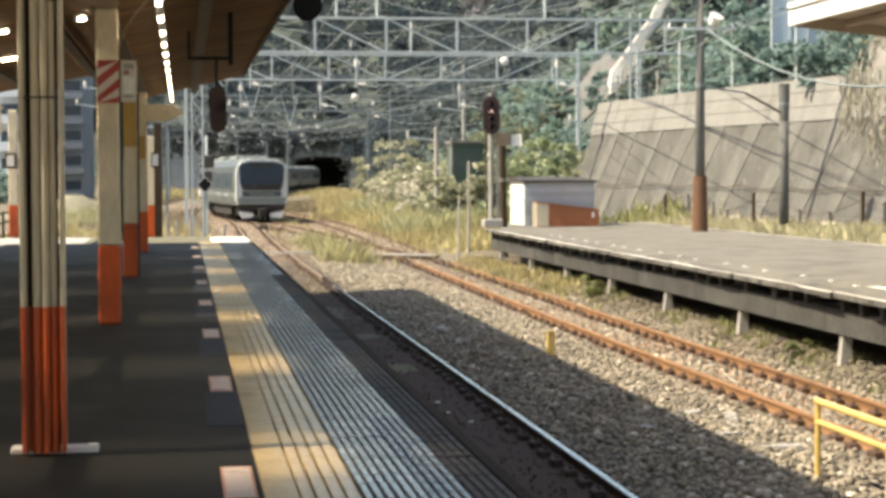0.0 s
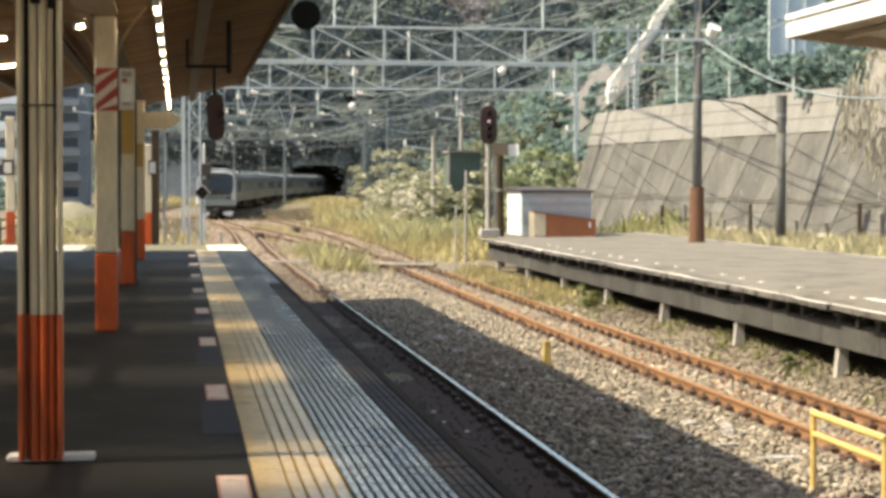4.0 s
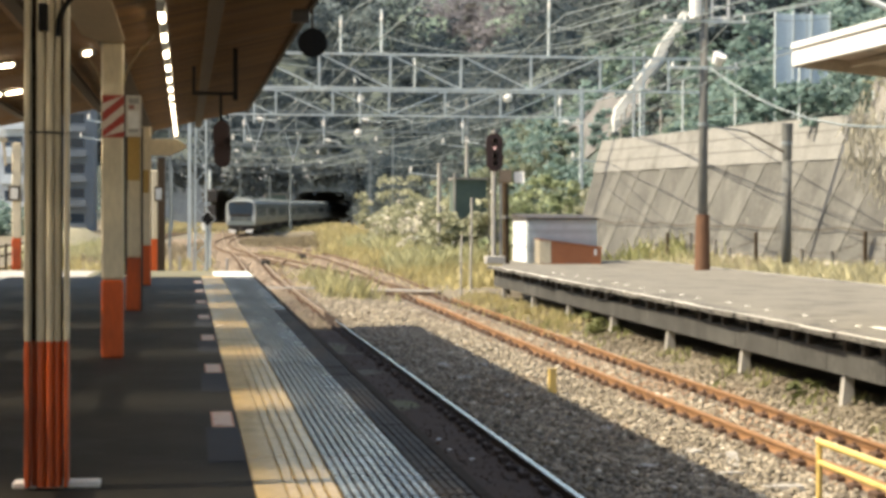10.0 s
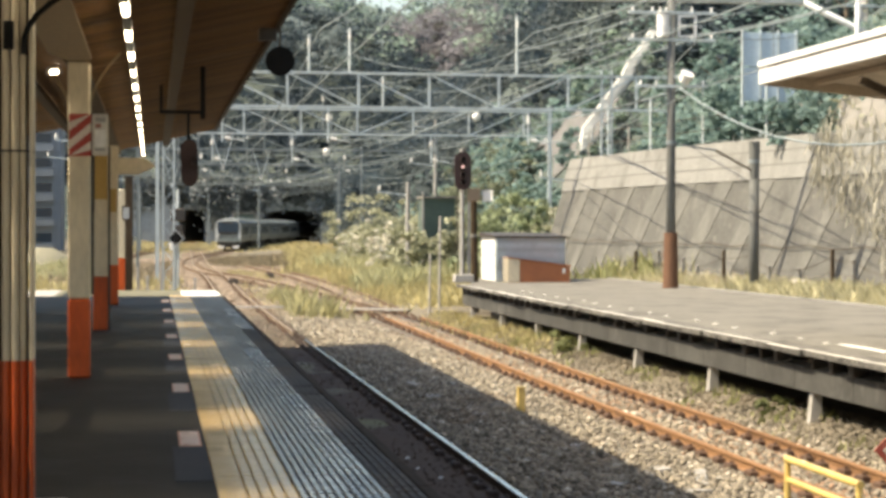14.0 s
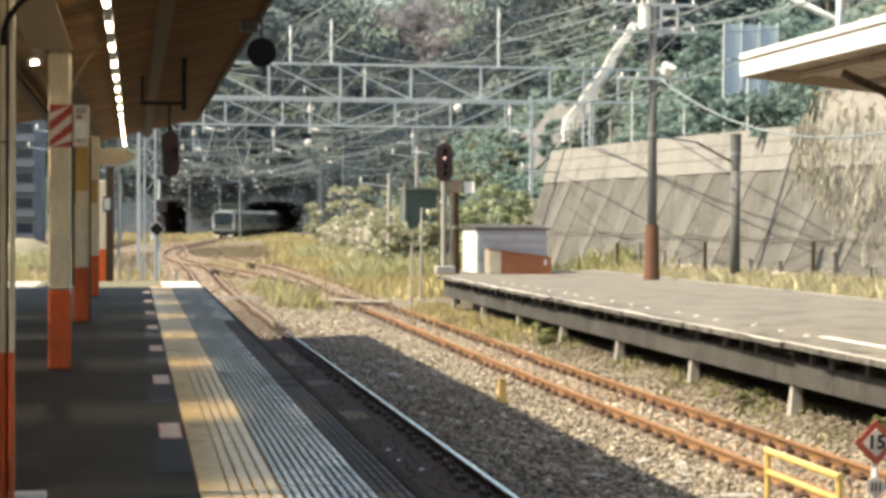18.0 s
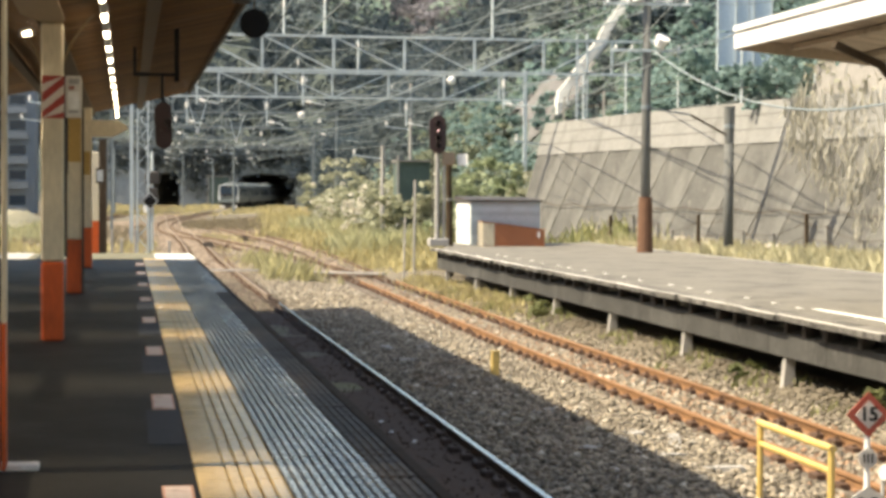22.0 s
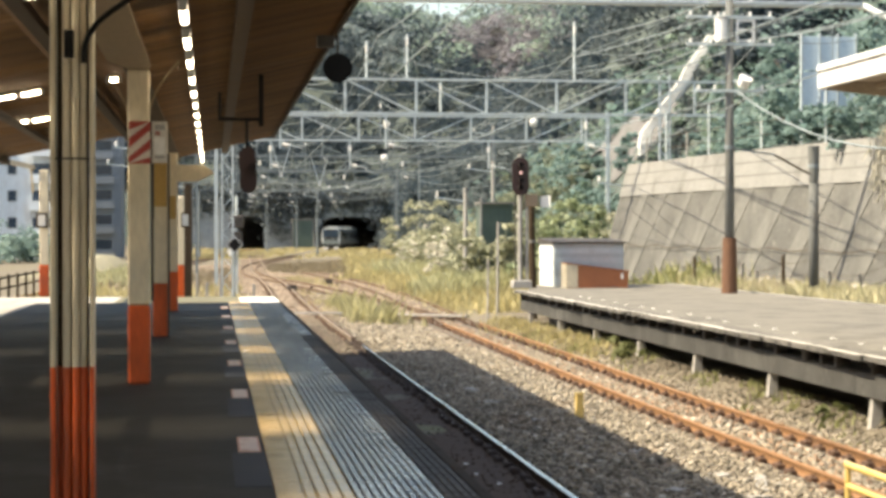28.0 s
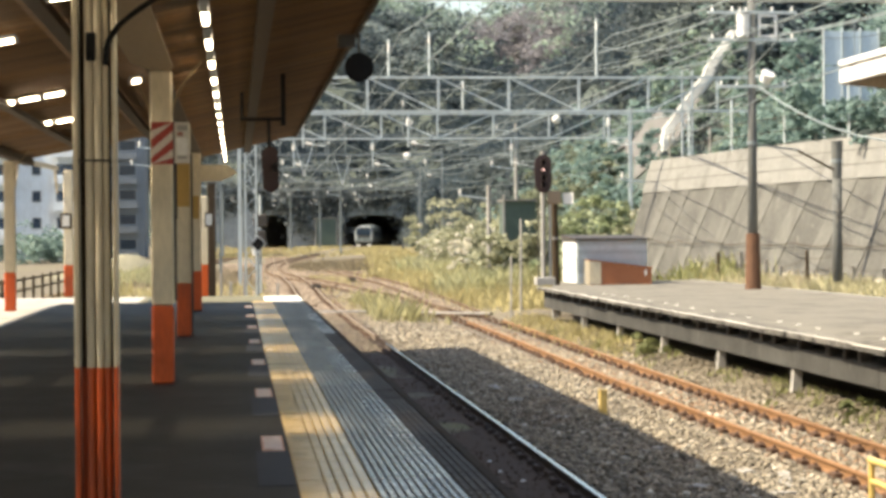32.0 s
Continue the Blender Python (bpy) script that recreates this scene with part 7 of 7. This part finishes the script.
# haze, and shade in the darker ones, blued into these leaf colours
LEAF_HAZE = leafy("hazy_leaves", (0.105, 0.14, 0.15), (0.23, 0.275, 0.275), 0.05, 0.5, 0.25, (0.13, 0.14, 0.13), 0.04)
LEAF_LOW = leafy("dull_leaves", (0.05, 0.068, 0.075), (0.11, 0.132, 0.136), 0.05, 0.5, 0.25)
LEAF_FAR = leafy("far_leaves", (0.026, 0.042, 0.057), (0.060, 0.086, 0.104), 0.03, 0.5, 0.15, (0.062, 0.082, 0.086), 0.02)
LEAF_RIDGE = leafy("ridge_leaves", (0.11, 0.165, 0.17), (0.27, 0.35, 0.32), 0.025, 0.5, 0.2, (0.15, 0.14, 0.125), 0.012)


def bare(p):
    """A stand of leafless trees on the far hillside."""
    return ((p[0] - 69) / 15) ** 2 + ((p[1] - 432) / 30) ** 2 < 1


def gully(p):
    """A gully above the wall; its trees' leaf colour is darkened for shade."""
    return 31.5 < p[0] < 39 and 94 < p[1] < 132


def mixed(name, places, leaves, leaf, kinds, label):
    """Trees of several kinds over one hillside, each kind a mesh of its own."""
    for k, (mat_, words) in enumerate(kinds):
        some = [p for q, p in enumerate(places) if q % len(kinds) == k]
        woodland(name, some, leaves, leaf, mat_, words + " " + label)


upper = hill_spots(560, -30, 150, 416, 500, 2.5, 5.0)
mixed("far_woodland", [p for p in upper if not bare(p) and p[1] < 446], 200, 0.55, ((LEAF_FAR, "bluish"), (LEAF_HAZE, "hazy"), (LEAF_SHADE, "dark bluish")), "trees half way up the hillside")
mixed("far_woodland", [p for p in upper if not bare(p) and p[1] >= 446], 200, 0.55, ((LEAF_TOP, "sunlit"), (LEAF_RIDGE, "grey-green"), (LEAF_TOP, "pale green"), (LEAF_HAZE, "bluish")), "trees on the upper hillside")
lower = hill_spots(560, -30, 130, 348, 420, 2.5, 4.6)
# middle band of the hill, its shade put into dark leaf colours
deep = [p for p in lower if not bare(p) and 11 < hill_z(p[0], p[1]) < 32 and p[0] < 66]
mixed("far_woodland", deep, 230, 0.5, ((LEAF_SHADE, "dense dark"), (LEAF_FAR, "bluish"), (LEAF_SHADE, "shaded dark")), "trees across the far hillside")
mixed("far_woodland", [p for p in lower if not bare(p) and p not in deep], 200, 0.5, ((LEAF_FAR, "dense bluish"), (LEAF_LOW, "hazy")), "trees covering the far hillside")
woodland("far_woodland", [p for p in upper + lower if bare(p)] + [(69 + 14 * RNG.uniform(-1, 1), 432 + 26 * RNG.uniform(-1, 1), RNG.uniform(2, 4), RNG.uniform(3, 5)) for _ in range(40)], 230, 0.5, LEAF_BARE, "stand of leafless purple-brown trees on the hillside")
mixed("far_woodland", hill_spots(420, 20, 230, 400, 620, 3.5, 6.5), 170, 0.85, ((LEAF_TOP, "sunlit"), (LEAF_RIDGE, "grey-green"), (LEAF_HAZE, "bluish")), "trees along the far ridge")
mixed("slope_woodland", hill_spots(420, 20, 110, 150, 345, 2.0, 4.2), 220, 0.42, ((LEAF_FAR, "bluish"), (LEAF_LOW, "hazy"), (LEAF_FAR, "dark bluish")), "trees on the valley side above the tracks")
shrubs = hill_spots(560, 21, 85, 84, 160, 1.0, 2.6)
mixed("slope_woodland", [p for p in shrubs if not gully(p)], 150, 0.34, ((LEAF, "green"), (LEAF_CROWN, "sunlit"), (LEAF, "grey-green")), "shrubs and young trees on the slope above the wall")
woodland("slope_woodland", [p for p in shrubs if gully(p)] + [(x, y, RNG.uniform(1.2, 2.2), RNG.uniform(2.2, 4.0)) for x, y in zip(RNG.uniform(31.5, 39, 80), RNG.uniform(94, 132, 80)) if x > 0.288 * y], 220, 0.34, LEAF_SHADE, "trees with shade-dark leaves in the gully above the wall")
woodland("slope_woodland", hill_spots(150, 23, 60, 36, 84, 0.9, 2.4), 200, 0.26, LEAF, "shrubs above the retaining wall")
woodland("slope_woodland", hill_spots(80, 17, 30, 112, 150, 0.9, 1.7, 0.25), 130, 0.3, LEAF_OLIVE, "olive shrubs along the foot of the slope")
# these shrubs' leaf colour is greyed for haze
woodland("slope_woodland", hill_spots(280, 17, 52, 148, 330, 1.2, 2.4, 0.25), 130, 0.36, LEAF_LOW, "dusty shrubs along the foot of the far slope")
woodland("slope_woodland", hill_spots(110, 20.8, 29, 57, 84, 0.7, 1.6), 220, 0.2, LEAF, "green shrubs along the top of the retaining wall")
woodland("slope_woodland", hill_spots(130, -80, -6, 225, 345, 2.0, 4.0), 110, 0.55, LEAF, "trees on the bank beyond the apartment houses")
woodland("bushes", [(RNG.uniform(12.2, 19.0) + (y - 115) * 0.03, y, RNG.uniform(0.9, 1.6), RNG.uniform(2.0, 4.0)) for y in RNG.uniform(116, 146, 60)], 420, 0.16, LEAF_LIGHT, "sunlit pale green bushes beside the tracks", "bushes")
grass("reeds", spots_in(420, 11.4, 18.5, 104, 136), 16, 0.95, 0.24, REED, "pale reeds beside the tracks", 0.05)
woodland("bushes", [(x, y, RNG.uniform(0.6, 1.4), RNG.uniform(1.2, 2.6)) for x, y in zip(RNG.uniform(13.2, 22.0, 90), RNG.uniform(83, 112, 90)) if y > 96 or x > 15.8], 240, 0.2, LEAF_LIGHT, "sunlit bushes at the end of the retaining wall", "bushes")
PLUME = leafy("seed_plumes", (0.60, 0.57, 0.48), (0.72, 0.69, 0.60), 0.6, 0.5, 0.2)
woodland("plumes", [(RNG.uniform(11.4, 16.5), y, RNG.uniform(0.25, 0.5), RNG.uniform(2.4, 3.6)) for y in RNG.uniform(98, 132, 26)], 70, 0.16, PLUME, "white feathery seed heads over the bushes", "reeds")
woodland("bushes", hill_spots(130, 15, 34, 84, 175, 0.7, 1.5, 0.4) + [(x, y, RNG.uniform(0.5, 0.9), RNG.uniform(0.5, 0.9)) for y, q in zip(RNG.uniform(86, 168, 460), RNG.uniform(0.2, 0.275, 460)) for x in (y * q,) if not 0.224 < q < 0.272 or y > 136], 90, 0.26, LEAF, "low shrubs on the open slope", "bushes")
cover = [(y * q, y, RNG.uniform(0.45, 0.85), RNG.uniform(0.5, 0.95)) for y, q in zip(RNG.uniform(88, 150, 520), RNG.uniform(0.228, 0.295, 520))]
mixed("bushes", [p for p in cover if not (117 < p[1] < 136 and abs(p[0] - step_x(p[1])) < 1.2)], 100, 0.24, ((LEAF, "grey-green"), (LEAF_CROWN, "sunlit"), (LEAF_LOW, "dull")), "low scrub on the slope beside the steps")
woodland("bushes", [(RNG.uniform(8.9, 9.2), y, 0.35, 0.55) for y in (40.5, 41.2, 42.0, 27.2, 22.3)], 150, 0.09, LEAF_NEAR, "small dark bushes under the platform opposite", "bushes")
woodland("bushes", [(RNG.uniform(14.6, 17.6), y, RNG.uniform(0.7, 1.2), RNG.uniform(3.2, 5.6)) for y in RNG.uniform(83.2, 87, 16)], 260, 0.17, LEAF_VINE, "sunlit yellow-green bushes climbing beside the wall", "bushes")
grass("reeds", spots_in(420, 9.6, 15.4, 84, 91.3), 14, 0.95, 0.25, REED, "tall pale grass before the trackside hut", 0.05)
woodland("bushes", [(x, y, RNG.uniform(0.6, 0.9), RNG.uniform(2.5, 3.3)) for x, y in zip(RNG.uniform(11.9, 15.0, 18), RNG.uniform(89.8, 91.0, 18))], 220, 0.17, LEAF_LIGHT, "pale bushes before the trackside hut", "bushes")
DRY_TWIG = leafy("dry_creeper", (0.27, 0.255, 0.205), (0.43, 0.41, 0.335), 0.5, 0.3, 0.35)
woodland("creepers", [(x, y, 0.8, 1.3) for x, y in zip(RNG.uniform(21.0, 24.5, 26), RNG.uniform(38, 50, 26))], 120, 0.2, LEAF_LIGHT, "dry creepers hanging over the retaining wall", "creepers")


def ivy(name, n, box, leaf, mat_, label):
    """Leaves spread in patches over an upright face."""
    x0, x1, y0, y1, z0, z1 = box
    c = np.stack([RNG.uniform(x0, x1, 60), RNG.uniform(y0, y1, 60), z1 - (z1 - z0) * RNG.uniform(0, 1, 60) ** 1.5], -1)
    pts = c[RNG.integers(0, 60, n)] + RNG.normal(0, 1, (n, 3)) * (1.3, 0.25, 0.9)
    me = scatter_mesh(pts, LEAF_QUAD, [(0, 1, 2, 3)], 4, RNG.uniform(0.6, 1.4, n) * leaf, mat_, name)
    return tagged(new(name, me), label, "creepers", kind="stuff")


ivy("creepers", 5000, (-4, 38, 343.6, 344.1, 6.2, 9.8), 0.5, LEAF_GREY, "creepers hanging over the tunnel portal")
ivy("creepers", 2200, (9.4, 19.2, 343.5, 344.1, 0.5, 9.5), 0.45, LEAF_GREY, "creepers between the tunnel mouths")
ivy("creepers", 2000, (29.5, 38, 343.5, 344.1, 0.5, 9.5), 0.45, LEAF_GREY, "creepers beside the tunnel mouth")


def tree(x, y, h, crown_r, label):
    t = thing("tree", (x, y, hill_z(x, y) - 0.2), label, "tree", "trees above the wall")
    trunk = Mesh()
    bend = RNG.uniform(-0.4, 0.4, 2)
    pts = [Vector((bend[0] * (k / 5) ** 2, bend[1] * (k / 5) ** 2, h * 0.75 * k / 5)) for k in range(6)]
    for k in range(5):
        trunk.rod(pts[k], pts[k + 1], 0.13 * h / 6 * (1 - k / 6), 0.13 * h / 6 * (1 - (k + 1) / 6), n=8, caps=False)
    for k in range(7):
        a, q = RNG.uniform(0, 6.28), pts[2 + k % 4]
        trunk.rod(q, q + Vector((math.cos(a), math.sin(a), 0.7)) * crown_r * 0.7, 0.045, 0.012, n=5, caps=False)
    part("trunk", trunk, BARK, t)
    p = leaf_points(np.array((bend[0] * 0.6, bend[1] * 0.6, h * 0.28)), crown_r, h * 0.75, 700)
    part("crown", scatter_mesh(p, LEAF_QUAD, [(0, 1, 2, 3)], 4, RNG.uniform(0.6, 1.4, len(p)) * 0.2, LEAF, "crown"), None, t)
    return t


for x, y, h, r in ((25.6, 86, 5.0, 1.7), (26.5, 84, 6.0, 2.0), (25.5, 74, 4.4, 1.5), (29.5, 66, 5.2, 1.8), (29.0, 78, 7.0, 2.3), (28.4, 93, 5.5, 1.9), (31.0, 90, 7.5, 2.5), (26.5, 58, 4.0, 1.5)):
    tree(x, y, h, r, "leafy young tree on the slope above the wall")


TWIG = [(-0.05, 0, -0.5), (0.05, 0, -0.5), (0.04, 0.06, 0.1), (-0.02, 0, 0.5)]

# dry creepers that hang down over the near end of the wall
wy = RNG.uniform(40, 58, 420)
wz = 4.7 - 4.4 * RNG.uniform(0, 1, 420) * np.interp(wy, [40, 52, 56, 60], [1, 0.95, 0.5, 0.1])
wx = np.interp(wy, [34, 58, 72, 82], [p[0] for p in WALL_LINE]) + 1.5 * (wz + 0.6) / 5.35 - 0.15
cp = np.repeat(np.stack([wx, wy, wz], -1), 7, 0) + RNG.normal(0, 1, (420 * 7, 3)) * (0.05, 0.16, 0.45)
tagged(new("creepers", scatter_mesh(cp, TWIG, [(0, 1, 2, 3)], 4, RNG.uniform(0.5, 1.4, len(cp)) * 0.42, DRY_TWIG, "creepers", tilt=0.45)), "dry brown creepers hanging over the retaining wall", "creepers", kind="stuff")

ry = RNG.uniform(36, 58, 170)
rz = RNG.uniform(4.6, 8.6, 170)
rx = np.interp(ry, [34, 58, 72, 82], [p[0] for p in WALL_LINE]) + 1.55 + 0.38 * (rz - 4.6)
cp = np.repeat(np.stack([rx, ry, rz], -1), 14, 0) + RNG.normal(0, 1, (170 * 14, 3)) * (0.12, 0.3, 0.35)
tagged(new("creepers", scatter_mesh(cp, LEAF_QUAD, [(0, 1, 2, 3)], 4, RNG.uniform(0.5, 1.4, len(cp)) * 0.12, LEAF_LIGHT, "creepers")), "pale green creepers on the rock face", "creepers", kind="stuff")

woodland("bushes", [(RNG.uniform(-24, -11.5), y, RNG.uniform(1.2, 2.2), RNG.uniform(2.0, 3.4)) for y in RNG.uniform(188, 214, 26)], 220, 0.3, LEAF, "dark shrubs before the apartment houses", "bushes")
grass("dry_grass", spots_in(380, -9.5, -3.0, 104, 150), 10, 0.6, 0.3, REED, "pale grass tufts beyond the track on the far side", 0.06)

BRUSH = leafy("brown_brush", (0.19, 0.155, 0.10), (0.31, 0.26, 0.175), 0.5, 0.3, 0.35)
grass("brown_brush", [(train_x(y) + q, y) for y, q in zip(RNG.uniform(140, 182, 420), RNG.uniform(1.7, 8.0, 420))], 10, 0.42, 0.3, BRUSH, "low dead brush beside the curving track", 0.07)
grass("brown_brush", spots_in(260, -6.5, 1.4, 96, 150), 10, 0.42, 0.3, BRUSH, "low dead brush beyond the near platform", 0.06)
grass("brown_brush", spots_in(120, 14.2, 17.6, 61, 76), 9, 0.75, 0.14, REED, "pale dead stalks behind the platform opposite", 0.035)

sp = [(x, y) for x, y in spots_in(260, 17.8, 23.0, 83.5, 104)]
cen = np.array([(x, y, hill_z(x, y) + 0.08) for x, y in sp])
tagged(new("slope_rubble", scatter_mesh(cen, OCTA, OCTA_F, 3, RNG.uniform(0.5, 1.5, len(cen)) * 0.26, BALLAST, "slope_rubble", squash=(1, 1, 0.8))), "pale rubble on the slope beside the retaining wall", "stones", kind="stuff")


WALL_FOOT = material("pale_rubble", (0.34, 0.315, 0.27), (0.52, 0.48, 0.41), 2.0, 0.95, bump=0.01, stain=(0.24, 0.21, 0.165), stain_scale=1.2, island=0.35)
fy = RNG.normal(66, 5.5, 620)
fx_ = np.interp(fy, [34, 58, 72, 82], [p[0] for p in WALL_LINE]) - np.abs(RNG.normal(0, 0.9, 620)) - 0.1
cen = np.array([(x, y, hill_z(x, y) + 0.10 + 0.5 * max(0.0, 0.6 - abs(x - np.interp(y, [34, 58, 72, 82], [p[0] for p in WALL_LINE])))) for x, y in zip(fx_, fy)])
tagged(new("wall_rubble", scatter_mesh(cen, OCTA, OCTA_F, 3, RNG.uniform(0.5, 1.5, 620) * 0.15, WALL_FOOT, "wall_rubble", squash=(1, 1, 0.85))), "pale rubble heaped along the foot of the retaining wall", "stones", kind="stuff")
STALK = leafy("beige_stalks", (0.44, 0.38, 0.26), (0.60, 0.53, 0.38), 0.5, 0.3, 0.3)
grass("dead_stalks", spots_in(260, 15.8, 19.6, 56, 80, lambda x, y: x < np.interp(y, [34, 58, 72, 82], [p[0] for p in WALL_LINE]) - 0.1), 7, 0.5, 0.16, STALK, "beige dead stalks below the retaining wall", 0.03)


# ---- train ----
CAR, GAP = 19.6, 0.4


def build_car(lead):
    """A stainless commuter car; its near end lies at y = 0 and it reaches to y = CAR, the rail at z = 0."""
    w = 1.475
    c = new("train_car")
    side = [(-w + 0.05, 0.92), (-w, 1.05), (-w, 2.75), (-w + 0.06, 3.15), (-w + 0.35, 3.48), (-0.6, 3.62), (0.6, 3.62), (w - 0.35, 3.48), (w - 0.06, 3.15), (w, 2.75), (w, 1.05), (w - 0.05, 0.92)]
    y0 = 0.35 if lead else 0.0
    part("body_shell", Mesh().prism(side, "y", y0, CAR), STEEL_BODY, c)
    part("roof_cover", Mesh().prism([(-w + 0.33, 3.49), (-0.6, 3.635), (0.6, 3.635), (w - 0.33, 3.49), (0.6, 3.60), (-0.6, 3.60)], "y", y0 + 0.1, CAR - 0.1), TRAIN_ROOF, c)
    for y in (6.0, 13.5) if lead else (4.5, 13.0):
        part("air_conditioner", Mesh().box(-0.95, 0.95, y - 1.6, y + 1.6, 3.55, 3.80, 0.06), TRAIN_ROOF, c)
    for s in (-1, 1):
        for k in range(4):
            y = 2.9 + 4.6 * k
            d = part("side_door", Mesh().box(min(s * w, s * (w + 0.012)), max(s * w, s * (w + 0.012)), y - 0.65, y + 0.65, 1.1, 2.95), STEEL_BODY, c)
            for q in (-0.34, 0.34):
                part("door_pane", Mesh().box(min(s * (w + 0.008), s * (w + 0.02)), max(s * (w + 0.008), s * (w + 0.02)), y + q - 0.2, y + q + 0.2, 1.85, 2.75), GLASS_DARK, d)
        for k in range(3):
            y = 5.2 + 4.6 * k
            part("side_window", Mesh().box(min(s * w, s * (w + 0.014)), max(s * w, s * (w + 0.014)), y - 0.95, y + 0.95, 1.9, 2.8), GLASS_DARK, c)
        part("waist_band", Mesh().box(min(s * w, s * (w + 0.006)), max(s * w, s * (w + 0.006)), y0 + 0.3, CAR - 0.1, 1.45, 1.62), TRAIN_ROOF, c)
    part("underfloor_box", Mesh().box(-1.2, 1.2, 5.2, 14.5, 0.28, 0.90, 0.05), UNDERFRAME, c)
    for y in (2.9, 16.7):
        b = part("bogie", Mesh().box(-1.05, 1.05, y - 1.4, y + 1.4, 0.35, 0.75, 0.06), UNDERFRAME, c)
        for dy in (-1.05, 1.05):
            for x in (-0.566, 0.566):
                part("wheel", Mesh().rod((x - 0.06, y + dy, 0.43), (x + 0.06, y + dy, 0.43), 0.43, n=16), UNDERFRAME, b)
    if lead:
        # the mask narrows a little towards its foot; its rim is white, its lower panel grey-green
        front = [(-1.40, 0.98), (-w, 1.25), (-w, 2.85), (-1.36, 3.25), (-1.10, 3.48), (-0.6, 3.60), (0.6, 3.60), (1.10, 3.48), (1.36, 3.25), (w, 2.85), (w, 1.25), (1.40, 0.98)]
        m = Mesh()
        n = len(front)
        m.add([(x, 0.36, z) for x, z in front] + [(x * 0.998, 0.06, 2.2 + (z - 2.2) * 0.995) for x, z in front] + [(x * 0.985, 0.0, 2.2 + (z - 2.2) * 0.98) for x, z in front],
              [(i, (i + 1) % n, n + (i + 1) % n, n + i) for i in range(n)] + [(n + i, n + (i + 1) % n, 2 * n + (i + 1) % n, 2 * n + i) for i in range(n)] + [tuple(range(2 * n, 3 * n))])
        nose = part("front_mask", m, TRAIN_RIM, c, "white front mask")
        glass = [(-1.10, 1.80), (-1.25, 2.30), (-1.29, 3.05), (-1.18, 3.30), (-0.7, 3.42), (0.7, 3.42), (1.18, 3.30), (1.29, 3.05), (1.25, 2.30), (1.10, 1.80)]
        part("windscreen", Mesh().prism(glass, "y", -0.03, 0.02), SCREEN_GLASS, nose, "dark glass windscreen")
        part("destination_display", Mesh().box(-0.62, 0.62, -0.036, -0.031, 3.12, 3.30), UNDERFRAME, nose)
        part("dashboard", Mesh().box(-1.04, 1.04, -0.034, -0.031, 1.84, 2.12), UNDERFRAME, nose)
        part("wiper", Mesh().rod((-0.5, -0.045, 1.84), (-0.15, -0.045, 2.45), 0.016, n=5), UNDERFRAME, nose)
        part("front_panel", Mesh().prism([(-1.12, 1.42), (-1.10, 1.77), (1.10, 1.77), (1.12, 1.42)], "y", -0.022, 0.01), TRAIN_LOWER, nose, "grey-green panel below the windscreen")
        part("front_lower_panel", Mesh().prism([(-1.30, 1.02), (-1.40, 1.39), (1.40, 1.39), (1.30, 1.02)], "y", -0.012, 0.02), TRAIN_WHITE, nose)
        for s in (-1, 1):
            part("headlight", Mesh().box(s * 0.92 - 0.2, s * 0.92 + 0.2, -0.032, 0.02, 1.50, 1.66, 0.02), GLASS_DARK, nose)
            part("skirt", Mesh().prism([(s * 0.50, 0.26), (s * 1.12, 0.20), (s * 1.30, 0.60), (s * 0.48, 0.50)], "y", 0.05, 0.30), WHITE, c, "white skirt plate")
            part("skirt_stay", Mesh().box(min(s * 0.9, s * 1.0), max(s * 0.9, s * 1.0), 0.12, 0.22, 0.52, 0.92), UNDERFRAME, c)
        part("apron", Mesh().box(-1.3, 1.3, 0.06, 0.34, 0.64, 0.97, 0.02), UNDERFRAME, c)
        part("coupler", Mesh().box(-0.22, 0.22, -0.32, 0.3, 0.36, 0.78, 0.04), UNDERFRAME, c)
    else:
        part("gangway", Mesh().box(-0.6, 0.6, -GAP, 0.02, 0.95, 3.1), UNDERFRAME, c)
    return tagged(c, "stainless steel commuter train car with %s" % ("a white front and dark windscreen" if lead else "dark windows, coupled in the train"), "train", "cars of the train")


CARS = [build_car(True), build_car(False)]
for k in range(2, 11):
    CARS.append(copy_thing(CARS[1], Matrix()))


def train_front(t):
    """Distance of the receding train's near end along the line's y axis."""
    return float(np.interp(t, (0, 1, 2, 3, 6, 9, 13, 17, 20, 23, 28, 32), (110, 118.5, 127.5, 137, 162.5, 188, 220, 246, 264, 282, 308, 327)))


TRACK_YS = np.arange(90, 640, 0.5)
TRACK_XS = np.array([train_x(y) for y in TRACK_YS])
TRACK_S = np.concatenate([[0], np.cumsum(np.hypot(np.diff(TRACK_YS), np.diff(TRACK_XS)))])


def on_track(s):
    y = float(np.interp(s, TRACK_S, TRACK_YS))
    return Vector((float(np.interp(s, TRACK_S, TRACK_XS)), y, rail_z(y)))


def car_pose(k, t):
    ts = [min(32, max(0, t + d)) for d in (-1.5, -0.75, 0, 0.75, 1.5)]
    y = train_front(t) if t in (0, 32) else sum(train_front(q) for q in ts) / 5
    s = float(np.interp(y, TRACK_YS, TRACK_S)) + k * (CAR + GAP)
    a, b = on_track(s + 2.9), on_track(s + 16.7)
    d = (b - a).normalized()
    at = a - d * 2.9
    return Matrix.Translation(at) @ Euler((math.asin(d.z), 0, math.atan2(-d.x, d.y))).to_matrix().to_4x4()


def motions():
    for k, car in enumerate(CARS):
        walk(car, [(t, car_pose(k, t)) for t in range(0, 33)])


motions()
